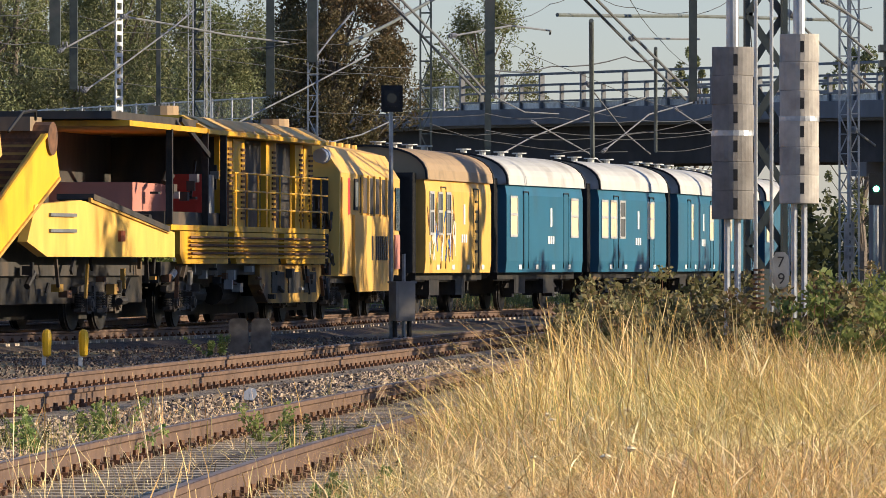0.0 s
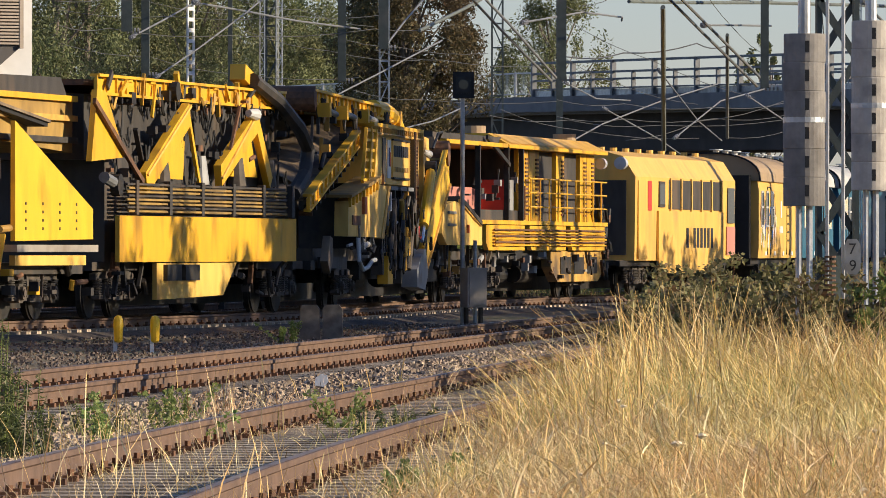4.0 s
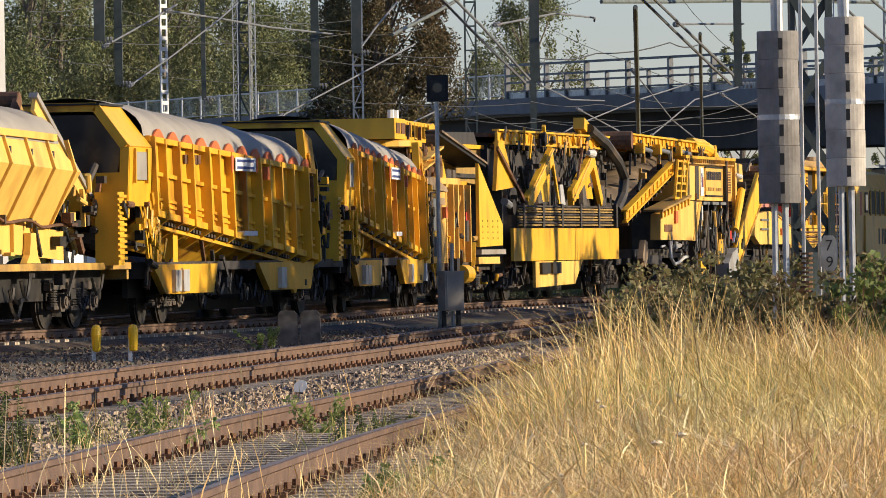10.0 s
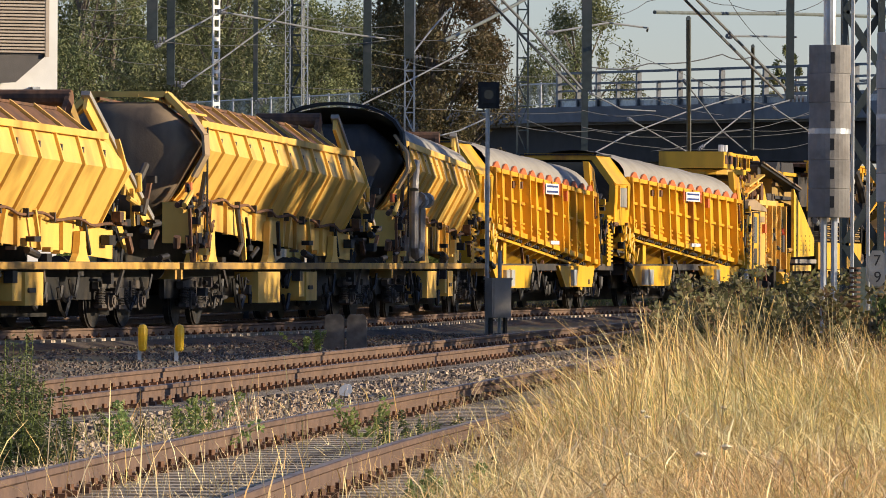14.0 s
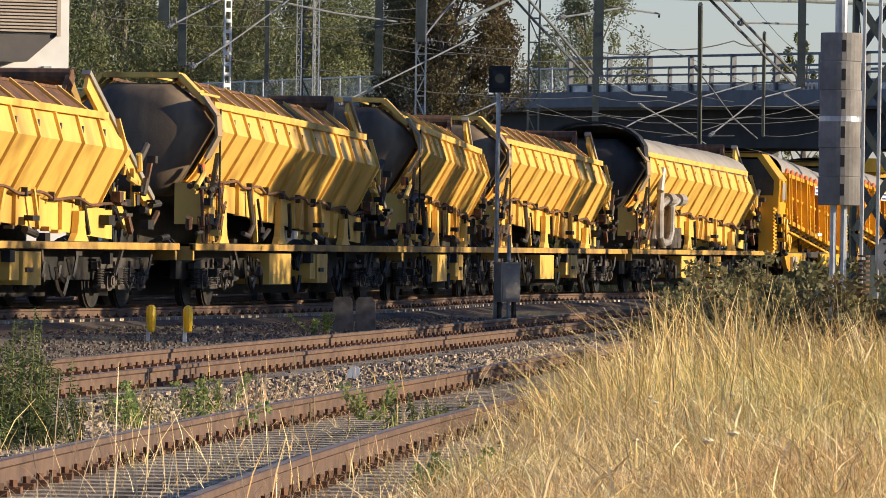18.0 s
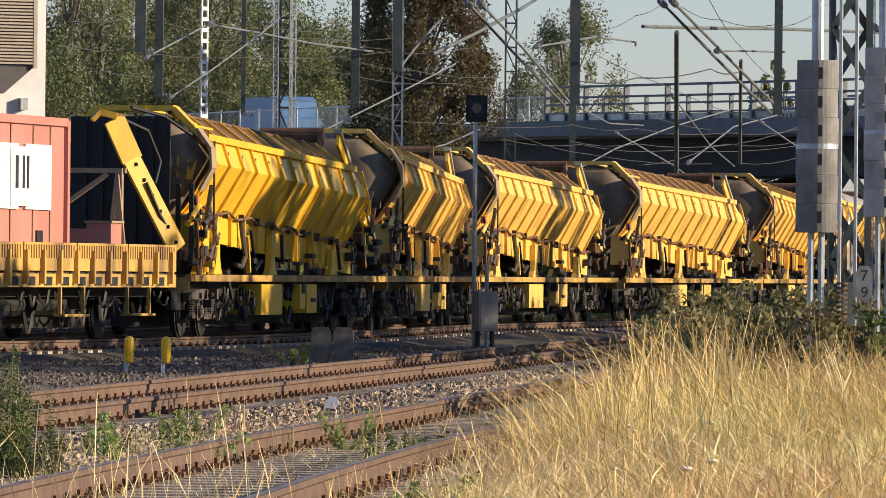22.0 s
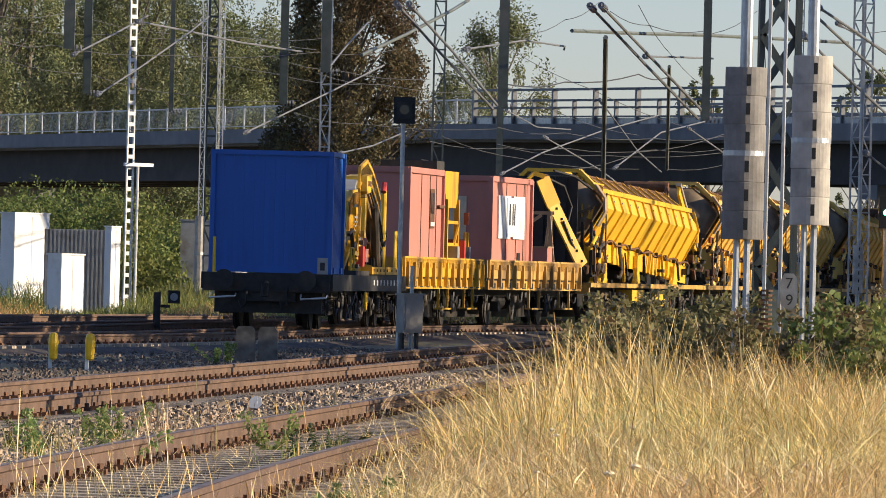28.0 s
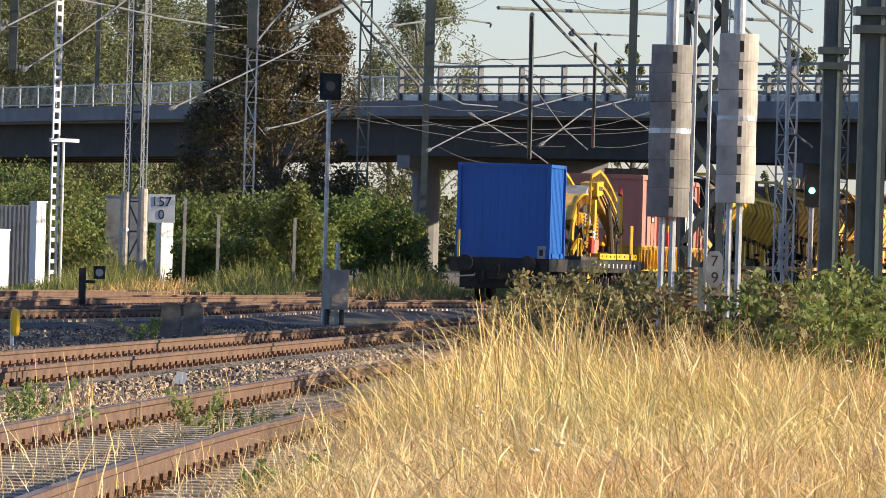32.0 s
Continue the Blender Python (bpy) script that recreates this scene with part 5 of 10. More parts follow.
rides(coach("cream", "tan", 9.6, "yellow crew coach with a tan roof and sprayed paint", [(-4.0, 0.6, True), (-2.8, 0.6, True), (-1.6, 0.6, True)], True), 66.2, 6.0)


# ---- power and cab wagon with open engine frames ----
def generator_wagon():
    w = thing("generator_wagon", "cream yellow generator wagon with a long open window", "rail machine")
    part("body", prism(B(), [(-1.42, 0.95), (1.42, 0.95), (1.45, 3.2), (1.1, 3.75), (0.5, 3.9), (-0.5, 3.9), (-1.1, 3.75), (-1.45, 3.2)], -6.5, 7.6, "yz"), M["cream"], w)
    part("open_window", bx(B(), -2.0, 5.4, -1.462, -1.40, 2.35, 3.15), M["hull"], w, "dark open window strip")
    for k in range(6):
        part("window_post", bx(B(), -1.9 + k * 1.45, -1.78 + k * 1.45, -1.50, -1.45, 2.3, 3.2), M["cream"], w)
    part("skirt", prism(B(), [(-3.0, 0.6), (5.0, 0.6), (5.6, 0.95), (5.6, 2.3), (-3.6, 2.3), (-3.6, 0.95)], -1.5, -1.44), M["cream"], w)
    b = B()
    for k in range(8):
        if k != 1:
            bx(b, 0.2 + k * 0.5, 0.5 + k * 0.5, -1.512, -1.5, 1.3, 1.85)
    part("lettering", b, M["ink"], w, "dark painted name as plain blocks")
    win = part("window", bx(B(), -3.4, -2.6, -1.475, -1.44, 2.4, 3.1), M["hull"], w)
    part("pane", bx(B(), -3.32, -2.68, -1.48, -1.476, 2.48, 3.02), M["glass"], win)
    part("door", bx(B(), -6.2, -5.0, -1.475, -1.44, 1.0, 3.1), M["cream"], w)
    part("warning_panel", bx(B(), -4.9, -4.4, -1.47, -1.44, 2.3, 3.1), M["red"], w)
    part("rear_recess", bx(B(), -6.56, -6.5, -1.2, 1.2, 1.1, 3.1), M["hull"], w)
    b = B()
    bx(b, 6.4, 7.4, -1.475, -1.44, 2.0, 3.0)
    part("front_window", b, M["glass"], w)
    part("lower_door", bx(B(), 6.3, 7.5, -1.47, -1.44, 1.1, 1.9), M["pink"], w)
    underframe(w, 7.6, "dark", (0.8, 0.95), 1.2)
    centre_sill(w, -7.4, 7.4, 0.9)
    bogie(w, -4.8)
    bogie(w, 5.4)
    buffers(w, 7.6, 1)
    b = B()
    for x in np.linspace(-6, 7, 9):
        rod(b, (x, -0.4, 3.9), (x, -0.4, 4.0), 0.1, 8)
    part("roof_vent", b, M["cream"], w)
    rod(b := B(), (-6.6, -1.1, 3.55), (-6.85, -1.1, 3.55), 0.17, 12)
    part("headlamp", b, M["silver"], w)
    return w


rides(generator_wagon(), 49.2, 10.2)


def cab_wagon():
    """Engine platform: louvred doors, a hung roof and a railed walkway."""
    w = thing("engine_wagon", "yellow engine wagon with louvred doors, roof and railed walkway", "rail machine")
    h = 9.2
    part("engine_house", bx(B(), -2.4, h - 0.4, -1.05, 1.1, 1.95, 3.7), M["hull"], w)
    for xa, xb in ((-2.4, -1.0), (-0.9, 0.5), (3.0, 4.2), (6.6, 7.6), (7.7, 8.8)):
        d = part("louvre_door", bx(B(), xa, xb, -1.16, -1.05, 1.95, 3.7), M["yellow"], w)
        for i in range(14):
            part("louvre", bx(B(), xb - 0.5, xb - 0.08, -1.19, -1.15, 2.1 + i * 0.105, 2.15 + i * 0.105), M["rust"], d)
    part("roof", prism(B(), [(-1.45, 3.72), (1.45, 3.72), (1.45, 3.80), (0.9, 4.08), (-0.9, 4.08), (-1.45, 3.80)], -5.2, h, "yz"), M["yellow"], w)
    for i in range(8):
        x = -4.6 + i * 1.3
        part("roof_grille", skin(B(), [[(x, -1.42, 3.84), (x + 1.1, -1.42, 3.84)], [(x, -0.95, 4.075), (x + 1.1, -0.95, 4.075)]]), M["cream"], w)
    part("canopy", bx(B(), -13.2, -5.2, -1.42, 1.42, 3.72, 3.82), M["yellow"], w)
    part("canopy_top", bx(B(), -13.8, -5.0, -1.2, 1.3, 3.84, 3.98), M["hull"], w)
    for x in (-9.0, -5.2, -3.2):
        for y in (-1.38, 1.38):
            part("canopy_post", bx(B(), x - 0.06, x + 0.06, y - 0.06, y + 0.06, 1.9, 3.74), M["dark"], w)
    part("engine_block", bx(B(), -8.6, -4.4, -0.6, 1.0, 1.9, 2.75), M["pink"], w, "dusty red engine cover")
    part("engine_deck", bx(B(), -9.1, -2.6, -1.3, 1.2, 1.85, 2.2), M["hull"], w)
    part("engine_rear", bx(B(), -9.0, -2.4, 1.0, 1.2, 1.9, 3.72), M["hull"], w)
    part("red_cabinet", bx(B(), -4.6, -3.9, -1.2, -0.6, 2.1, 2.95), M["red"], w, "red switch cabinet")
    part("grey_cabinet", bx(B(), -3.8, -3.2, -1.2, -0.6, 1.95, 2.95), M["grey"], w)
    part("filter_box", bx(B(), -3.1, -2.5, -1.36, -1.0, 1.95, 2.85), M["yellow"], w)
    for k in range(5):
        part("filter_rib", bx(B(), -3.06 + k * 0.11, -3.02 + k * 0.11, -1.38, -1.36, 1.98, 2.82), M["rust"], w)
    part("walkway", bx(B(), -h, h, -1.45, 1.45, 1.85, 1.95), M["yellow"], w)
    for z in (2.3, 2.65, 3.0):
        part("handrail", rod(B(), (-2.4, -1.45, z), (h - 0.2, -1.45, z), 0.02), M["yellow"], w)
    for x in np.arange(-2.2, h, 1.3):
        part("rail_post", rod(B(), (x, -1.45, 1.95), (x, -1.45, 3.02), 0.022), M["yellow"], w)
    for k in range(3):
        xa = -8.4 + k * 5.9
        part("tool_locker", prism(B(), [(xa, 1.83), (xa + 5.2, 1.83), (xa + 5.2, 1.22), (xa + 0.3, 1.22), (xa, 1.4)], -1.47, -1.36), M["yellow"], w)
    for k in range(6):
        pts = [(x, -1.53 - 0.02 * math.sin(x * 2 + k), 1.72 - k * 0.075) for x in np.arange(-7.6, 9.0, 0.8)]
        part("pipe_run", line(B(), pts, 0.024), M["yellow" if k % 2 else "rust"], w)
    part("hanging_box", prism(B(), [(1.2, 1.2), (8.9, 1.2), (8.9, 0.62), (8.3, 0.42), (2.2, 0.42), (1.2, 0.8)], -1.34, -1.1), M["sill"], w, "yellow brown equipment box below the walkway")
    for x in (2.6, 4.6, 6.6):
        part("box_hatch", bx(B(), x, x + 1.5, -1.36, -1.34, 0.62, 1.05), M["dark"], w)
    part("lamp", rod(B(), (8.9, -1.3, 3.5), (9.2, -1.3, 3.5), 0.15, 12), M["silver"], w)
    for x in (-4.9, 8.0):
        part("exhaust_cap", rod(B(), (x, -0.5, 4.06), (x, -0.5, 4.26), 0.3, 14), M["tan"], w)
    part("jib_strut", beam(B(), (-7.4, -1.3, 3.95), (-5.2, -1.45, 3.3), 0.06, 0.10), M["dark"], w)
    underframe(w, h, "dark", (1.0, 1.25), 1.2)
    centre_sill(w, -9.0, 9.0)
    bogie(w, -6.2)
    bogie(w, 6.2)
    fittings(w, -9.0, 9.0, -1.3, 0.5, 1.1, 40, 319, ("dark", "hull", "rust", "grey"))
    fittings(w, 8.4, 9.4, -1.3, 0.7, 2.2, 20, 321, ("dark", "black", "rust"))
    fittings(w, -8.8, -3.0, -1.1, 2.2, 2.9, 14, 323, ("dark", "hull", "grey"))
    clutter(w, 8.2, 9.6, -1.35, 0.8, 2.4, 16, 29, "black", "cable", 0.05)
    return w


rides(cab_wagon(), 30.2, 10.6)


# ---- the ballast cleaning machine in three hinged sections ----
def section_front():
    """Tower with conveyors, cutter and the long chain arm, from 9 m behind zero to 21 m ahead."""
    w = thing("ballast_cleaner_tower", "yellow ballast cleaning machine with tower, conveyors and inclined chain arm", "rail machine", "ballast cleaner sections")
    o = -6.0
    X = lambda s: s + o
    # inclined chain arm with its scraper chain, drive head and shoe
    for ya, yb in ((-1.45, -1.37), (-0.42, -0.34)):
        part("chain_arm", prism(B(), [(X(7.4), 1.2), (X(8.0), 0.62), (X(13.6), 2.72), (X(13.3), 3.4), (X(12.7), 3.5)], ya, yb), M["bright"], w)
    part("arm_floor", beam(B(), (X(7.4), -0.9, 1.16), (X(12.8), -0.9, 3.3), 0.95, 0.06), M["dusty"], w, "dusty brown chain bed")
    for k in range(44):
        f = k / 43
        part("scraper", beam(B(), (X(7.5 + 5.1 * f), -1.37, 1.26 + 2.06 * f), (X(7.5 + 5.1 * f), -0.42, 1.26 + 2.06 * f), 0.05, 0.07), M["rust" if k % 3 else "dusty"], w)
    part("arm_lip", beam(B(), (X(7.5), -1.47, 1.26), (X(12.7), -1.47, 3.48), 0.05, 0.06), M["yellow"], w)
    part("arm_lip", beam(B(), (X(8.1), -1.47, 0.68), (X(13.5), -1.47, 2.72), 0.05, 0.05), M["sill"], w)
    part("arm_shoe", prism(B(), [(X(5.6), 0.42), (X(7.3), 0.34), (X(7.9), 0.7), (X(7.4), 1.25), (X(6.4), 1.1), (X(5.6), 0.8)], -1.55, -1.2), M["grey"], w, "worn grey steel arm shoe")
    part("drive_head", rod(B(), (X(13.0), -1.5, 3.42), (X(13.0), -0.3, 3.42), 0.3, 14), M["rust"], w, "rusty chain drive head")
    part("drive_motor", bx(B(), X(12.6), X(13.3), -1.2, -0.5, 3.55, 3.8), M["soil"], w)
    part("drive_hose", line(B(), [(X(12.6), -1.3, 3.75), (X(12.2), -1.42, 3.9), (X(11.5), -1.4, 3.85), (X(10.8), -1.35, 3.5)], 0.03, 5), M["black"], w)
    part("lift_cylinder", rod(B(), (X(6.9), -1.55, 1.75), (X(8.5), -1.55, 2.98), 0.115, 12), M["bright"], w, "yellow hydraulic cylinder")
    part("cylinder_rod", rod(B(), (X(6.5), -1.55, 1.42), (X(6.9), -1.55, 1.75), 0.05, 8), M["chrome"], w)
    part("cylinder_eye", rod(B(), (X(8.55), -1.66, 3.03), (X(8.55), -1.42, 3.03), 0.17, 12), M["dark"], w)
    # cutter housing in front
    part("cutter_housing", prism(B(), [(X(12.0), 2.25), (X(14.8), 2.35), (X(17.0), 2.2), (X(21.0), 1.8), (X(21.0), 1.34), (X(12.7), 1.34), (X(11.5), 1.6)], -1.48, -1.3), M["pale"], w)
    part("housing_lid", beam(B(), (X(15.4), -1.2, 2.42), (X(20.4), -1.2, 1.86), 0.7, 0.1), M["hull"], w)
    part("lid_edge", beam(B(), (X(15.3), -1.5, 2.36), (X(20.5), -1.5, 1.82), 0.05, 0.08), M["sill"], w)
    for z in (2.08, 1.80):
        part("handle_bar", bx(B(), X(12.8), X(14.4), -1.53, -1.48, z - 0.03, z + 0.03), M["tube"], w)
    part("lamp", bx(B(), X(17.2), X(17.5), -1.53, -1.48, 1.62, 1.82), M["tile"], w, "orange warning lamp")
    part("spotlight", rod(B(), (X(19.6), -1.4, 1.98), (X(19.6), -1.2, 1.98), 0.16, 12), M["dark"], w)
    part("housing_back", bx(B(), X(11.8), X(20.8), -0.9, -0.8, 0.5, 1.8), M["dark"], w)
    fittings(w, X(11.4), X(20.5), -1.2, 0.5, 1.2, 22, 301, ("dark", "rust", "hull", "dark", "sill"))
    # tower
    part("tower", bx(B(), X(-1.2), X(8.3), -1.3, 1.3, 2.62, 3.80), M["pale"], w)
    part("roof_cap", bx(B(), X(-1.5), X(8.4), -1.4, 1.32, 3.80, 3.88), M["yellow"], w)
    for k in range(24):
        part("roof_grating", bx(B(), X(-1.4 + k * 0.41), X(-1.34 + k * 0.41), -1.42, -1.36, 3.66, 3.80), M["sill"], w)
    part("roof_rail", rod(B(), (X(-1.4), -1.4, 3.66), (X(8.3), -1.4, 3.66), 0.025), M["sill"], w)
    part("dark_door", bx(B(), X(0.8), X(1.45), -1.32, -1.3, 2.66, 3.6), M["hull"], w)
    sg = part("sign", bx(B(), X(1.75), X(2.3), -1.33, -1.3, 2.75, 3.56), M["white"], w)
    part("sign_mark", bx(B(), X(1.88), X(2.0), -1.345, -1.33, 3.0, 3.4), M["navy"], sg)
    part("sign_mark", bx(B(), X(2.08), X(2.18), -1.345, -1.33, 3.0, 3.3), M["tile"], sg)
    nb = part("name_board", bx(B(), X(2.7), X(5.9), -1.33, -1.3, 2.78, 3.56), M["cream"], w, "yellow board with dark writing as bars")
    for k in range(8):
        part("lettering", bx(B(), X(2.85 + k * 0.37), X(3.1 + k * 0.37), -1.345, -1.33, 3.22, 3.46), M["ink"], nb)
    for k in range(9):
        part("lettering", bx(B(), X(2.85 + k * 0.33), X(3.1 + k * 0.33), -1.345, -1.33, 2.9, 3.0), M["sill"], nb)
    for z in (2.76, 3.58):
        part("board_frame", bx(B(), X(2.65), X(5.95), -1.36, -1.3, z - 0.02, z + 0.02), M["dark"], nb)
    for k in range(9):
        part("grille_slat", bx(B(), X(6.5), X(7.7), -1.34, -1.3, 2.85 + k * 0.075, 2.89 + k * 0.075), M["rust"], w)
    for s, c in ((6.1, "dark"), (6.35, "rust"), (7.9, "sill")):
        part("tower_post", bx(B(), X(s), X(s + 0.1), -1.44, -1.34, 1.4, 3.8), M[c], w)
    part("pod", prism(B(), [(X(8.3), 2.7), (X(10.3), 2.95), (X(10.6), 3.1), (X(10.4), 3.72), (X(8.3), 3.78)], -1.3, 0.8), M["cream"], w)
    part("horn", rod(B(), (X(8.3), -1.4, 3.4), (X(8.6), -1.5, 3.34), 0.05, 10, 0.09), M["roof"], w)
    # leaning ladder frame and the lower housing with its shelf
    for sa, sb in ((-3.9, -3.2), (-2.9, -2.25), (-1.95, -1.35)):
        part("ladder_side", beam(B(), (X(sa), -1.42, 2.62), (X(sb), -1.42, 3.72), 0.06, 0.12), M["yellow"], w)
    for k in range(6):
        f = k / 5
        part("ladder_rung", beam(B(), (X(-3.9 + 0.7 * f), -1.4, 2.66 + 1.04 * f), (X(-1.95 + 0.6 * f), -1.4, 2.66 + 1.04 * f), 0.05, 0.06), M["yellow"], w)
    part("lower_housing", prism(B(), [(X(-7.0), 1.5), (X(-1.0), 1.48), (X(0.3), 2.56), (X(-1.9), 2.6), (X(-6.9), 2.2)], -1.48, -1.2), M["pale"], w)
    part("housing_end", prism(B(), [(X(-1.0), 1.46), (X(-0.5), 1.46), (X(0.75), 2.58), (X(0.3), 2.58)], -1.5, -1.1), M["sill"], w)
    part("housing_shelf", beam(B(), (X(-7.1), -1.3, 2.3), (X(-1.7), -1.3, 2.72), 0.55, 0.06), M["dusty"], w, "dusty walkway shelf")
    for k in range(9):
        f = k / 8
        part("shelf_bracket", bx(B(), X(-6.9 + 5.0 * f), X(-6.8 + 5.0 * f), -1.53, -1.47, 2.08 + 0.38 * f, 2.28 + 0.38 * f), M["yellow"], w)
    part("number_plate", bx(B(), X(-6.3), X(-4.9), -1.5, -1.48, 1.72, 1.92), M["rust"], w)
    part("lamp", bx(B(), X(-4.5), X(-4.05), -1.54, -1.48, 1.95, 2.3), M["tile"], w, "orange warning lamp")
    part("pillar_lamp", bx(B(), X(0.7), X(0.95), -1.5, -1.35, 2.05, 2.45), M["roof"], w, "white strip lamp")
    # conveyors
    for y in (-1.2, 0.9):
        truss(w, (X(-11.5), y, 1.98), (X(-3.0), y, 3.36), 0.09, 0.3, "yellow", "conveyor_side")
    part("conveyor_belt", beam(B(), (X(-11.4), -0.1, 2.2), (X(-1.6), -0.1, 3.75), 2.0, 0.06), M["soil"], w, "dusty belt heaped with ballast")
    heap = [[(X(-9.6 + 1.1 * i), -0.8 + 0.32 * j, 2.5 + 0.17 * i + 0.38 * math.sin(math.pi * j / 5) * (0.7 + 0.3 * math.sin(i * 2.1))) for j in range(6)] for i in range(8)]
    part("heap", skin(B(), heap), M["soil"], w, "heap of dusty ballast", True)
    for y in (-1.0, 0.95):
        truss(w, (X(-9.3), y, 4.12), (X(5.2), y, 4.02), 0.1, 0.26, "yellow", "upper_conveyor")
    part("upper_belt", beam(B(), (X(-9.2), 0, 4.36), (X(5.2), 0, 4.28), 1.7, 0.05), M["dusty"], w)
    part("boom_end", line(B(), [(X(2.6), -0.9, 4.24), (X(5.0), -0.9, 4.22), (X(6.2), -0.92, 4.1), (X(6.9), -0.95, 3.85)], 0.2, 10), M["bright"], w, "rounded yellow boom end")
    part("boom_cap", rod(B(), (X(6.3), -1.12, 4.0), (X(6.3), 0.9, 4.0), 0.26, 14), M["yellow"], w)
    part("hood_sheet", prism(B(), [(X(4.6), 4.36), (X(6.4), 4.3), (X(7.3), 3.95), (X(7.2), 3.9), (X(4.6), 4.3)], -0.6, 0.9), M["tarp"], w)
    part("end_drum", rod(B(), (X(-9.3), -1.1, 4.22), (X(-9.3), 1.1, 4.22), 0.24, 12), M["rust"], w)
    for s, e in ((-8.4, -6.8), (-5.4, -3.6), (-1.6, 0.4)):
        part("tube_cylinder", rod(B(), (X(s), -1.22, 4.0), (X(e), -1.22, 3.94), 0.06, 9), M["tube"], w, "pale hydraulic cylinder")
        part("cylinder_mount", bx(B(), X(s - 0.2), X(s + 0.1), -1.3, -1.05, 3.86, 4.14), M["yellow"], w)
    for s in (-7.4, -4.6, -2.4, 1.2, 3.4):
        part("hanger_post", bx(B(), X(s), X(s + 0.1), -1.14, -1.04, 3.6, 4.14), M["sill"], w)
    clutter(w, X(-9), X(6), -1.12, 3.85, 4.25, 26, 38, "dark", "hose", 0.03)
    # guides, columns and hoses below the tower
    for s in (-0.2, 1.6, 3.4, 5.0):
        part("lamp_pod", bx(B(), X(s), X(s + 1.3), -1.42, -1.2, 2.5, 2.58), M["tube"], w, "long grey lamp pod")
    part("deck", bx(B(), X(-9.0), X(20.6), -1.0, 1.0, 1.0, 1.25), M["hull"], w)
    # dark block added behind the columns, for the gloom under the tower
    part("cross_frame", bx(B(), X(-0.4), X(6.6), -0.95, 1.2, 0.6, 2.62), M["dark"], w)
    for s, c, wd, za in ((0.6, "hull", 0.3, 0.7), (1.7, "sill", 0.34, 0.55), (3.0, "dark", 0.22, 0.6), (4.2, "hull", 0.26, 0.5), (5.6, "sill", 0.2, 1.2)):
        part("guide_column", bx(B(), X(s), X(s + wd), -1.34, -1.1, za, 2.5), M[c], w)
    for s, e, c in ((1.2, 2.2, "hull"), (2.4, 2.0, "gear"), (4.4, 3.6, "sill"), (5.2, 6.2, "gear"), (3.4, 4.0, "dark")):
        part("lift_rod", rod(B(), (X(s), -1.4, 0.8), (X(e), -1.42, 2.3), 0.06 if c != "chrome" else 0.035, 8), M[c], w)
    part("rail_clamp", bx(B(), X(0.9), X(1.9), -1.42, -1.2, 0.5, 1.1), M["yellow"], w)
    part("rail_clamp", bx(B(), X(4.6), X(5.4), -1.42, -1.2, 1.1, 1.5), M["yellow"], w)
    part("red_valve", bx(B(), X(6.3), X(6.6), -1.5, -1.3, 1.5, 1.75), M["red"], w)
    fittings(w, X(-0.4), X(6.8), -1.25, 0.7, 2.3, 46, 303, ("dark", "hull", "rust", "dark", "grey", "gear"))
    clutter(w, X(-0.4), X(6.6), -1.4, 1.0, 2.45, 44, 31, "black", "hose", 0.022)
    clutter(w, X(5.6), X(8.2), -1.5, 1.2, 2.4, 10, 32, "dark", "hose", 0.03)
    fittings(w, X(-10.5), X(-3.5), -1.0, 2.6, 3.8, 14, 305, ("dark", "hull", "dark", "sill"))
    # dark sheet added to close the view through the machine's dim inside
    part("inner_wall", bx(B(), X(-9.4), X(-1.4), 0.2, 0.3, 1.2, 4.0), M["hull"], w, "dark backing sheet inside the machine")
    part("pale_hose", line(B(), [(X(-5.4), -1.5, 1.45), (X(-5.6), -1.55, 1.0), (X(-5.1), -1.57, 0.82), (X(-4.2), -1.56, 0.86), (X(-3.2), -1.55, 1.0), (X(-2.2), -1.5, 1.02)], 0.045, 8), M["roof"], w, "thick pale hose")
    fittings(w, X(-6.8), X(-1.2), -1.35, 1.05, 1.4, 22, 306, ("gear", "grey", "dark", "tube"))
    part("frame_beam", bx(B(), X(-9.0), X(-5.6), -1.3, -1.1, 0.85, 1.08), M["hull"], w)
    part("plough", prism(B(), [(X(-9.4), 1.0), (X(-8.9), 1.5), (X(-8.5), 1.45), (X(-8.5), 1.0), (X(-8.9), 0.75)], -1.35, -1.2), M["soil"], w, "dusty curved plough plate")
    centre_sill(w, X(-8.8), X(20.4))
    bogie(w, X(-4.4))
    bogie(w, X(17.4))
    return w


rides(section_front(), 6.0, 16.8)


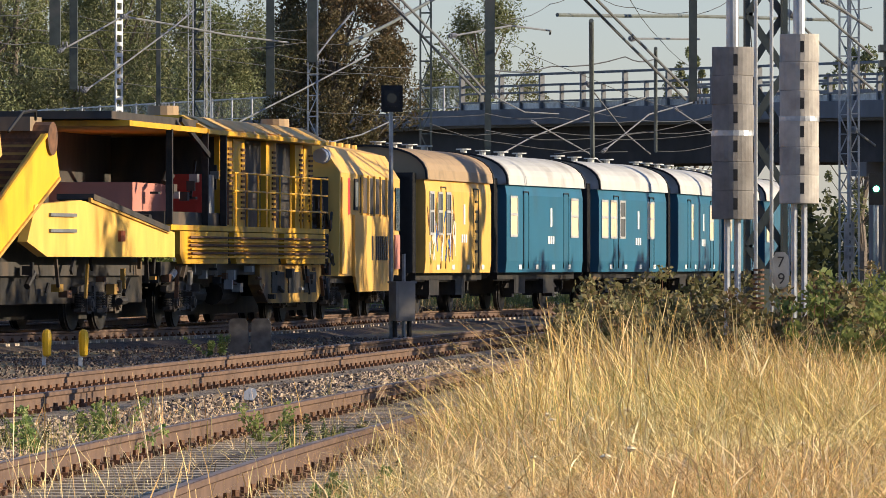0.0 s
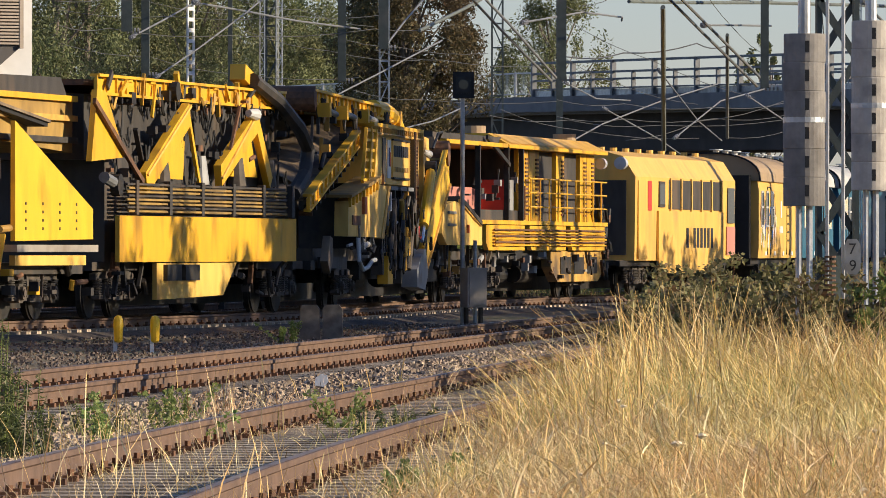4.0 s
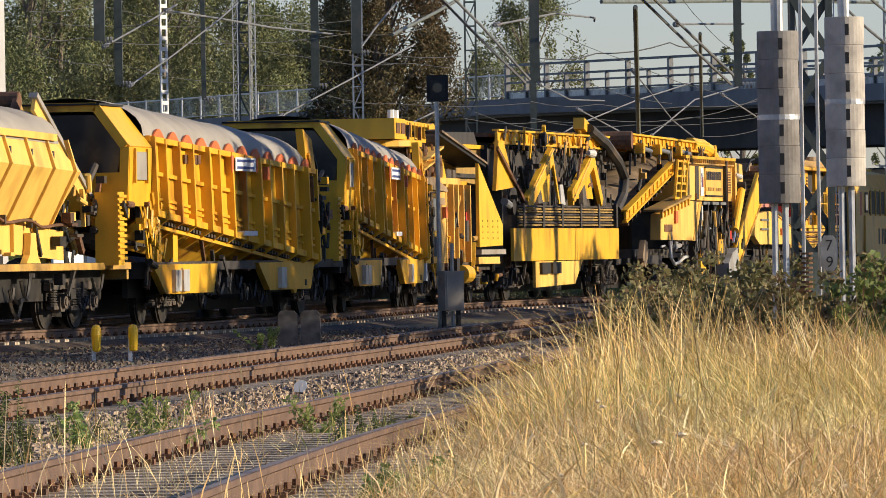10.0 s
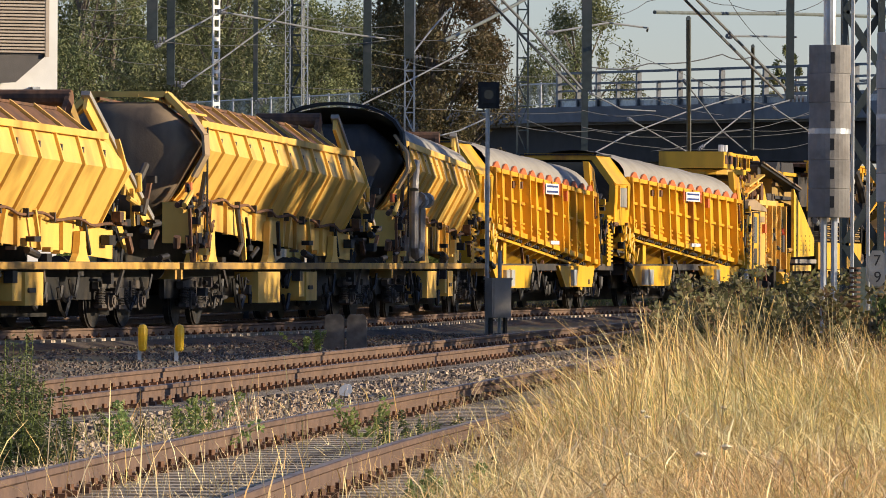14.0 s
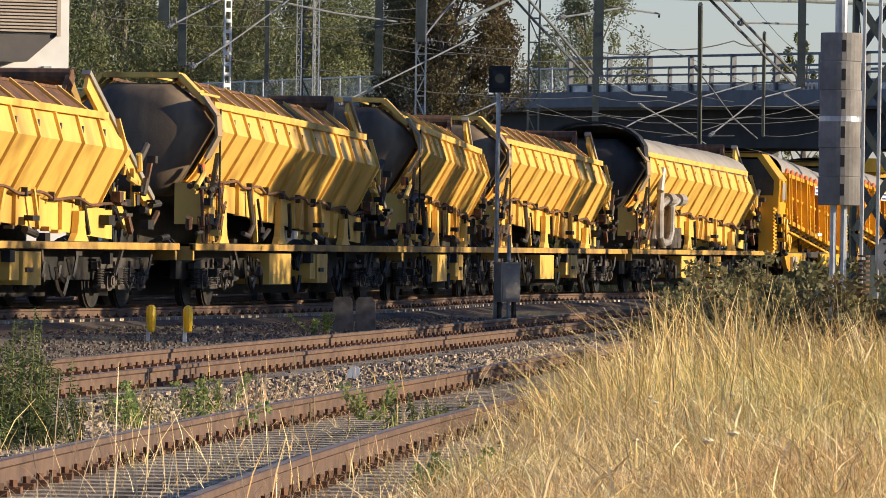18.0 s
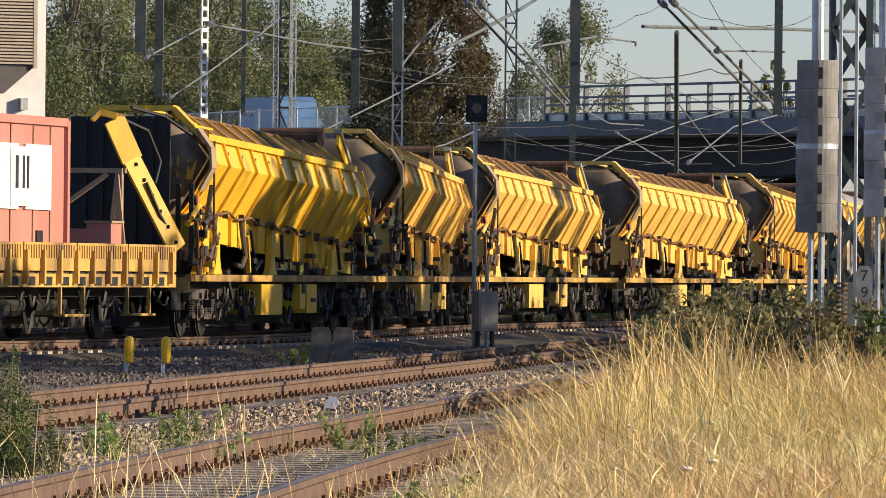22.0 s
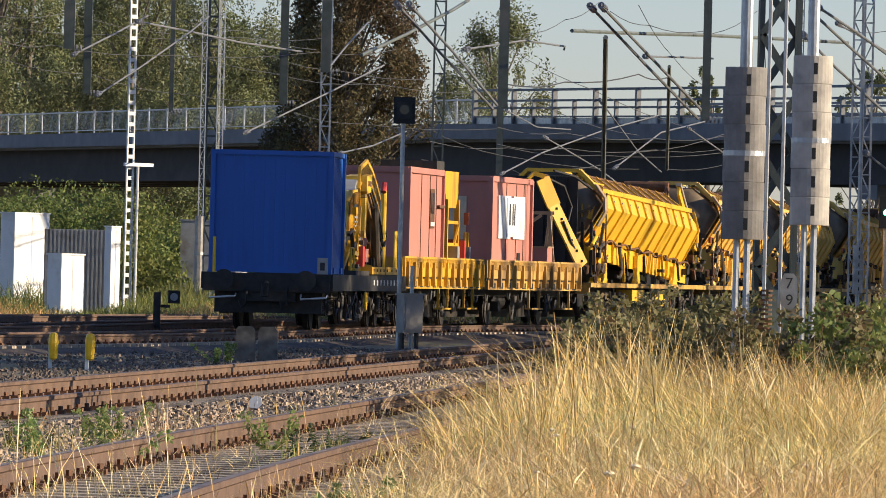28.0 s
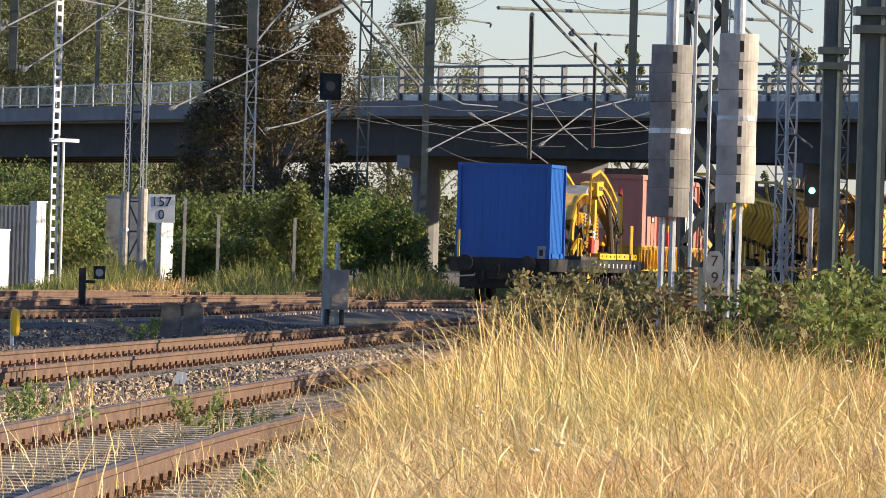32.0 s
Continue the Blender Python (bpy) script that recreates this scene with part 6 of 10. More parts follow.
def section_mid():
    """Screen house: side apron, bundled pipes and pairs of raking braces."""
    w = thing("screening_unit", "yellow ballast screening unit with side apron and raking braces", "rail machine", "ballast cleaner sections")
    X = lambda s: s + 17.4
    part("apron", bx(B(), X(-25.8), X(-11.7), -1.5, -1.42, 1.0, 1.82), M["yellow"], w)
    part("apron_far", bx(B(), X(-25.8), X(-11.7), 1.42, 1.5, 1.0, 1.82), M["yellow"], w)
    for k in range(8):
        pts = [(x, -1.5 - 0.03 * ((k + int(x * 2)) % 2), 1.90 + k * 0.068) for x in np.arange(X(-25.3), X(-11.8), 0.9)]
        part("pipe_run", line(B(), pts, 0.026), M["hull"] if k % 3 == 1 else M["dusty"], w)
    for k in range(6):
        part("pipe_clamp", bx(B(), X(-24.8 + k * 2.5), X(-24.6 + k * 2.5), -1.56, -1.44, 1.84, 2.45), M["hull"], w)
    part("screen_box", bx(B(), X(-25.5), X(-12.0), -1.15, 1.15, 1.0, 2.9), M["hull"], w)
    # raking frames
    part("raking_leg", beam(B(), (X(-23.6), -1.38, 2.4), (X(-20.3), -1.38, 3.7), 0.14, 0.42), M["yellow"], w)
    part("raking_plate", prism(B(), [(X(-22.6), 2.5), (X(-20.4), 2.5), (X(-20.2), 3.6)], -1.34, -1.28), M["yellow"], w)
    part("stay_rod", beam(B(), (X(-20.3), -1.4, 3.7), (X(-19.4), -1.4, 2.42), 0.06, 0.12), M["yellow"], w)
    part("raking_leg", beam(B(), (X(-17.8), -1.38, 2.6), (X(-14.8), -1.38, 3.66), 0.14, 0.40), M["yellow"], w)
    part("raking_leg", beam(B(), (X(-14.8), -1.38, 3.66), (X(-13.6), -1.38, 2.5), 0.12, 0.3), M["yellow"], w)
    part("raking_plate", prism(B(), [(X(-16.4), 2.6), (X(-14.2), 2.6), (X(-14.8), 3.4)], -1.3, -1.24), M["orange"], w)
    for s, e in ((-23.6, -20.3), (-17.8, -14.8)):
        part("leg_flange", beam(B(), (X(s), -1.46, 2.55), (X(e), -1.46, 3.85), 0.05, 0.05), M["pale"], w)
    part("stay_rod", beam(B(), (X(-16.2), -1.42, 3.9), (X(-17.6), -1.42, 2.42), 0.05, 0.08), M["rust"], w)
    part("stay_rod", beam(B(), (X(-27.4), -1.45, 3.8), (X(-23.9), -1.45, 2.42), 0.06, 0.10), M["rust"], w)
    part("wing_plate", prism(B(), [(X(-27.4), 2.75), (X(-25.0), 2.85), (X(-26.4), 4.0), (X(-27.0), 4.0)], -1.4, -1.3), M["yellow"], w)
    for s in (-22.0, -19.0, -16.0, -13.4):
        part("pump", rod(B(), (X(s), -1.3, 2.42), (X(s), -1.3, 2.95), 0.2, 10, 0.13), M["gear"] if s != -19.0 else M["grey"], w)
    part("curved_arm", line(B(), [(X(-14.6), -1.3, 4.45), (X(-12.8), -1.38, 4.1), (X(-11.0), -1.4, 3.6), (X(-10.2), -1.4, 3.2), (X(-10.5), -1.4, 2.7), (X(-11.5), -1.4, 2.3)], 0.14, 8), M["hull"], w, "dark curved boom")
    # top deck
    # feed box in a shaded tone; its bands darken downwards like the shade
    part("feed_box", prism(B(), [(X(-33.0), 3.1), (X(-26.6), 2.9), (X(-26.6), 3.86), (X(-33.2), 3.86)], -0.85, 1.0), M["dusty"], w)
    for z, c in ((3.12, "hull"), (3.5, "sill"), (3.84, "yellow")):
        part("feed_band", bx(B(), X(-33.1), X(-26.6), -0.95, -0.85, z - 0.05, z + 0.05), M[c], w)
    part("feed_rim", prism(B(), [(X(-32.6), 3.88), (X(-27.2), 3.9), (X(-27.6), 4.2), (X(-32.0), 4.16)], -0.9, 1.0), M["hull"], w, "black rubber feed rim")
    for y in (-1.2, 1.1):
        truss(w, (X(-26.4), y, 3.95), (X(-11.6), y, 3.95), 0.09, 0.32, "yellow", "top_frame")
    part("top_belt", bx(B(), X(-26.4), X(-11.2), -1.0, 1.0, 4.1, 4.2), M["rust"], w)
    part("tilted_boom", beam(B(), (X(-15.0), -1.1, 4.6), (X(-12.8), -1.1, 4.1), 0.3, 0.3), M["yellow"], w)
    part("screen_cover", prism(B(), [(X(-26.0), 2.8), (X(-11.8), 2.8), (X(-11.8), 3.95), (X(-26.0), 3.95)], -0.9, 0.9), M["hull"], w)
    clutter(w, X(-26), X(-12), -1.25, 3.9, 4.2, 10, 43, "sill", "hose", 0.03)
    clutter(w, X(-26), X(-12), -1.2, 3.8, 4.2, 24, 44, "dark", "hose", 0.03)
    clutter(w, X(-25.5), X(-11.5), -1.3, 2.5, 3.9, 40, 47, "black", "hose", 0.022)
    fittings(w, X(-26), X(-12), -1.2, 3.6, 4.1, 22, 307, ("dark", "yellow", "hull", "rust"))
    for s in np.arange(-25.8, -12.5, 1.65):
        part("roller_bracket", prism(B(), [(X(s), 4.2), (X(s + 0.35), 4.2), (X(s + 0.25), 4.3), (X(s + 0.1), 4.3)], -1.25, -1.15), M["yellow"], w)
    fittings(w, X(-25.5), X(-12), -1.2, 2.5, 3.6, 26, 309, ("dark", "hull", "dark", "rust"))
    part("reel", rod(B(), (X(-25.9), -1.55, 2.35), (X(-25.9), -1.4, 2.35), 0.2, 14), M["dark"], w)
    part("spotlight", rod(B(), (X(-26.9), -1.5, 2.48), (X(-26.3), -1.5, 2.4), 0.1, 10), M["tube"], w)
    part("reel", rod(B(), (X(-21.0), -1.4, 4.1), (X(-21.0), -1.25, 4.1), 0.18, 14), M["dark"], w)
    part("horn", rod(B(), (X(-15.6), -1.45, 3.8), (X(-15.2), -1.5, 3.78), 0.07, 10, 0.12), M["roof"], w)
    part("lower_apron", prism(B(), [(X(-22.9), 0.32), (X(-17.7), 0.38), (X(-16.6), 0.98), (X(-22.9), 0.98)], -1.46, -1.38), M["pale"], w)
    for s in (-22.4, -21.0):
        part("mesh_step", bx(B(), X(s), X(s + 1.1), -1.54, -1.46, 0.66, 0.95), M["dark"], w)
    part("deck", bx(B(), X(-26.2), X(-9.2), -1.1, 1.1, 0.85, 1.0), M["hull"], w)
    centre_sill(w, X(-26), X(-9.4), 0.86)
    bogie(w, X(-24.4))
    bogie(w, X(-11.4))
    fittings(w, X(-26), X(-10), -1.25, 0.4, 0.9, 30, 311, ("dark", "hull", "rust"))
    return w


rides(section_mid(), -17.4, 13.0)


def section_rear():
    """Driving cab, machine house with a raking side plate and the raised rear conveyor."""
    w = thing("ballast_cleaner_cab", "yellow rear cab unit with raking side plate and raised conveyor", "rail machine", "ballast cleaner sections")
    X = lambda s: s + 34.2
    cab = part("cab", prism(B(), [(X(-40.3), 1.0), (X(-37.0), 1.0), (X(-37.0), 2.66), (X(-39.7), 2.66), (X(-40.3), 2.1)], -1.4, 1.4), M["cream"], w)
    part("cab_roof", prism(B(), [(X(-40.8), 2.72), (X(-36.9), 2.66), (X(-37.1), 2.76), (X(-39.4), 3.0), (X(-40.6), 2.95)], -1.45, 1.45), M["tan"], w, "dusty tan cab roof")
    part("cab_door", bx(B(), X(-39.6), X(-38.5), -1.43, -1.4, 1.05, 2.6), M["yellow"], cab)
    part("door_frame", line(B(), [(X(-39.65), -1.43, 1.0), (X(-39.65), -1.43, 2.63), (X(-38.45), -1.43, 2.63), (X(-38.45), -1.43, 1.0)], 0.03, 4), M["hull"], cab)
    part("door_window", bx(B(), X(-39.4), X(-38.85), -1.44, -1.43, 1.75, 2.5), M["glass"], cab)
    part("door_window", bx(B(), X(-39.4), X(-38.85), -1.44, -1.43, 1.15, 1.6), M["hull"], cab)
    part("number_board", bx(B(), X(-38.1), X(-37.2), -1.42, -1.4, 2.35, 2.52), M["tan"], cab)
    part("windscreen", bx(B(), X(-40.36), X(-39.9), -1.2, 1.2, 2.05, 2.62), M["glass"], cab)
    part("red_panel", bx(B(), X(-38.3), X(-37.15), -1.42, -1.4, 1.15, 1.95), M["cream"], cab)
    part("lamp", bx(B(), X(-37.7), X(-37.35), -1.5, -1.42, 2.05, 2.3), M["tile"], w, "orange warning lamp")
    part("vent_guard", prism(B(), [(X(-41.2), 1.0), (X(-40.45), 1.0), (X(-40.4), 2.25), (X(-40.9), 2.55), (X(-41.2), 2.55)], -1.5, -1.36), M["bright"], w)
    for k in range(9):
        part("vent_slat", bx(B(), X(-41.15), X(-40.5), -1.53, -1.5, 1.15 + k * 0.12, 1.21 + k * 0.12), M["orange"], w)
    part("wipe_post", bx(B(), X(-41.2), X(-41.0), -1.5, -1.4, 0.6, 1.0), M["white"], w)
    # machine house with many doors
    part("house", bx(B(), X(-37.0), X(-31.7), -1.2, 1.25, 1.0, 2.95), M["yellow"], w)
    part("house_top", bx(B(), X(-37.4), X(-33.6), -1.3, 1.3, 2.78, 3.0), M["pale"], w)
    for s, e, za, zb, c in ((-36.7, -35.9, 1.5, 2.7, "pale"), (-35.5, -35.0, 1.2, 2.75, "sill"), (-34.7, -34.2, 1.6, 2.5, "white"), (-33.7, -32.9, 1.45, 2.3, "hull"), (-32.6, -32.2, 1.3, 2.2, "grey"),
                            (-33.6, -31.9, 2.4, 2.75, "hull"), (-36.2, -35.7, 1.1, 1.45, "rust"), (-34.6, -33.0, 1.05, 1.35, "pale")):
        part("house_panel", bx(B(), X(s), X(e), -1.29, -1.2, za, zb), M[c], w)
    for k in range(9):
        part("louvre", bx(B(), X(-36.6), X(-36.0), -1.31, -1.28, 1.6 + k * 0.12, 1.66 + k * 0.12), M["rust"], w)
        part("louvre", bx(B(), X(-35.45), X(-35.05), -1.31, -1.28, 1.35 + k * 0.14, 1.42 + k * 0.14), M["hull"], w)
    for s in (-37.0, -35.75, -34.95, -33.95, -32.75):
        part("house_post", bx(B(), X(s), X(s + 0.12), -1.42, -1.2, 1.0, 2.85), M["pale"], w)
    part("bottle", rod(B(), (X(-33.3), -1.36, 1.5), (X(-33.3), -1.36, 2.0), 0.09, 10), M["gear"], w)
    for s in (-34.2, -33.8, -33.0):
        part("filter_can", rod(B(), (X(s), -1.0, 2.95), (X(s), -1.0, 3.22), 0.11, 10), M["gear"], w)
    rp = part("raking_plate", prism(B(), [(X(-31.75), 1.36), (X(-27.35), 1.4), (X(-27.35), 1.92), (X(-29.4), 2.6), (X(-31.75), 3.38)], -1.5, -1.42), M["bright"], w, "large raking yellow side plate")
    for i in range(4):
        for k in range(4):
            part("bolt", bx(B(), X(-31.2 + i * 0.95), X(-31.14 + i * 0.95), -1.51, -1.5, 1.55 + k * 0.14, 1.6 + k * 0.14), M["hull"], rp)
    part("plate_shelf", bx(B(), X(-31.8), X(-27.2), -1.55, -1.3, 1.18, 1.3), M["box"], w)
    part("plate_foot", bx(B(), X(-31.6), X(-27.6), -1.45, -1.35, 0.95, 1.12), M["pale"], w)
    part("red_panel", bx(B(), X(-32.9), X(-32.7), -1.33, -1.28, 1.9, 2.2), M["red"], w)
    # belt running down over the plate
    part("raking_belt", beam(B(), (X(-36.4), -0.2, 4.05), (X(-29.6), -0.4, 3.36), 2.0, 0.1), M["black"], w)
    part("belt_edge", beam(B(), (X(-36.4), -1.24, 4.10), (X(-29.6), -1.42, 3.40), 0.05, 0.05), M["soil"], w)
    part("head_bulge", rod(B(), (X(-36.2), -1.1, 3.85), (X(-36.2), 1.0, 3.85), 0.3, 14), M["hull"], w)
    # rear beam with slew ring
    part("slew_ring", rod(B(), (X(-40.5), 0, 3.68), (X(-40.5), 0, 3.82), 1.35, 24), M["yellow"], w)
    part("ring_post", rod(B(), (X(-40.5), 0, 3.0), (X(-40.5), 0, 3.7), 0.5, 12), M["hull"], w)
    part("beam_core", bx(B(), X(-41.8), X(-36.0), -0.62, 0.62, 3.9, 4.2), M["hull"], w, "dark conveyor inside its frame")
    for y in (-0.85, 0.85):
        for z in (3.9, 4.27):
            part("beam_rail", beam(B(), (X(-42.0), y, z), (X(-35.2), y, z - 0.04), 0.08, 0.09), M["yellow"], w)
        for k in range(12):
            s = -41.8 + k * 0.56
            part("beam_stay", bx(B(), X(s), X(s + 0.09), y - 0.05, y + 0.05, 3.9, 4.27), M["yellow"], w)
    part("head_block", bx(B(), X(-42.1), X(-40.4), -0.95, 0.9, 3.85, 4.32), M["yellow"], w)
    for s in (-41.9, -41.1):
        part("beam_recess", bx(B(), X(s), X(s + 0.6), -0.97, -0.95, 3.98, 4.22), M["rust"], w)
    hook = [(X(-36.2), 4.24), (X(-35.4), 4.3), (X(-34.9), 4.2), (X(-34.4), 3.9), (X(-34.6), 3.86), (X(-35.1), 4.02), (X(-36.2), 3.98)]
    for ya, yb in ((-0.92, -0.8), (0.8, 0.92)):
        part("beam_hook", prism(B(), hook, ya, yb), M["yellow"], w, "rounded yellow conveyor head")
    truss(w, (X(-39.4), -1.0, 3.15), (X(-36.4), -1.0, 3.5), 0.3, 0.22, "pale", "jib")
    part("jib_wheel", rod(B(), (X(-36.6), -1.25, 3.2), (X(-36.6), -1.1, 3.2), 0.3, 16), M["rust"], w)
    part("fin", prism(B(), [(X(-35.4), 3.0), (X(-34.6), 3.0), (X(-35.2), 3.45)], -1.1, -1.05), M["yellow"], w)
    clutter(w, X(-41.0), X(-36.4), -1.1, 2.9, 3.8, 26, 59, "rust", "hose", 0.04)
    clutter(w, X(-41.0), X(-36.4), -1.15, 2.9, 3.9, 10, 60, "yellow", "hose", 0.045)
    clutter(w, X(-41.8), X(-41.0), -1.35, 1.0, 2.8, 16, 62, "black", "hose", 0.035)
    fittings(w, X(-40.5), X(-36.8), -0.9, 3.0, 3.8, 26, 313, ("dark", "hull", "yellow", "dark", "rust"))
    fittings(w, X(-36.8), X(-31.8), -1.28, 1.0, 2.5, 20, 315, ("yellow", "sill", "dark", "hull", "gear"))
    for s in (-41.6, -40.9):
        part("beacon", rod(B(), (X(s), -0.8, 4.28), (X(s), -0.8, 4.52), 0.08, 8), M["white"], w)
    part("tank", rod(B(), (X(-35.4), -1.5, 0.72), (X(-34.2), -1.5, 0.72), 0.22, 14), M["yellow"], w)
    part("striped_box", bx(B(), X(-35.9), X(-35.4), -1.5, -1.3, 0.5, 1.1), M["dark"], w)
    part("deck", bx(B(), X(-41.6), X(-27.0), -1.2, 1.2, 0.8, 1.0), M["hull"], w)
    centre_sill(w, X(-41.4), X(-27.2), 0.82)
    bogie(w, X(-39.2))
    bogie(w, X(-29.4))
    buffers(w, X(-41.7), -1)
    fittings(w, X(-41.5), X(-27.5), -1.35, 0.4, 0.85, 34, 317, ("dark", "hull", "rust", "yellow"))
    return w


rides(section_rear(), -34.2, 10.0)


# ---- flat wagons and their loads at the tail ----
def drop_side_wagon(colour, label):
    w = thing("flat_wagon", label, "flat wagon", "drop-side wagons")
    h = 6.3
    part("deck", bx(B(), -h, h, -1.35, 1.35, 1.15, 1.23), M["hull"], w)
    flap = None
    for sgn in (-1, 1):
        for k in range(4):
            x = -h + 0.05 + k * 3.14
            b = B()
            bx(b, 0, 3.06, -0.03, 0.03, 1.2, 1.68)
            for j in range(20):
                bx(b, 0.08 + j * 0.147, 0.15 + j * 0.147, -0.05, 0.05, 1.42, 1.64)
            part("drop_side", b, M[colour], w).matrix_basis = pose(x, sgn * 1.4, 0)
        for k in range(13):
            x = -h + 0.2 + k * 0.99
            part("stake", bx(B(), x - 0.05, x + 0.05, sgn * 1.46 - 0.05, sgn * 1.46 + 0.05, 0.98, 1.55), M[colour], w)
    for sgn in (-1, 1):
        part("end_board", bx(B(), sgn * h - 0.03, sgn * h + 0.03, -1.38, 1.38, 1.2, 1.66), M[colour], w)
    b = B()
    for y in (-1.36, 1.36):
        bx(b, -h, h, y - 0.05, y + 0.05, 0.92, 1.15)
    part("sill", b, M[colour], w)
    for sgn in (-1, 1):
        for k in range(12):
            x = -h + 0.46 + k * 0.99
            part("slot", bx(B(), x, x + 0.46, sgn * 1.412 - 0.004, sgn * 1.412 + 0.004, 0.95, 1.1), M["black"], w)
    for x in (-0.2, h - 2.4):
        b = B()
        for u in (x - 0.7, x + 0.7):
            bx(b, u - 0.03, u + 0.03, -1.42, -1.36, 0.45, 0.92)
        bx(b, x - 0.75, x + 0.75, -1.5, -1.3, 0.42, 0.46)
        part("step", b, M[colour], w)
    part("underframe", bx(B(), -h, h, -0.9, 0.9, 0.75, 0.95), M["dark"], w)
    centre_sill(w, -h + 0.1, h - 0.1, 0.76)
    for x in (-3.4, 3.4):
        b = B()
        for y in (-1.0, 1.0):
            bx(b, x - 0.14, x + 0.14, y - 0.12, y + 0.12, 0.36, 0.62)
            for k in range(5):
                bx(b, x - 0.7 + k * 0.07, x + 0.7 - k * 0.07, y - 0.05, y + 0.05, 0.62 + k * 0.025, 0.64 + k * 0.025)
            prism(b, [(x - 0.3, 0.92), (x - 0.15, 0.36), (x + 0.15, 0.36), (x + 0.3, 0.92)], y + 0.1, y + 0.14)
        ax = part("axle_guard", b, M["dark"], w)
        wheels(ax, (x,))
    buffers(w, -h, -1)
    buffers(w, h, 1)
    clutter(w, -h, h, -1.2, 0.5, 0.9, 24, 71, "dark", "brake_pipe", 0.035)
    return w


rides(drop_side_wagon("worn", "stained yellow flat wagon with drop sides"), -220.6, 7.2)
rides(drop_side_wagon("faded", "rust stained yellow flat wagon with drop sides"), -207.4, 6.8)


def site_container(label, sign):
    """A faded red site container with doors and a shutter on its long side."""
    w = thing("site_container", label, "container", "site containers")
    lx, ly, hz = 2.62, 1.22, 2.52
    part("shell", bx(B(), -lx, lx, -ly, ly, 0.08, hz), M["pink"], w)
    b = B()
    for x in (-lx, lx):
        for y in (-ly, ly):
            bx(b, x - 0.07, x + 0.07, y - 0.07, y + 0.07, 0.0, hz + 0.02)
    for y in (-ly, ly):
        for z in (0.08, hz):
            bx(b, -lx, lx, y - 0.06, y + 0.06, z - 0.08, z + 0.06)
    for x in (-lx, lx):
        for z in (0.08, hz):
            bx(b, x - 0.06, x + 0.06, -ly, ly, z - 0.08, z + 0.06)
    part("frame", b, M["pink"], w)
    for x in (-0.6, 0.7, 1.7):
        part("panel_joint", bx(B(), x - 0.02, x + 0.02, -ly - 0.015, -ly, 0.15, hz - 0.1), M["rust"], w)
    if sign:
        for x in (-1.0, 0.9):
            part("shutter", bx(B(), x - 0.75, x + 0.75, -ly - 0.05, -ly, 1.0, 2.1), M["white"], w)
        p = part("sign", bx(B(), -0.75, 0.35, -ly - 0.07, -ly - 0.05, 1.05, 2.05), M["white"], w)
        b = B()
        for xa, xb in ((-0.5, -0.35), (-0.1, 0.02), (0.15, 0.26)):
            bx(b, xa, xb, -ly - 0.08, -ly - 0.07, 1.35, 1.9)
        part("sign_mark", b, M["ink"], p)
        part("grille", bx(B(), 0.9, 1.25, -ly - 0.03, -ly, 0.25, 0.65), M["dark"], w)
    else:
        p = part("sign", bx(B(), 0.7, 1.35, -ly - 0.03, -ly, 1.15, 2.1), M["rust"], w)
        b = B()
        for xa, xb in ((0.8, 0.9), (1.0, 1.06), (1.16, 1.24)):
            bx(b, xa, xb, -ly - 0.04, -ly - 0.03, 1.5, 2.0)
        part("sign_mark", b, M["ink"], p)
        part("sign_foot", bx(B(), 0.75, 1.3, -ly - 0.04, -ly - 0.03, 1.2, 1.3), M["white"], p)
        part("handle", bx(B(), 1.8, 2.6, -ly - 0.08, -ly - 0.02, 1.65, 1.72), M["rust"], w)
    part("end_window", bx(B(), -lx - 0.04, -lx, -0.6, 0.7, 0.95, 2.05), M["blind"], w, "pale closed end window")
    return w


rides(site_container("faded red site container with a white sign and shutters", True), -207.4, 6.8, pose(-2.7, 0, 1.23))
rides(site_container("faded red site container with a dark red notice", False), -220.6, 7.2, pose(-2.2, 0, 1.23))


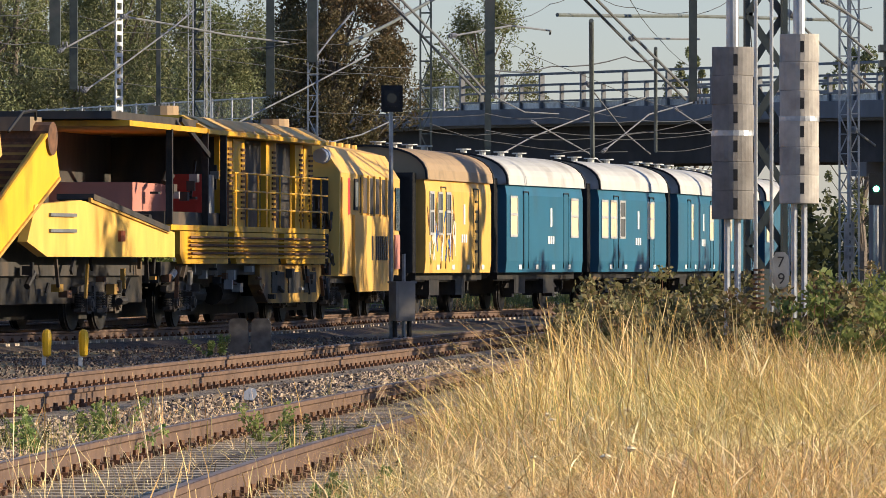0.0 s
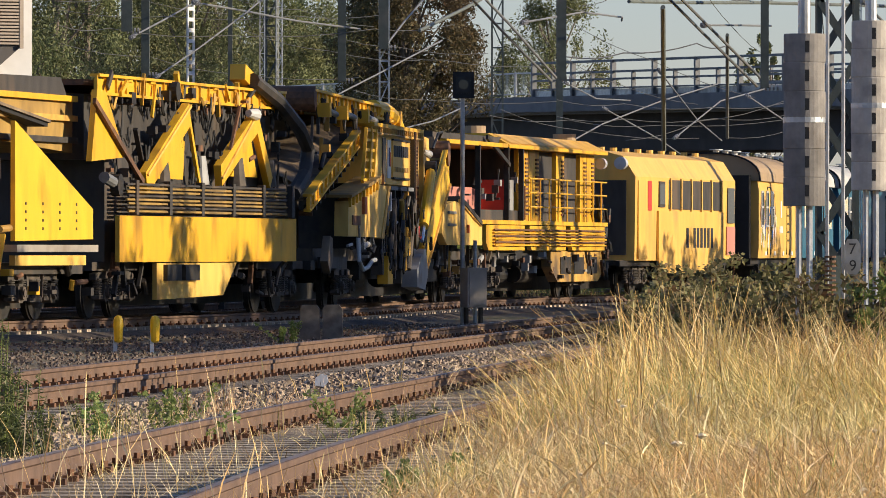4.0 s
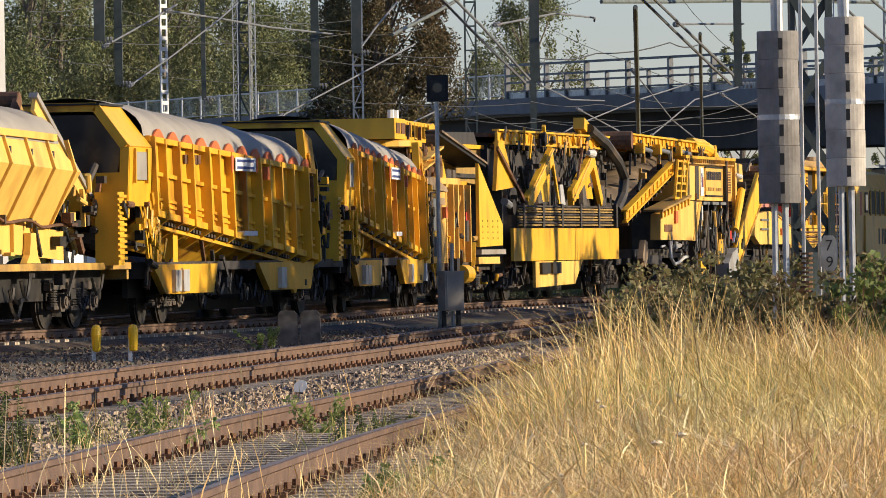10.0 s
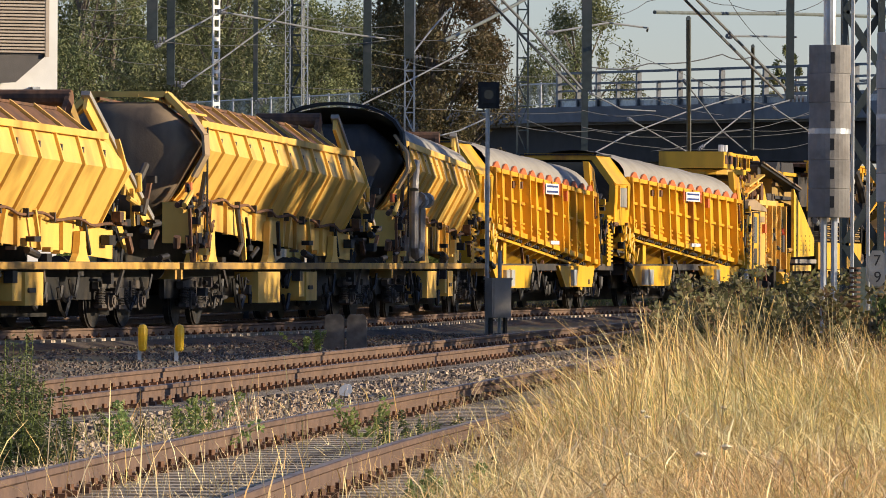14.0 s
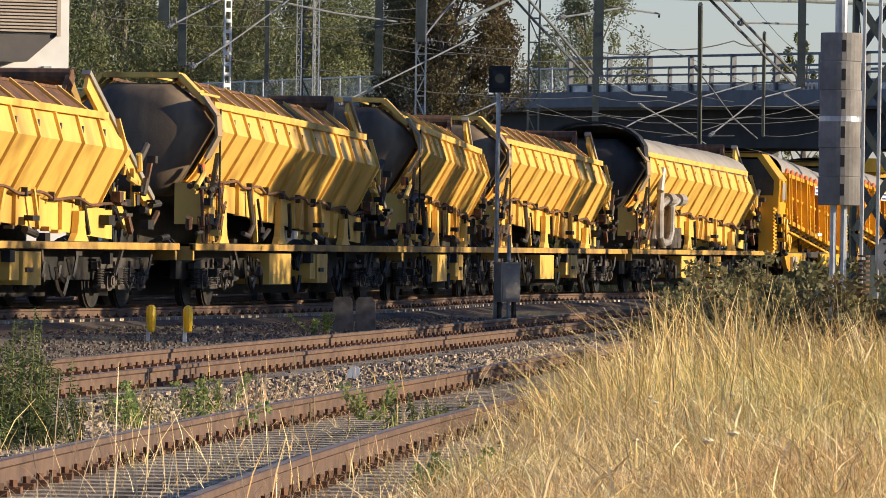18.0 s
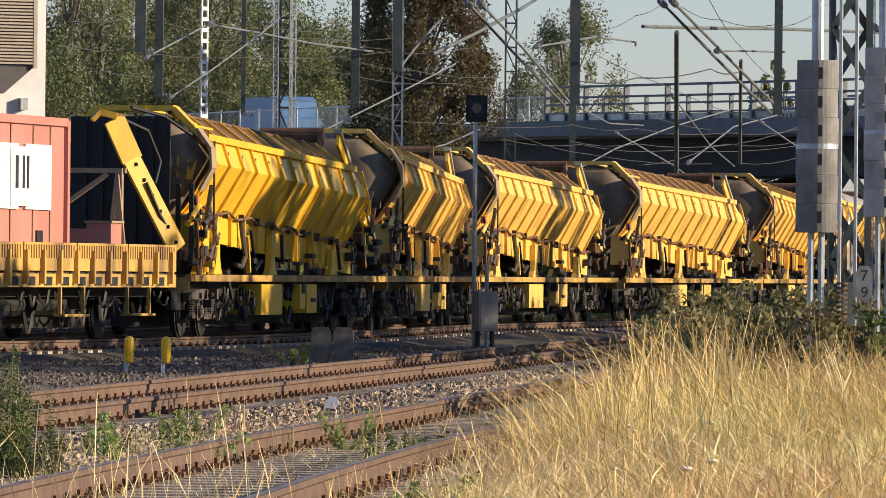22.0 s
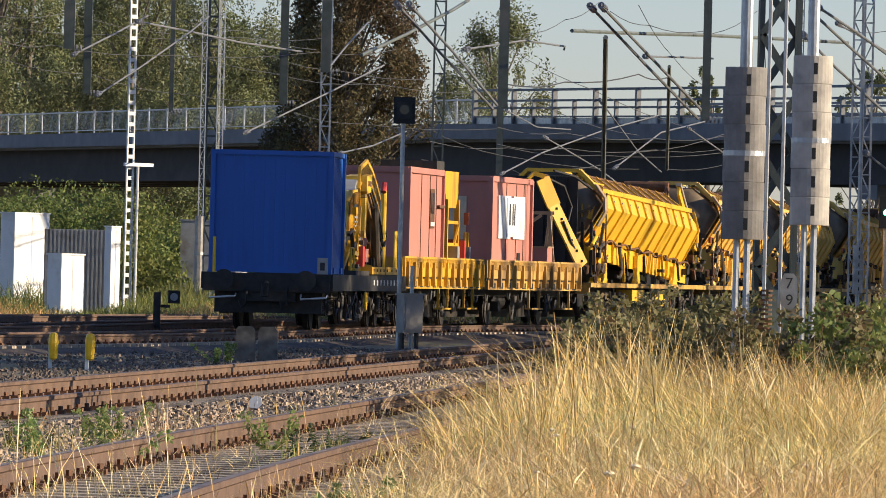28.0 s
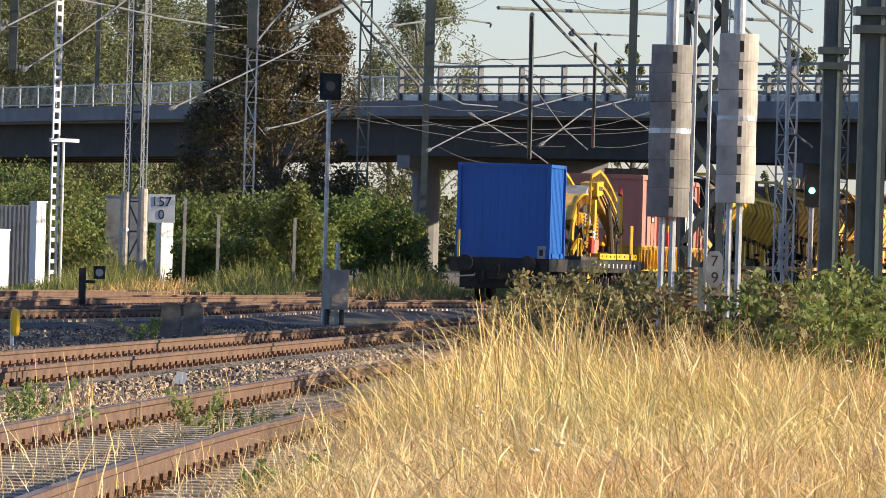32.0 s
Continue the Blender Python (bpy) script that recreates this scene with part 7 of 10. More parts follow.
def feeder():
    w = thing("ballast_feeder", "yellow loading feeder with tapered hopper on a frame", "machine")
    part("hopper", prism(B(), [(-1.1, 2.1), (-0.7, 1.7), (0.7, 1.7), (1.1, 2.1), (1.1, 2.6), (-1.1, 2.6)], -1.0, 1.0), M["yellow"], w)
    part("rim", bx(B(), -0.6, 0.6, -0.7, 0.7, 2.6, 2.85), M["hull"], w)
    for x in (-0.9, 0.9):
        for y in (-1.0, 1.0):
            part("leg", bx(B(), x - 0.06, x + 0.06, y - 0.06, y + 0.06, 0, 1.9), M["yellow"], w)
    part("base", bx(B(), -1.1, 1.1, -1.1, 0.6, 0.0, 0.35), M["yellow"], w)
    part("body", bx(B(), -1.05, 0.45, -0.8, 0.8, 0.3, 1.75), M["yellow"], w)
    part("recess", bx(B(), -0.9, 0.1, -0.82, -0.8, 0.9, 1.15), M["hull"], w)
    part("tank", rod(B(), (-0.5, -0.2, 2.55), (0.5, -0.2, 2.55), 0.34, 14), M["hull"], w)
    for z in (0.75, 1.3):
        part("cross_bar", bx(B(), -0.9, 0.9, -1.05, -0.97, z, z + 0.08), M["yellow"], w)
    part("brace", beam(B(), (0.2, -1.05, 0.8), (0.9, -1.05, 1.3), 0.05, 0.06), M["yellow"], w)
    part("side_box", bx(B(), 0.5, 0.85, -1.1, -0.8, 0.35, 0.75), M["grey"], w)
    part("cabinet", bx(B(), 0.95, 1.2, -1.2, -0.5, 0.0, 0.9), M["red"], w)
    ring = B()
    line(ring, [(1.35, -1.15, 0), (1.35, -1.15, 1.1), (1.75, -1.15, 1.1), (1.75, -1.15, 0)], 0.04)
    part("guard_rail", ring, M["yellow"], w)
    part("lamp", bx(B(), 1.4, 1.65, -1.2, -1.1, 1.3, 1.6), M["tile"], w)
    part("control_box", bx(B(), 1.4, 1.7, -1.25, -1.15, 0.3, 0.75), M["grey"], w)
    return w


rides(feeder(), -220.6, 7.2, pose(3.4, 0, 1.23))
small = thing("site_box", "small faded red boxes with a pale trestle stand", "box")
part("box", bx(B(), 1.3, 2.0, -1.0, -0.55, 0, 0.82), M["pink"], small)
part("low_box", bx(B(), 1.5, 2.3, -0.5, 0.4, 0, 0.72), M["pink"], small)
part("lid", bx(B(), 1.26, 2.04, -1.03, -0.52, 0.82, 0.86), M["tan"], small)
for y in (-1.08, -0.72):
    part("stand", beam(B(), (2.0, y, 0), (2.0, -0.9, 1.68), 0.06, 0.06), M["tan"], small)
part("stand_post", bx(B(), 2.3, 2.42, -0.9, -0.78, 0.0, 1.8), M["tan"], small)
part("stand_rail", beam(B(), (2.4, 0.4, 1.76), (2.4, -0.95, 1.76), 0.08, 0.09), M["tan"], small)
part("stand_brace", beam(B(), (2.4, 0.4, 1.0), (2.4, -0.6, 1.7), 0.07, 0.08), M["tan"], small)
rides(small, -207.4, 6.8, pose(2.2, 0, 1.23))

# boom of the last hopper wagon, reaching back over the flat wagon
boom = thing("loading_boom", "yellow sloping loading boom before a dark backing sheet on a hopper wagon", "boom")
b = B()
for x in (-11.5, -11.22):
    beam(b, (x - 0.1, -0.22, 3.92), (x + 0.15, -0.5, 3.2), 0.07, 0.36)
    beam(b, (x + 0.15, -0.46, 3.26), (x + 1.05, -1.15, 1.62), 0.07, 0.32)
part("boom_arm", b, M["yellow"], boom)
b = B()
for k in range(6):
    f = 0.08 + k * 0.17
    y, z, x = -0.46 - 0.69 * f, 3.26 - 1.64 * f, -11.2 + 0.9 * f
    bx(b, x - 0.15, x + 0.15, y - 0.1, y + 0.1, z - 0.03, z + 0.03)
part("boom_rung", b, M["dark"], boom)
b = B()
beam(b, (-11.55, -0.3, 3.98), (-11.6, 0.0, 4.06), 0.3, 0.12)
beam(b, (-11.6, 0.0, 4.06), (-11.65, 0.14, 3.9), 0.3, 0.08)
part("boom_hook", b, M["yellow"], boom)
b = B()
line(b, [(-11.2, -0.3, 3.95), (-10.6, -0.65, 3.75), (-10.2, -0.8, 3.2), (-10.4, -0.75, 2.8)], 0.035)
line(b, [(-11.1, -0.75, 2.8), (-10.8, -0.95, 2.2), (-10.4, -1.1, 1.8)], 0.03)
line(b, [(-11.3, -0.5, 4.15), (-10.4, -0.9, 4.02), (-9.4, -1.2, 3.7)], 0.035)
part("hose", b, M["black"], boom)
b = B()
beam(b, (-9.1, -0.42, 3.24), (-9.0, -1.18, 3.06), 0.06, 0.36)
for k in range(4):
    beam(b, (-9.16, -0.5 - k * 0.2, 3.4 - k * 0.05), (-9.16, -0.5 - k * 0.2, 3.03 - k * 0.05), 0.03, 0.03)
part("boom_panel", b, M["yellow"], boom)
part("boom_strut", beam(B(), (-9.3, -0.5, 2.9), (-9.2, -1.2, 3.2), 0.06, 0.07), M["dark"], boom)
for y in (-0.95, -1.2):
    part("prop", bx(B(), -9.35, -9.25, y - 0.04, y + 0.04, 1.3, 2.8), M["dark"], boom)
# black strips added as a stand-in for the shaded surface behind the boom
b = B()
for k in range(12):
    bx(b, -9.6 + 0.05 * (k % 2), -9.54 + 0.05 * (k % 2), -0.85 + k * 0.155, -0.695 + k * 0.155, 1.5, 4.02)
part("boom_curtain", b, M["black"], boom)
rides(boom, -190.1, WBASE)


def tail_wagon():
    w = thing("tail_flat_wagon", "dark flat wagon carrying a blue container and a folded crane", "flat wagon")
    h = 8.4
    part("deck", bx(B(), -h, h, -1.35, 1.35, 1.08, 1.2), M["dark"], w)
    b = B()
    for y in (-1.36, 1.36):
        bx(b, -h, h, y - 0.05, y + 0.05, 0.85, 1.2)
    part("sill", b, M["dark"], w)
    b = B()
    for k in range(9):
        bx(b, 0.4 + k * 0.8, 0.55 + k * 0.8, -1.425, -1.41, 0.98, 1.1)
    part("lettering", b, M["white"], w, "small white markings")
    part("headstock", bx(B(), -h - 0.06, -h + 0.1, -1.35, 1.35, 0.8, 1.18), M["dark"], w)
    part("underframe", bx(B(), -h, h, -0.6, 0.6, 0.6, 0.9), M["dark"], w)
    part("rear_sheet", bx(B(), -h + 0.3, -h + 0.4, -1.15, 1.15, 0.35, 0.8), M["dark"], w)
    bogie(w, -6.2)
    bogie(w, 6.2)
    buffers(w, -h, -1)
    buffers(w, h, 1)
    for y in (-1.0, 0.95):
        b = B()
        line(b, [(-h - 0.1, y - 0.3, 0.75), (-h - 0.25, y - 0.3, 0.7), (-h - 0.25, y + 0.25, 0.66), (-h - 0.1, y + 0.25, 0.75)], 0.022)
        part("shunter_handle", b, M["silver"], w)
    p = part("tail_board", bx(B(), -h - 0.1, -h - 0.07, -1.3, -1.08, 1.2, 1.55), M["grey"], w, "pale end plate with markings")
    part("mark", bx(B(), -h - 0.11, -h - 0.1, -1.24, -1.14, 1.28, 1.45), M["ink"], p)
    part("marker_post", bx(B(), -h - 0.12, -h - 0.06, 1.1, 1.16, 1.2, 1.95), M["marker"], w, "yellow stake")
    wheel = part("brake_wheel", line(B(), [(-1.9 + 0.2 * math.cos(a), -1.47, 0.62 + 0.2 * math.sin(a)) for a in np.linspace(0, 2 * math.pi, 17)], 0.025, 5), M["marker"], w, "yellow hand brake wheel")
    for a in (0.5, 1.55, 2.6):
        part("spoke", rod(B(), (-1.9 - 0.2 * math.cos(a), -1.47, 0.62 - 0.2 * math.sin(a)), (-1.9 + 0.2 * math.cos(a), -1.47, 0.62 + 0.2 * math.sin(a)), 0.016, 5), M["marker"], wheel)
    for xa, za, xb, zb in ((-4.9, 0.82, -3.9, 0.3), (-3.9, 0.3, -2.6, 0.82), (-2.6, 0.82, -1.2, 0.3), (-1.2, 0.3, 0.2, 0.82), (-3.9, 0.3, -1.2, 0.3)):
        part("truss_rod", beam(B(), (xa, -1.3, za), (xb, -1.3, zb), 0.05, 0.08), M["gear"], w)
    clutter(w, -8, 8, -1.3, 0.45, 0.85, 40, 73, "dark", "brake_pipe", 0.035)
    return w


TAIL = -235.1
rides(tail_wagon(), TAIL, 12.4)
cont = thing("blue_container", "blue steel container with corrugated walls on a flat wagon", "container")
b = B()
bx(b, -1.22, 1.22, -1.25, 1.25, 0.02, 2.6)
part("shell", b, M["royal"], cont)
b = B()
for x in (-1.24, 1.24):
    for y in (-1.27, 1.27):
        bx(b, x - 0.05, x + 0.05, y - 0.05, y + 0.05, 0, 2.62)
for z in (0.06, 2.57):
    for y in (-1.27, 1.27):
        bx(b, -1.24, 1.24, y - 0.03, y + 0.03, z - 0.05, z + 0.05)
    for x in (-1.24, 1.24):
        bx(b, x - 0.03, x + 0.03, -1.25, 1.25, z - 0.05, z + 0.05)
part("frame", b, M["royal"], cont)
wave = None
for k in range(11):
    y = -1.1 + k * 0.22
    for x in (-1.196, 1.196):
        if wave is None:
            wave = part("corrugation", bx(B(), -0.032, 0.032, -0.06, 0.06, 0.14, 2.5), M["royal"], cont)
            wave.matrix_basis = pose(x, y, 0)
        else:
            again(wave, x, y, 0, cont)
for k in range(10):
    again(wave, -1.0 + k * 0.222, -1.226, 0, cont, 90)
b = B()
for x in (-0.9, 0.5):
    bx(b, x, x + 0.35, -1.34, -1.3, 0.02, 0.14)
part("fork_pocket", b, M["royal"], cont)
rides(cont, TAIL, 12.4, pose(-6.6, 0, 1.2))


def folded_crane():
    """A loading crane folded over its pedestal, with a tool body behind it."""
    w = thing("folded_crane", "yellow loading crane folded on a dark flat wagon", "crane")
    X = lambda x: x * 0.86 - 0.3
    part("base", bx(B(), X(-5.0), X(6.6), -1.25, 1.0, 0.0, 0.1), M["hull"], w)
    for xa, xb in ((-1.5, 2.0), (2.2, 6.6)):
        part("base_beam", bx(B(), X(xa), X(xb), -1.32, -1.05, 0.03, 0.2), M["yellow"], w)
        for k in range(4):
            x = xa + 0.4 + k * (xb - xa - 0.8) / 3
            part("bolt", rod(B(), (X(x), -1.34, 0.12), (X(x), -1.32, 0.12), 0.035, 6), M["rust"], w)
    # second arm, folded down towards the container
    arm = [(-4.9, 0.55), (-4.75, 1.05), (-4.0, 1.5), (-3.3, 1.74), (-1.9, 1.78)]
    for y in (-0.95, -0.35):
        for (xa, za), (xb, zb) in zip(arm, arm[1:]):
            part("folded_arm", beam(B(), (X(xa), y, za), (X(xb), y, zb), 0.07, 0.3), M["yellow"], w)
    for (xa, za), (xb, zb) in zip(arm[1:], arm[2:]):
        part("arm_plate", beam(B(), (X(xa), -0.65, za + 0.1), (X(xb), -0.65, zb + 0.1), 0.6, 0.05), M["pale"], w)
    for k in range(12):
        f = k / 11
        part("guard_bar", beam(B(), (X(-4.2 + 2.5 * f), -1.0, 1.3 + 0.3 * math.sin(f * 2.2)), (X(-4.2 + 2.5 * f), -1.0, 1.62 + 0.25 * math.sin(f * 2.2)), 0.02, 0.04), M["dusty"], w)
    part("inner_block", bx(B(), X(-4.1), X(-1.7), -0.5, 0.6, 0.1, 1.5), M["dark"], w)
    part("valve_bank", bx(B(), X(-3.6), X(-1.9), -0.9, -0.5, 0.98, 1.36), M["sill"], w)
    for k in range(7):
        part("valve", bx(B(), X(-3.5 + k * 0.22), X(-3.38 + k * 0.22), -0.95, -0.9, 1.0, 1.34), M["orange"], w)
    for k in range(4):
        part("pipe", line(B(), [(X(-2.6), -0.98, 1.3 - k * 0.1), (X(-1.7 + 0.12 * k), -1.0, 1.3 - k * 0.1), (X(-1.55 + 0.12 * k), -1.0, 1.2 - k * 0.1), (X(-1.55 + 0.12 * k), -1.0, 0.75)], 0.025), M["silver"], w)
    part("step_frame", line(B(), [(X(-4.6), -1.1, 0.1), (X(-4.6), -1.1, 0.6), (X(-3.9), -1.1, 0.6), (X(-3.9), -1.1, 0.1)], 0.025), M["bright"], w)
    part("stay", beam(B(), (X(-3.4), -1.0, 1.0), (X(-2.9), -1.0, 0.5), 0.08, 0.14), M["hull"], w)
    part("lower_brace", beam(B(), (X(-4.4), -0.9, 0.2), (X(-2.6), -0.9, 0.7), 0.08, 0.16), M["yellow"], w)
    part("lower_brace", beam(B(), (X(-2.5), -0.9, 0.15), (X(-1.7), -0.9, 0.9), 0.08, 0.16), M["yellow"], w)
    part("red_box", bx(B(), X(-2.1), X(-1.6), -1.15, -0.9, 0.2, 0.65), M["red"], w)
    part("tan_box", bx(B(), X(-1.5), X(-0.6), -1.15, -0.8, 0.3, 0.6), M["pink"], w)
    # pedestal with its control panel
    part("pedestal", bx(B(), X(0.5), X(2.1), -0.75, 0.35, 0.1, 1.55), M["yellow"], w)
    part("column", rod(B(), (X(0.2), -0.5, 0.1), (X(0.2), -0.5, 2.2), 0.17, 12), M["hull"], w)
    part("panel", bx(B(), X(0.75), X(1.25), -0.79, -0.75, 0.5, 1.4), M["white"], w, "white control panel")
    part("panel_foot", bx(B(), X(0.7), X(1.3), -0.82, -0.75, 0.16, 0.5), M["grey"], w)
    for k in range(11):
        part("louvre", bx(B(), X(1.45), X(2.0), -0.79, -0.75, 0.3 + k * 0.1, 0.35 + k * 0.1), M["rust"], w)
    # boom head, arched cover and folded boom
    part("boom_head", prism(B(), [(X(-0.9), 1.9), (X(-0.75), 1.84), (X(0.3), 1.9), (X(0.5), 2.3), (X(-0.85), 2.24)], -1.1, -0.6), M["bright"], w)
    for k in range(4):
        part("number_bar", bx(B(), X(-0.55 + k * 0.22), X(-0.4 + k * 0.22), -1.11, -1.1, 2.02, 2.14), M["rust"], w)
    part("grey_head", prism(B(), [(X(-1.9), 1.72), (X(-1.2), 1.8), (X(-0.95), 2.1), (X(-1.25), 2.16), (X(-1.9), 1.9)], -0.9, -0.2), M["grey"], w)
    arch = [(-1.3, 1.95), (-1.1, 2.42), (0.65, 2.6), (1.9, 2.42), (3.17, 2.14), (4.42, 1.77)]
    for y in (-0.95, 0.15):
        for (xa, za), (xb, zb) in zip(arch, arch[1:]):
            part("cover_edge", beam(B(), (X(xa), y, za), (X(xb), y, zb), 0.06, 0.09), M["yellow"], w)
            part("cover_edge", beam(B(), (X(xa), y, za - 0.36), (X(xb), y, zb - 0.36), 0.06, 0.07), M["yellow"], w)
            n = max(2, int(abs(xb - xa) / 0.16))
            for k in range(n):
                f = (k + 0.5) / n
                x, z = X(xa + (xb - xa) * f), za + (zb - za) * f
                part("guard_bar", bx(B(), x - 0.012, x + 0.012, y - 0.01, y + 0.01, z - 0.34, z - 0.03), M["dusty"], w)
    for z, c, hh in ((0.0, "yellow", 0.2), (-0.3, "dusty", 0.14)):
        part("boom", beam(B(), (X(0.3), -0.85, 2.15 + z), (X(4.7), -0.85, 1.0 + z), 0.24, hh), M[c], w)
    for k in range(5):
        y = -1.0 - 0.03 * (k % 2)
        part("hose", line(B(), [(X(0.6), y, 2.2 - 0.08 * k), (X(2.2), y, 1.82 - 0.09 * k), (X(3.6), y, 1.4 - 0.1 * k), (X(4.6), y, 0.95 - 0.09 * k)], 0.022), M["black" if k % 2 else "rust"], w)
    part("cylinder", rod(B(), (X(2.0), -1.02, 1.6), (X(3.05), -1.02, 0.23), 0.11, 10), M["hull"], w, "dark hydraulic cylinder")
    part("cylinder", rod(B(), (X(3.2), -0.95, 1.4), (X(3.6), -0.95, 0.5), 0.06, 8), M["chrome"], w)
    part("end_post", rod(B(), (X(5.1), -1.0, 0.2), (X(5.1), -1.0, 2.0), 0.06, 8), M["bright"], w)
    part("red_cap", rod(B(), (X(4.85), -1.0, 1.95), (X(5.0), -1.0, 2.15), 0.07, 8), M["red"], w)
    part("hook_bar", bx(B(), X(-1.25), X(-0.85), -1.1, -0.95, 0.85, 1.75), M["bright"], w)
    part("hose", line(B(), [(X(5.1), -1.0, 1.4), (X(5.3), -1.05, 0.9), (X(4.8), -1.05, 0.7), (X(3.8), -1.05, 0.85), (X(3.4), -1.0, 1.2)], 0.03), M["black"], w)
    for x in (6.0, 6.3):
        part("stake", rod(B(), (X(x), -1.2, 0.1), (X(x), -1.2, 1.05), 0.035, 6), M["bright"], w)
    clutter(w, X(2.6), X(4.8), -0.95, 0.3, 1.2, 14, 79, "dark", "hose", 0.035)
    fittings(w, X(2.2), X(4.8), -0.8, 0.2, 0.9, 12, 83, ("yellow", "dark", "hull", "rust"))
    fittings(w, X(-4.4), X(-1.6), -0.95, 0.15, 1.0, 12, 84, ("dusty", "dark", "yellow", "hull"))
    return w


rides(folded_crane(), TAIL, 12.4, pose(2.6, 0, 1.2))


# ---- bridge, masts, wires and the far side ----
def spot(side, up, far):
    """A point so far off, to the side of and above the level line of sight (thousandths of the lens)."""
    return Vector((side / 13000 * far, far, 1.2 + up / 13000 * far))


BR_A, BR_B = Vector((-14.9, 350.0, 0)), Vector((15.3, 278.0, 0))
br_dir = (BR_B - BR_A).normalized()
br_out = Vector((-br_dir.y, br_dir.x, 0))
if br_out.y > 0:
    br_out = -br_out      # the side that faces the yard


def on_bridge(d, out=0.0, z=0.0):
    """A point d metres along the bridge; past its crest the road falls gently."""
    p = BR_A + br_dir * d + br_out * out
    return Vector((p.x, p.y, z - (0.0093 * max(0.0, d - 40.0) if z > 3 else 0.0)))


bridge = thing("road_bridge", "grey concrete road bridge with steel railings over the tracks", "bridge", kind="structure")
D0, D1 = -385.0, 145.0


def along(bm, d0, d1, o0, o1, z0, z1):
    """A bar along the bridge, bent at the crest."""
    stops = [d0] + [d for d in (40.0,) if d0 < d < d1] + [d1]
    rows = [[on_bridge(d, o, z) for o, z in ((o0, z0), (o0, z1), (o1, z1), (o1, z0))] for d in stops]
    skin(bm, rows, True)
    for row in (rows[0][::-1], rows[-1]):
        bm.faces.new([bm.verts.new(v) for v in row])
    return bm


part("deck", along(B(), D0, D1, -11.0, 0.0, 7.0, 7.45), M["bridge"], bridge)
part("kerb_beam", along(B(), D0, D1, -0.1, 0.35, 7.1, 7.75), M["bridge"], bridge, "pale concrete edge beam")
part("kerb_beam", along(B(), D0, D1, -11.3, -10.9, 7.1, 7.75), M["bridge"], bridge)
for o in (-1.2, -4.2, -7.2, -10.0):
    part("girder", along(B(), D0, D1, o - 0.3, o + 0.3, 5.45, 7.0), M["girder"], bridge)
for d in (-150, -95, -40, 40, 78):
    for o in (-2.0, -9.0):
        b = B()
        p = on_bridge(d, o)
        rod(b, (p.x, p.y, -0.3), (p.x, p.y, 5.45), 0.6, 14)
        part("pier", b, M["bridge"], bridge)
    part("cap_beam", along(B(), d - 0.7, d + 0.7, -10.2, -0.9, 4.9, 5.45), M["bridge"], bridge)
# railings: close bars towards one end, a tall screen frame over the tracks
post = None
for k in range(97):
    d = -200 + k * 2.5
    p = on_bridge(d, 0.15)
    if d < 42:
        b = B()
        rod(b, (0, 0, 7.7), (0, 0, 8.85), 0.045)
        nm = "railing_post"
    else:
        break
    if post is None:
        post = part("railing_post", b, M["zinc"], bridge)
        post.matrix_basis = pose(p.x, p.y, 0)
    else:
        b.free()
        again(post, p.x, p.y, 0, bridge)
part("handrail", along(B(), -200, 42, 0.12, 0.18, 8.74, 8.80), M["zinc"], bridge)
part("lower_rail", along(B(), -200, 42, 0.12, 0.18, 7.86, 7.90), M["zinc"], bridge)
b = B()
for k in range(1936):
    d = -200 + k * 0.125
    p = on_bridge(d, 0.15)
    q = on_bridge(d + 0.03, 0.15)
    vs = [b.verts.new((v.x, v.y, z)) for v in (p, q) for z in (7.9, 8.76)]
    b.faces.new((vs[0], vs[2], vs[3], vs[1]))
part("railing_bars", b, M["zinc"], bridge)["kind"] = "stuff"
for k in range(25):
    d = 42 + k * 4.2
    part("screen_post", along(B(), d, d + 0.17, 0.08, 0.28, 7.5, 9.2), M["tube"], bridge)
    part("screen_post", along(B(), d + 2.1, d + 2.22, 0.1, 0.26, 7.5, 8.75), M["tube"], bridge)
for z, hh in ((9.17, 0.05), (8.72, 0.045), (8.42, 0.04), (8.05, 0.035)):
    part("screen_rail", along(B(), 42, D1, 0.12, 0.22, z - hh, z + hh), M["tube"], bridge)
for z in (8.95, 8.5):
    part("screen_rail", along(B(), 42, D1, -10.9, -10.8, z - 0.05, z + 0.05), M["tube"], bridge)
part("screen_panel", along(B(), 42, D1, 0.14, 0.16, 7.75, 8.0), M["zinc"], bridge)
for k in range(16):
    d = 44 + k * 6
    part("far_post", along(B(), d, d + 0.14, -10.9, -10.75, 7.5, 9.0), M["tube"], bridge)


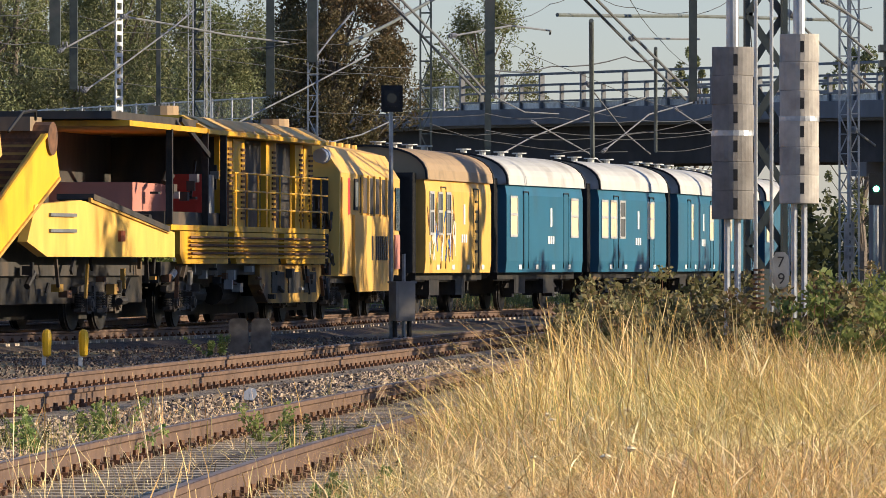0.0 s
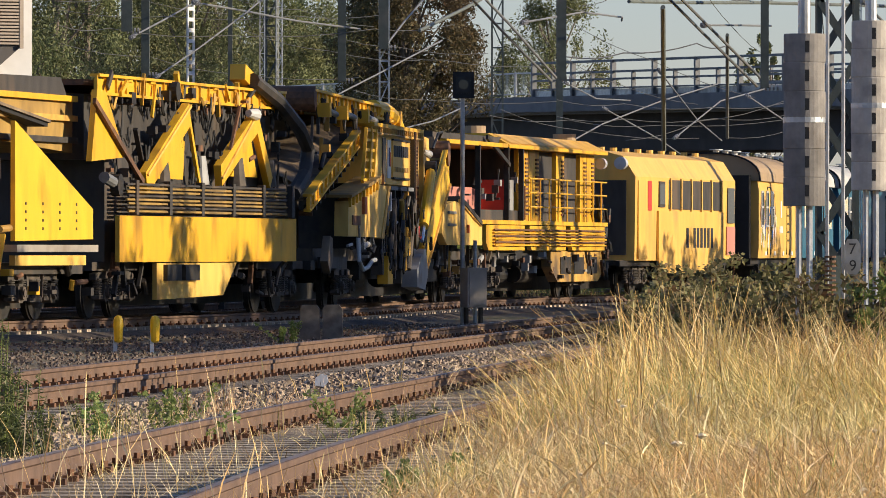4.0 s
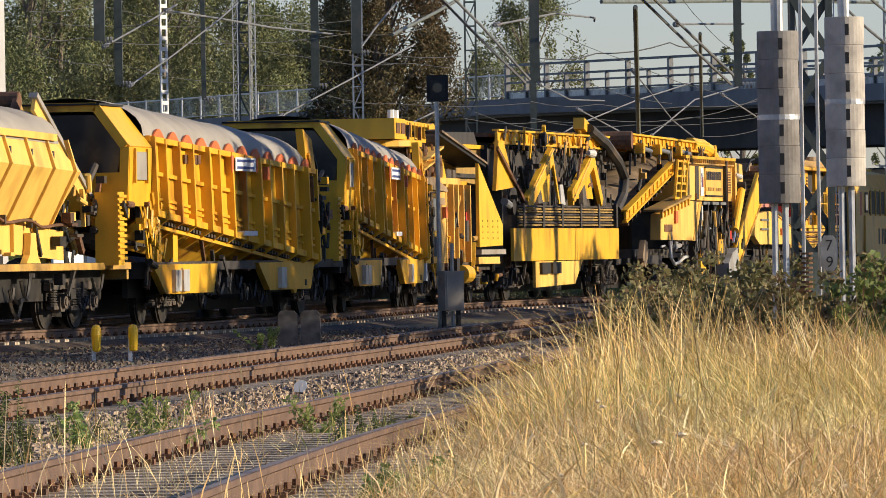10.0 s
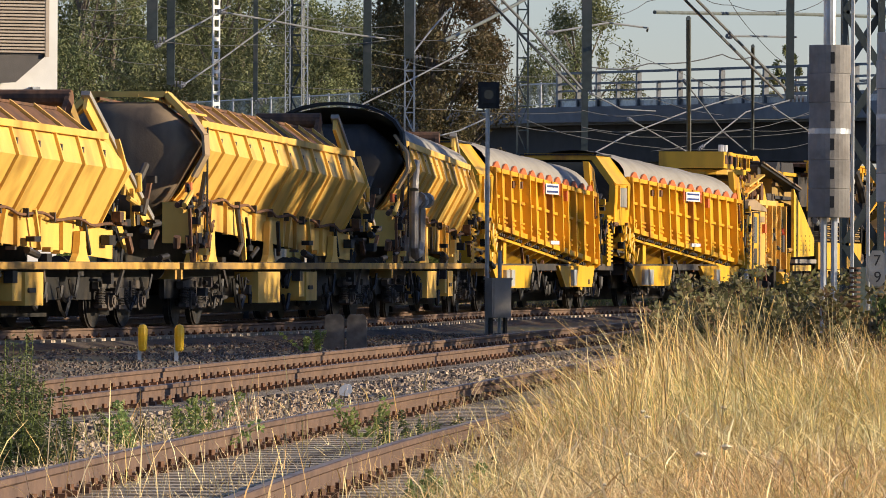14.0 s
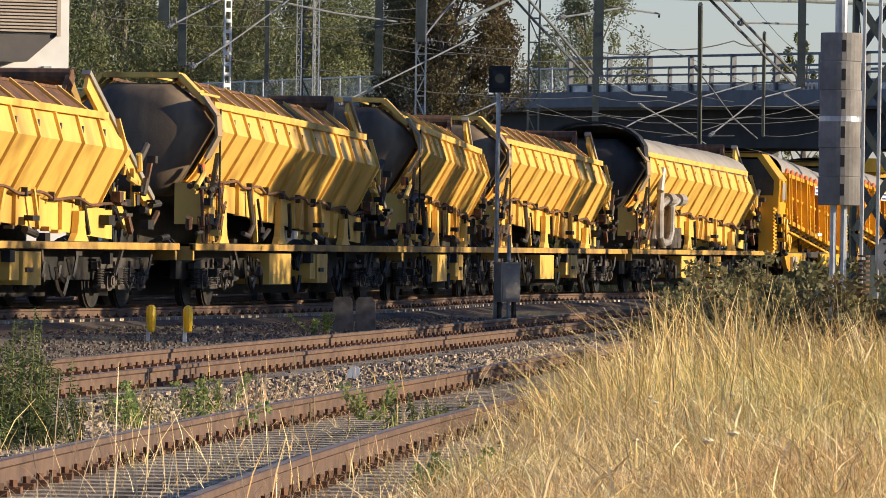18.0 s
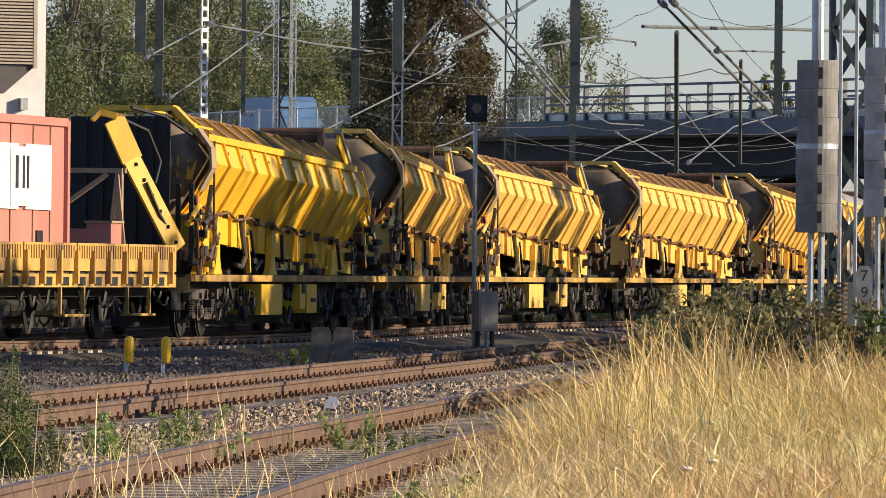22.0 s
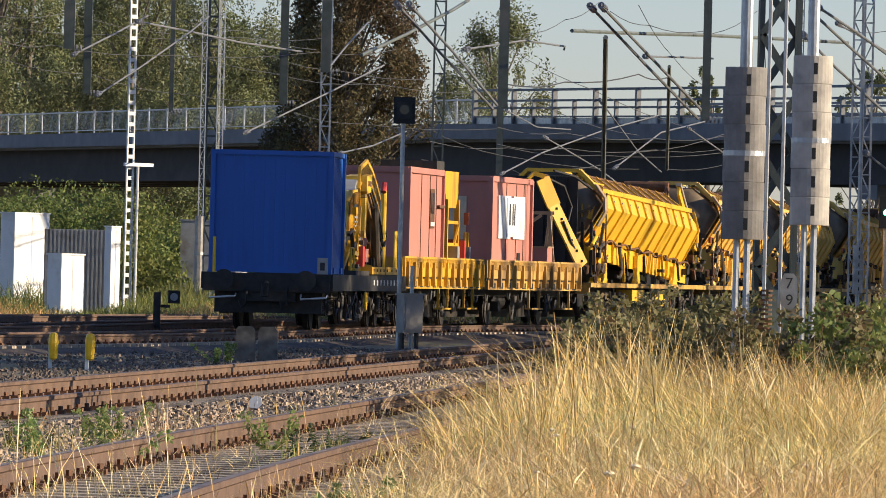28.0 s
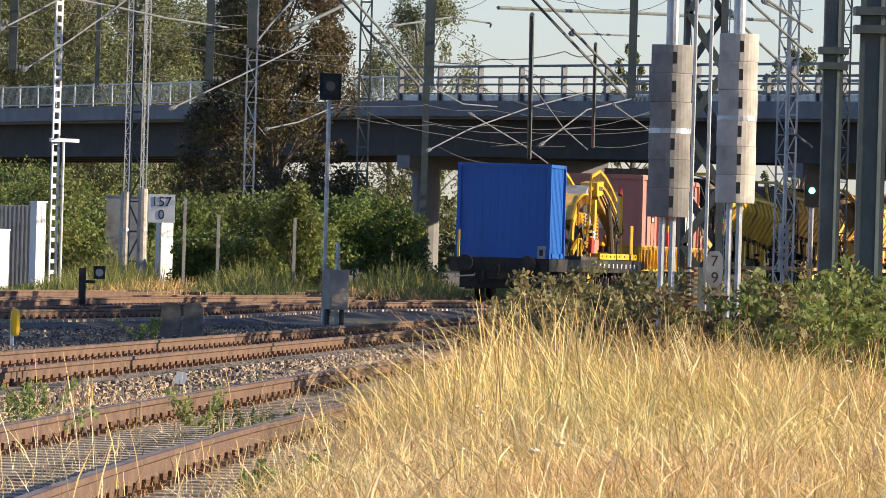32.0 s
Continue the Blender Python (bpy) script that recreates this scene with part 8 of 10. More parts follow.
def lattice(name, side, far, width, top, material, label, base=-0.3, taper=1.0, depth=None):
    """A lattice mast: two or four chords with cross bracing."""
    p = spot(side, 0, far)
    w = thing(name, label, "mast", "catenary masts")
    depth = depth or width
    hw, hd = width / 2, depth / 2
    for sx in (-1, 1):
        for sy in (-1, 1):
            part("chord", beam(B(), (p.x + sx * hw, p.y + sy * hd, base), (p.x + sx * hw * taper, p.y + sy * hd * taper, top), width * 0.18, width * 0.18), M[material], w)
    b = B()
    n = max(6, int((top - base) / (width * 2.2)))
    for i in range(n):
        za, zb = base + (top - base) * i / n, base + (top - base) * (i + 1) / n
        s = 1 if i % 2 else -1
        for sy in (-1, 1):
            beam(b, (p.x - s * hw, p.y + sy * hd, za), (p.x + s * hw, p.y + sy * hd, zb), width * 0.1, width * 0.1)
            beam(b, (p.x - hw, p.y + sy * hd, zb), (p.x + hw, p.y + sy * hd, zb), width * 0.1, width * 0.12)
    part("bracing", b, M[material], w)
    return w


def ladder_mast(side, far, width, top, label):
    """Two close white channels joined by short rungs, turned a little, with a bracket and a thin post beside it."""
    p = spot(side, 0, far)
    w = thing("ladder_mast", label, "mast")
    w.matrix_basis = pose(p.x, far, 0, 0, 0, 42)
    for sx in (-1, 1):
        part("channel", beam(B(), (sx * width * 0.5, 0, -0.3), (sx * width * 0.42, 0, top), width * 0.22, 0.05), M["lead"], w)
    first = None
    for k in range(int((top + 0.1) / 0.34)):
        z = -0.05 + k * 0.34
        if first is None:
            first = part("rung", bx(B(), -width * 0.42, width * 0.42, -0.03, 0.02, 0, 0.12), M["lead"], w)
            first.matrix_basis = pose(0, 0, z)
        else:
            again(first, 0, 0, z, w)
    zb = 1.2 + 185 / 13000 * far
    part("bracket", bx(B(), -0.35, 0.8, -0.2, -0.1, zb - 0.04, zb + 0.07), M["white"], w, "white cross bracket")
    part("thin_post", rod(B(), (0.2, -0.15, -0.3), (0.2, -0.15, zb - 0.04), 0.045, 8), M["lead"], w)
    return w


ladder_mast(-557, 232, 0.27, 12, "white painted slender ladder mast behind the tracks")
lattice("lattice_mast", -414, 251, 0.46, 14, "mast", "dark green grey lattice mast with a kilometre sign", taper=0.8)
lattice("lattice_mast", -430, 250, 0.16, 14, "lead", "pale slender lattice post beside the dark mast")
lattice("lattice_mast", -400, 250.6, 0.2, 14, "lead", "pale lattice mast beside a kilometre sign")
lattice("lattice_mast", -214, 280, 0.36, 14, "zinc", "grey lattice mast before the dark tree")
lattice("lattice_mast", -14, 290, 0.42, 14, "mast", "green grey lattice mast near the bridge")
lattice("lattice_mast", 726, 170, 0.20, 11, "zinc", "grey lattice mast beside the line")
lattice("lattice_mast", 745, 190, 0.22, 11, "zinc", "grey lattice mast beside the line")
lattice("lattice_mast", 625, 150, 0.10, 9, "zinc", "slender grey lattice post")
lattice("lattice_mast", 838, 210, 0.22, 12, "mast", "dark green lattice mast")


overhead = thing("overhead_line", "overhead line with green gantries, hanging posts, grey tubes and wires", "overhead line")


def gantry(far, z):
    """A cross beam over all the tracks, carried by a pole at either end."""
    for zz in (z, z + 0.9):
        part("gantry_chord", bx(B(), -34, 30, far - 0.1, far + 0.1, zz, zz + 0.16), M["mast"], overhead)
    b = B()
    for k in range(32):
        beam(b, (-34 + k * 2, far, z + 0.1), (-33 + k * 2, far, z + 0.9), 0.07, 0.07)
        beam(b, (-33 + k * 2, far, z + 0.9), (-32 + k * 2, far, z + 0.1), 0.07, 0.07)
    part("gantry_bracing", b, M["mast"], overhead)
    for x in (-34, 30):
        part("gantry_pole", bx(B(), x - 0.2, x + 0.2, far - 0.2, far + 0.2, -0.3, z + 1.0), M["mast"], overhead)


def drop_post(side, bottom, far, top, size=0.16):
    """A dark post hung from a cross beam above, with an insulator foot."""
    w = overhead
    p, q = spot(side, bottom, far), spot(side, 600, far)
    q.x = p.x
    part("hanging_post", beam(B(), p, q, size, size), M["mast"], w)
    gantry(far, q.z)
    foot = B()
    for k in range(4):
        rod(foot, p + Vector((0.1 * k, 0, 0.02)), p + Vector((0.1 * k + 0.05, 0, 0.02)), 0.085, 8)
    part("insulator", foot, M["china"], w)
    return w


for side, bottom, far, size in ((-670, 388, 205, 0.30), (-637, 310, 220, 0.24), (-289, 300, 235, 0.26), (-215, 358, 215, 0.28), (100, 304, 205, 0.26), (459, 289, 185, 0.20), (-487, 280, 230, 0.14)):
    drop_post(side, bottom, far, 11, size)
w = thing("green_pole", "dark green catenary pole near the bridge", "catenary post")
part("pole", beam(B(), spot(96, 10, 270), spot(96, 520, 270), 0.24, 0.24), M["mast"], w)

SPANS = [
    (210, 0.045, [(-664, 377), (-593, 415), (-532, 450)]),
    (205, 0.040, [(-620, 306), (-541, 360), (-458, 422), (-424, 451)]),
    (215, 0.050, [(-553, 440), (-463, 425), (-368, 407), (-257, 393)]),
    (230, 0.045, [(-359, 245), (-230, 311), (-112, 373)]),
    (230, 0.040, [(-188, 215), (-128, 230), (-69, 257)]),
    (225, 0.050, [(-211, 364), (-178, 407), (-142, 448)]),
    (220, 0.070, [(-152, 390), (-73, 429), (6, 473), (35, 492)]),
    (190, 0.060, [(-94, 484), (-12, 396), (82, 301)]),
    (190, 0.060, [(-72, 484), (8, 401), (90, 307)]),
    (200, 0.075, [(219, 442), (337, 440), (457, 440), (607, 436), (707, 433)]),
    (200, 0.090, [(279, 432), (280, 298), (281, 178)]),
    (180, 0.060, [(248, 489), (348, 388), (446, 292)]),
    (180, 0.060, [(268, 490), (363, 395), (460, 299)]),
    (210, 0.055, [(348, 400), (408, 400), (470, 399)]),
    (210, 0.070, [(393, 383), (393, 291), (393, 201)]),
    (210, 0.050, [(28, 404), (137, 423), (207, 414), (206, 408)]),
    (230, 0.030, [(109, 344), (209, 351), (339, 368), (389, 363)]),
    (260, 0.045, [(270, 323), (342, 230), (383, 196)]),
    (260, 0.045, [(98, 184), (172, 225), (276, 266), (375, 296)]),
    (250, 0.045, [(298, 199), (381, 266), (461, 288)]),
    (250, 0.040, [(171, 255), (273, 198), (314, 169)]),
    (240, 0.040, [(426, 277), (492, 233), (563, 175)]),
    (240, 0.050, [(686, 468), (775, 420)]),
    (160, 0.050, [(641, 487), (707, 429), (777, 370)]),
    (160, 0.050, [(650, 497), (727, 449), (776, 415)]),
    (160, 0.050, [(627, 447), (688, 388), (778, 310)]),
    (150, 0.045, [(742, 240), (781, 211)]),
    (260, 0.040, [(105, 299), (161, 270), (221, 267)]),
    (220, 0.016, [(-792, 368), (-631, 344), (-460, 312), (-260, 307)]),
    (230, 0.016, [(-793, 427), (-593, 415), (-373, 416), (-203, 420)]),
    (240, 0.016, [(-794, 442), (-674, 453), (-493, 419)]),
    (200, 0.016, [(-793, 400), (-702, 394), (-492, 381), (-232, 393), (-92, 401)]),
    (235, 0.016, [(-494, 451), (-363, 427), (-232, 397)]),
    (245, 0.016, [(-462, 390), (-311, 354), (-151, 337)]),
    (240, 0.016, [(-312, 384), (-191, 361), (-31, 350)]),
    (250, 0.016, [(-231, 356), (-111, 338), (70, 328)]),
    (255, 0.016, [(-270, 285), (-149, 268), (91, 265)]),
    (210, 0.016, [(86, 473), (107, 434), (147, 430)]),
    (215, 0.016, [(137, 435), (206, 461), (265, 493)]),
    (210, 0.016, [(286, 478), (356, 455), (452, 447)]),
    (230, 0.016, [(-28, 240), (112, 232), (272, 223), (502, 234)]),
    (240, 0.016, [(-9, 251), (132, 214), (343, 200)]),
    (250, 0.016, [(108, 409), (259, 338), (441, 272)]),
    (255, 0.016, [(89, 353), (200, 296), (341, 260)]),
    (200, 0.016, [(336, 490), (398, 401), (469, 343)]),
    (220, 0.016, [(467, 443), (546, 485)]),
    (200, 0.016, [(686, 463), (775, 455)]),
    (230, 0.016, [(91, 268), (211, 261), (371, 255), (501, 264)]),
    (235, 0.016, [(92, 238), (212, 234), (372, 235), (502, 242)]),
    (210, 0.016, [(213, 196), (342, 230), (501, 269)]),
    (240, 0.016, [(118, 194), (214, 166), (314, 154)]),
    (260, 0.016, [(393, 201), (502, 214)]),
    (150, 0.016, [(556, 485), (570, 305), (562, 25)]),
]
for far, r, pts in SPANS:
    pp = [spot(s, u, far + 6 * k) for k, (s, u) in enumerate(pts)]
    if r > 0.03:
        w = overhead
        part("cantilever_tube", line(B(), pp, r * (0.62 if r < 0.065 else 0.75), 6), M["post" if r >= 0.07 else "tube"], w)
        b = B()
        for k in range(5 if r < 0.065 else 0):
            d = (pp[1] - pp[0]).normalized()
            rod(b, pp[0] + d * (0.1 + 0.1 * k), pp[0] + d * (0.14 + 0.1 * k), r * 1.35 + 0.01, 8)
        if r < 0.065:
            part("insulator", b, M["china"], w)
    else:
        fine = []
        for a, c in zip(pp, pp[1:]):
            for i in range(4):
                f = i / 4
                fine.append(a.lerp(c, f) - Vector((0, 0, 0.12 * math.sin(math.pi * f))))
        fine.append(pp[-1])
        part("wire", line(B(), fine, r * 0.7, 4), M["cable"], overhead)


# tension weights on their mast
def weight_column(side0, side1, up_top, up_bottom, far, label, of="concrete"):
    w = thing("tension_weight", label, "weight", "tension weights")
    c = (side0 + side1) / 2
    r = (side1 - side0) / 2 / 13000 * far
    top, bot = spot(c, up_top, far), spot(c, up_bottom, far)
    n = 6
    h = (top.z - bot.z) / n
    for k in range(n):
        b = B()
        z0 = bot.z + k * h
        jit = 0.02 * math.sin(k * 2.7) * r
        rows = []
        for rr, z in ((r * 0.985, z0 + 0.001), (r * 0.997, z0 + 0.006), (r, z0 + 0.02), (r, z0 + h - 0.02), (r * 0.997, z0 + h - 0.006), (r * 0.985, z0 + h - 0.001)):
            rows.append([(c / 13000 * far + jit + rr * math.cos(i * math.pi / 14), far + rr * math.sin(i * math.pi / 14), z) for i in range(28)])
        skin(b, rows, True)
        part("weight_disc", b, M[of], w)
    for k in range(n):
        z0 = bot.z + k * h
        part("slot", bx(B(), top.x + r * 0.0, top.x + r * 0.2, far - r * 1.006, far - r * 0.9, z0 + h * 0.34, z0 + h * 0.74), M["black"], w)
    part("strap", rod(B(), (top.x, far, bot.z + (top.z - bot.z) * 0.485), (top.x, far, bot.z + (top.z - bot.z) * 0.515), r * 1.02, 24), M["zinc"], w)
    part("hanger", rod(B(), (top.x, far, top.z), (top.x, far, top.z + 3.2), r * 0.30, 12), M["zinc"], w, "grey steel hanger tube")
    for dx in (-0.25, 0.25):
        part("guide_rod", rod(B(), (top.x + dx * r, far, -0.3), (top.x + dx * r, far, bot.z), r * 0.16, 8), M["zinc"], w)
    return w


# the left stack's shade is in its darker concrete colour
weight_column(492, 566, 385, 80, 70, "shaded stack of round concrete tension weights on a steel rod", "shade_concrete")
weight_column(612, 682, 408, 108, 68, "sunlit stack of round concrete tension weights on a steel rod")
weight_column(726, 745, 75, -10, 150, "far grey stack of round tension weights")
mast = thing("tension_mast", "dark green lattice mast carrying the tension weights", "mast")
fx = lambda side, far: side / 13000 * far
for side in (556, 622):
    part("chord", beam(B(), (fx(side, 71), 71, -0.3), (fx(side, 71), 71, 7.5), 0.05, 0.05), M["mast"], mast)
    part("chord", beam(B(), (fx(side, 71), 71.4, -0.3), (fx(side, 71), 71.4, 7.5), 0.05, 0.05), M["mast"], mast)
for k in range(14):
    za = -0.3 + k * 0.56
    s, t = (556, 622) if k % 2 else (622, 556)
    part("brace", beam(B(), (fx(s, 71), 70.96, za), (fx(t, 71), 70.96, za + 0.56), 0.04, 0.075), M["mast"], mast)
    part("brace", beam(B(), (fx(t, 71), 71.44, za), (fx(s, 71), 71.44, za + 0.56), 0.04, 0.075), M["mast"], mast)
for side in (570, 598):
    part("rod", rod(B(), (fx(side, 70.6), 70.6, 0.2), (fx(side, 70.6), 70.6, 6.5), 0.018), M["zinc"], mast)
spring = B()
for k in range(9):
    rod(spring, (fx(575, 70), 70, 0.78 + k * 0.045), (fx(575, 70), 70, 0.80 + k * 0.045), 0.055, 10)
part("insulator", spring, M["rust"], mast, "brown ribbed insulator")
part("gusset", prism(B(), [(fx(566, 71), 0.72), (fx(634, 71), 0.72), (fx(618, 71), 1.16), (fx(582, 71), 1.16)], 70.9, 70.93), M["patina"], mast, "pale green gusset plate")
part("base_frame", bx(B(), fx(556, 71) - 0.1, fx(640, 71), 70.7, 71.5, 0.1, 0.36), M["mast"], mast)
sign = part("mast_sign", prism(B(), [(fx(604, 70.5), 0.98), (fx(622, 70.5), 0.98), (fx(629, 70.5), 1.03), (fx(629, 70.5), 1.27), (fx(622, 70.5), 1.32), (fx(606, 70.5), 1.32), (fx(600, 70.5), 1.26), (fx(600, 70.5), 1.03)], 70.5, 70.52), M["grey"], mast, "grey sign with figures")
letters("7", 0.15, M["ink"], sign, pose(fx(615, 70.4), 70.48, 1.22, 90, 0, 0))
letters("9", 0.15, M["ink"], sign, pose(fx(616, 70.4), 70.48, 1.06, 90, 0, 0))


# green poles at the edge of the field
for side, far, wd in ((814, 95, 0.25), (886, 80, 0.3)):
    w = thing("green_pole", "thick dark green steel catenary pole", "catenary post", "green poles")
    x = fx(side, far)
    part("shaft", bx(B(), x - wd / 2, x + wd / 2, far - 0.1, far + 0.1, -0.3, 9), M["mast"], w)
    part("web", bx(B(), x + wd * 0.2, x + wd * 0.34, far - 0.12, far + 0.1, -0.3, 9), M["patina"], w)
    for z in (3.75, 3.95):
        part("collar", bx(B(), x - wd * 0.75, x + wd * 0.75, far - 0.25, far + 0.2, z, z + 0.09), M["mast"], w)

# colour light signal far off
w = thing("light_signal", "small railway signal showing green", "signal")
p = spot(783, 134, 230)
part("head", bx(B(), p.x - 0.22, p.x + 0.22, p.y - 0.1, p.y + 0.1, p.z - 0.5, p.z + 0.5), M["black"], w)
part("lamp", rod(B(), (p.x, p.y - 0.12, p.z), (p.x, p.y - 0.1, p.z), 0.1, 12), M["glow"], w, "green light")
part("post", rod(B(), (p.x, p.y, -0.3), (p.x, p.y, p.z - 0.4), 0.08), M["zinc"], w)

# shunting signal on a post with a switch cabinet
SX, SY = -0.87, 150.0
w = thing("signal_post", "grey signal post with a square black lamp head", "signal")
part("post", rod(B(), (SX, SY, -0.3), (SX, SY, 4.4), 0.045, 8), M["zinc"], w)
head = part("head", bx(B(), SX - 0.2, SX + 0.24, SY - 0.1, SY + 0.16, 4.32, 4.86), M["black"], w, "square black signal head")
part("bezel", bx(B(), SX - 0.13, SX + 0.17, SY - 0.14, SY - 0.1, 4.42, 4.76), M["dark"], head)
part("lens", rod(B(), (SX + 0.02, SY - 0.15, 4.6), (SX + 0.02, SY - 0.13, 4.6), 0.1, 14), M["glass"], head)
part("short_post", rod(B(), (SX + 0.26, SY + 0.05, -0.3), (SX + 0.26, SY + 0.05, 1.42), 0.04, 8), M["zinc"], w)
w = thing("switch_cabinet", "grey steel switch cabinet beside the signal", "cabinet")
w.matrix_basis = pose(SX + 0.22, SY, 0, 0, 0, 36)
part("body", bx(B(), -0.24, 0.24, -0.14, 0.12, 0.05, 0.82), M["box"], w)
part("lid", bx(B(), -0.26, 0.26, -0.16, 0.14, 0.82, 0.86), M["box"], w)
part("door", bx(B(), -0.2, 0.2, -0.155, -0.14, 0.1, 0.78), M["box"], w)
for x in (-0.18, 0.18):
    part("leg", bx(B(), x - 0.03, x + 0.03, -0.05, 0.03, -0.3, 0.06), M["dark"], w)

# yellow point-machine markers between the rails
for side in (-688, -623):
    w = thing("track_marker", "short yellow marker post beside the rail", "marker", "yellow markers")
    x, y = fx(side, 108), 108.0
    part("foot", bx(B(), x - 0.045, x + 0.01, y, y + 0.08, -0.3, 0.05), M["white"], w)
    rows = []
    for z, r in ((-0.15, 0.03), (-0.13, 0.06), (0.1, 0.075), (0.19, 0.07), (0.235, 0.05), (0.25, 0.015)):
        rows.append([(x + 0.03 + r * math.cos(i * math.pi / 5), y - 0.02 + r * math.sin(i * math.pi / 5), z) for i in range(10)])
    part("cap", skin(B(), rows, True), M["marker"], w, "rounded yellow cap")
    for dz in (-0.08, 0.0, 0.08):
        part("rib", bx(B(), x + 0.0, x + 0.06, y - 0.102, y - 0.08, dz, dz + 0.015), M["marker"], w)

# two concrete stubs and a point lever with lamp
for dx in (0.0, 0.38):
    w = thing("concrete_stub", "weathered concrete block between the tracks", "concrete block", "concrete stubs")
    x, y = fx(-345, 124) + dx, 124.0
    prism(b := B(), [(x - 0.17, -0.3), (x + 0.17, -0.3), (x + 0.165, 0.22), (x + 0.11, 0.29), (x - 0.12, 0.29), (x - 0.16, 0.24)], y - 0.15, y + 0.15)
    part("block", b, M["stub"], w)
for side, far in ((-503, 168),):
    w = thing("point_lever", "dark point lever stand with small lamp", "point lever", "point levers")
    x = fx(side, far)
    part("stand", bx(B(), x - 0.08, x + 0.08, far - 0.1, far + 0.1, -0.3, 0.7), M["dark"], w)
    part("plate", bx(B(), x + 0.25, x + 0.52, far - 0.06, far, 0.45, 0.75), M["black"], w)
    part("lens", rod(B(), (x + 0.385, far - 0.07, 0.6), (x + 0.385, far - 0.06, 0.6), 0.09, 12), M["grey"], w)
    part("arm", bx(B(), x, x + 0.3, far - 0.03, far + 0.03, 0.35, 0.42), M["dark"], w)

# white cabinets, hut and kilometre sign beyond the tracks
for s0, s1, up, far, turn, label in ((-772, -710, 94, 238, 52, "tall white relay cabinet"), (-688, -647, 23, 221, 48, "small white relay cabinet"), (-594, -577, 74, 225, 48, "narrow white end of a grey hut"),
                                     (-468, -388, 89, 262, 0, "wide grey relay cabinet behind the mast"), (-372, -350, 46, 256, 48, "small white relay cabinet by the kilometre sign")):
    w = thing("relay_cabinet", label, "cabinet", "relay cabinets")
    wide, z = (s1 - s0) / 13000 * far, 1.2 + up / 13000 * far
    w.matrix_basis = pose(fx((s0 + s1) / 2, far), far + 0.4, 0, 0, 0, turn)
    colour = M["white" if turn else "grey"]
    hw = wide * 0.46 / max(0.6, math.cos(math.radians(turn)))
    deep = 0.3 if hw > 0.3 else 0.14
    part("body", bx(B(), -hw, hw, -deep, deep, -0.3, z), colour, w)
    part("lid", bx(B(), -hw - 0.03, hw + 0.03, -deep - 0.03, deep + 0.03, z, z + 0.05), colour, w)
    part("door_gap", bx(B(), -0.01, 0.01, -deep - 0.004, -deep, -0.2, z - 0.1), M["grey"], w)
for side, top in ((-431, 98), (-400, 104)):
    w = thing("mast_collar", "pale concrete collar at the foot of a mast", "concrete block", "mast collars")
    part("shaft", rod(B(), (fx(side, 249), 249, -0.3), (fx(side, 249), 249, 1.2 + top / 13000 * 249), 0.16, 10), M["concrete"], w)
    part("band", rod(B(), (fx(side, 249), 249, 1.75), (fx(side, 249), 249, 1.85), 0.18, 10), M["zinc"], w)
hut = thing("corrugated_hut", "low grey corrugated hut behind the tracks", "hut")
xa, xb = fx(-705, 226), fx(-585, 226)
part("body", bx(B(), xa, xb, 226, 228.5, -0.3, 2.4), M["grey"], hut)
for k in range(16):
    x = xa + (xb - xa) * (k + 0.5) / 16
    part("corrugation", bx(B(), x - 0.03, x + 0.03, 225.96, 226, -0.3, 2.38), M["grey"], hut)
km = thing("kilometre_sign", "white kilometre sign with black figures", "sign")
c = spot(-367, 71, 248)
board = part("board", bx(B(), c.x - 0.46, c.x + 0.46, c.y, c.y + 0.02, c.z - 0.5, c.z + 0.46), M["white"], km)
letters("157", 0.46, M["ink"], board, pose(c.x, c.y - 0.01, c.z + 0.2, 90, 0, 0))
letters("0", 0.46, M["ink"], board, pose(c.x, c.y - 0.01, c.z - 0.24, 90, 0, 0))
part("post", rod(B(), (c.x, c.y + 0.05, -0.3), (c.x, c.y + 0.05, c.z), 0.04), M["zinc"], km)
for side, up in ((-325, 90), (-265, 62), (-130, 60)):
    w = thing("fence_post", "slender pale concrete post in the grass", "post", "pale posts")
    x = fx(side, 240)
    part("shaft", bx(B(), x - 0.05, x + 0.05, 239.95, 240.05, -0.3, 1.2 + up / 13000 * 240), M["concrete"], w)

# signal box at the edge: white wall, dark bay with louvres
box = thing("signal_box", "white rendered signal box with a dark louvred bay", "building")
FX = 190.0
xr = fx(-838, FX)
part("wall", bx(B(), xr - 12, xr, FX, FX + 3, -0.3, 14), M["wall"], box)
part("bay", prism(B(), [(xr - 5.2, 5.74), (xr - 1.5, 5.74), (xr - 0.65, 6.45), (xr - 0.65, 12), (xr - 5.2, 12)], FX - 0.9, FX), M["bay"], box, "dark overhanging bay")
for k in range(30):
    part("louvre", bx(B(), xr - 2.35, xr - 0.72, FX - 0.99, FX - 0.92, 6.5 + k * 0.085, 6.55 + k * 0.085), M["louvre"], box)
part("louvre_back", bx(B(), xr - 2.3, xr - 0.75, FX - 0.92, FX - 0.9, 6.45, 9.1), M["bay"], box)
part("corner_post", bx(B(), xr - 0.72, xr - 0.62, FX - 1.0, FX - 0.88, 6.4, 12), M["louvre"], box)
part("window_strip", bx(B(), xr - 3.5, xr - 2.5, FX - 0.94, FX - 0.9, 6.7, 9.0), M["glass"], box)
for k in range(3):
    part("window_bar", bx(B(), xr - 3.5, xr - 2.5, FX - 0.97, FX - 0.94, 6.7 + k * 0.5, 6.76 + k * 0.5), M["louvre"], box)
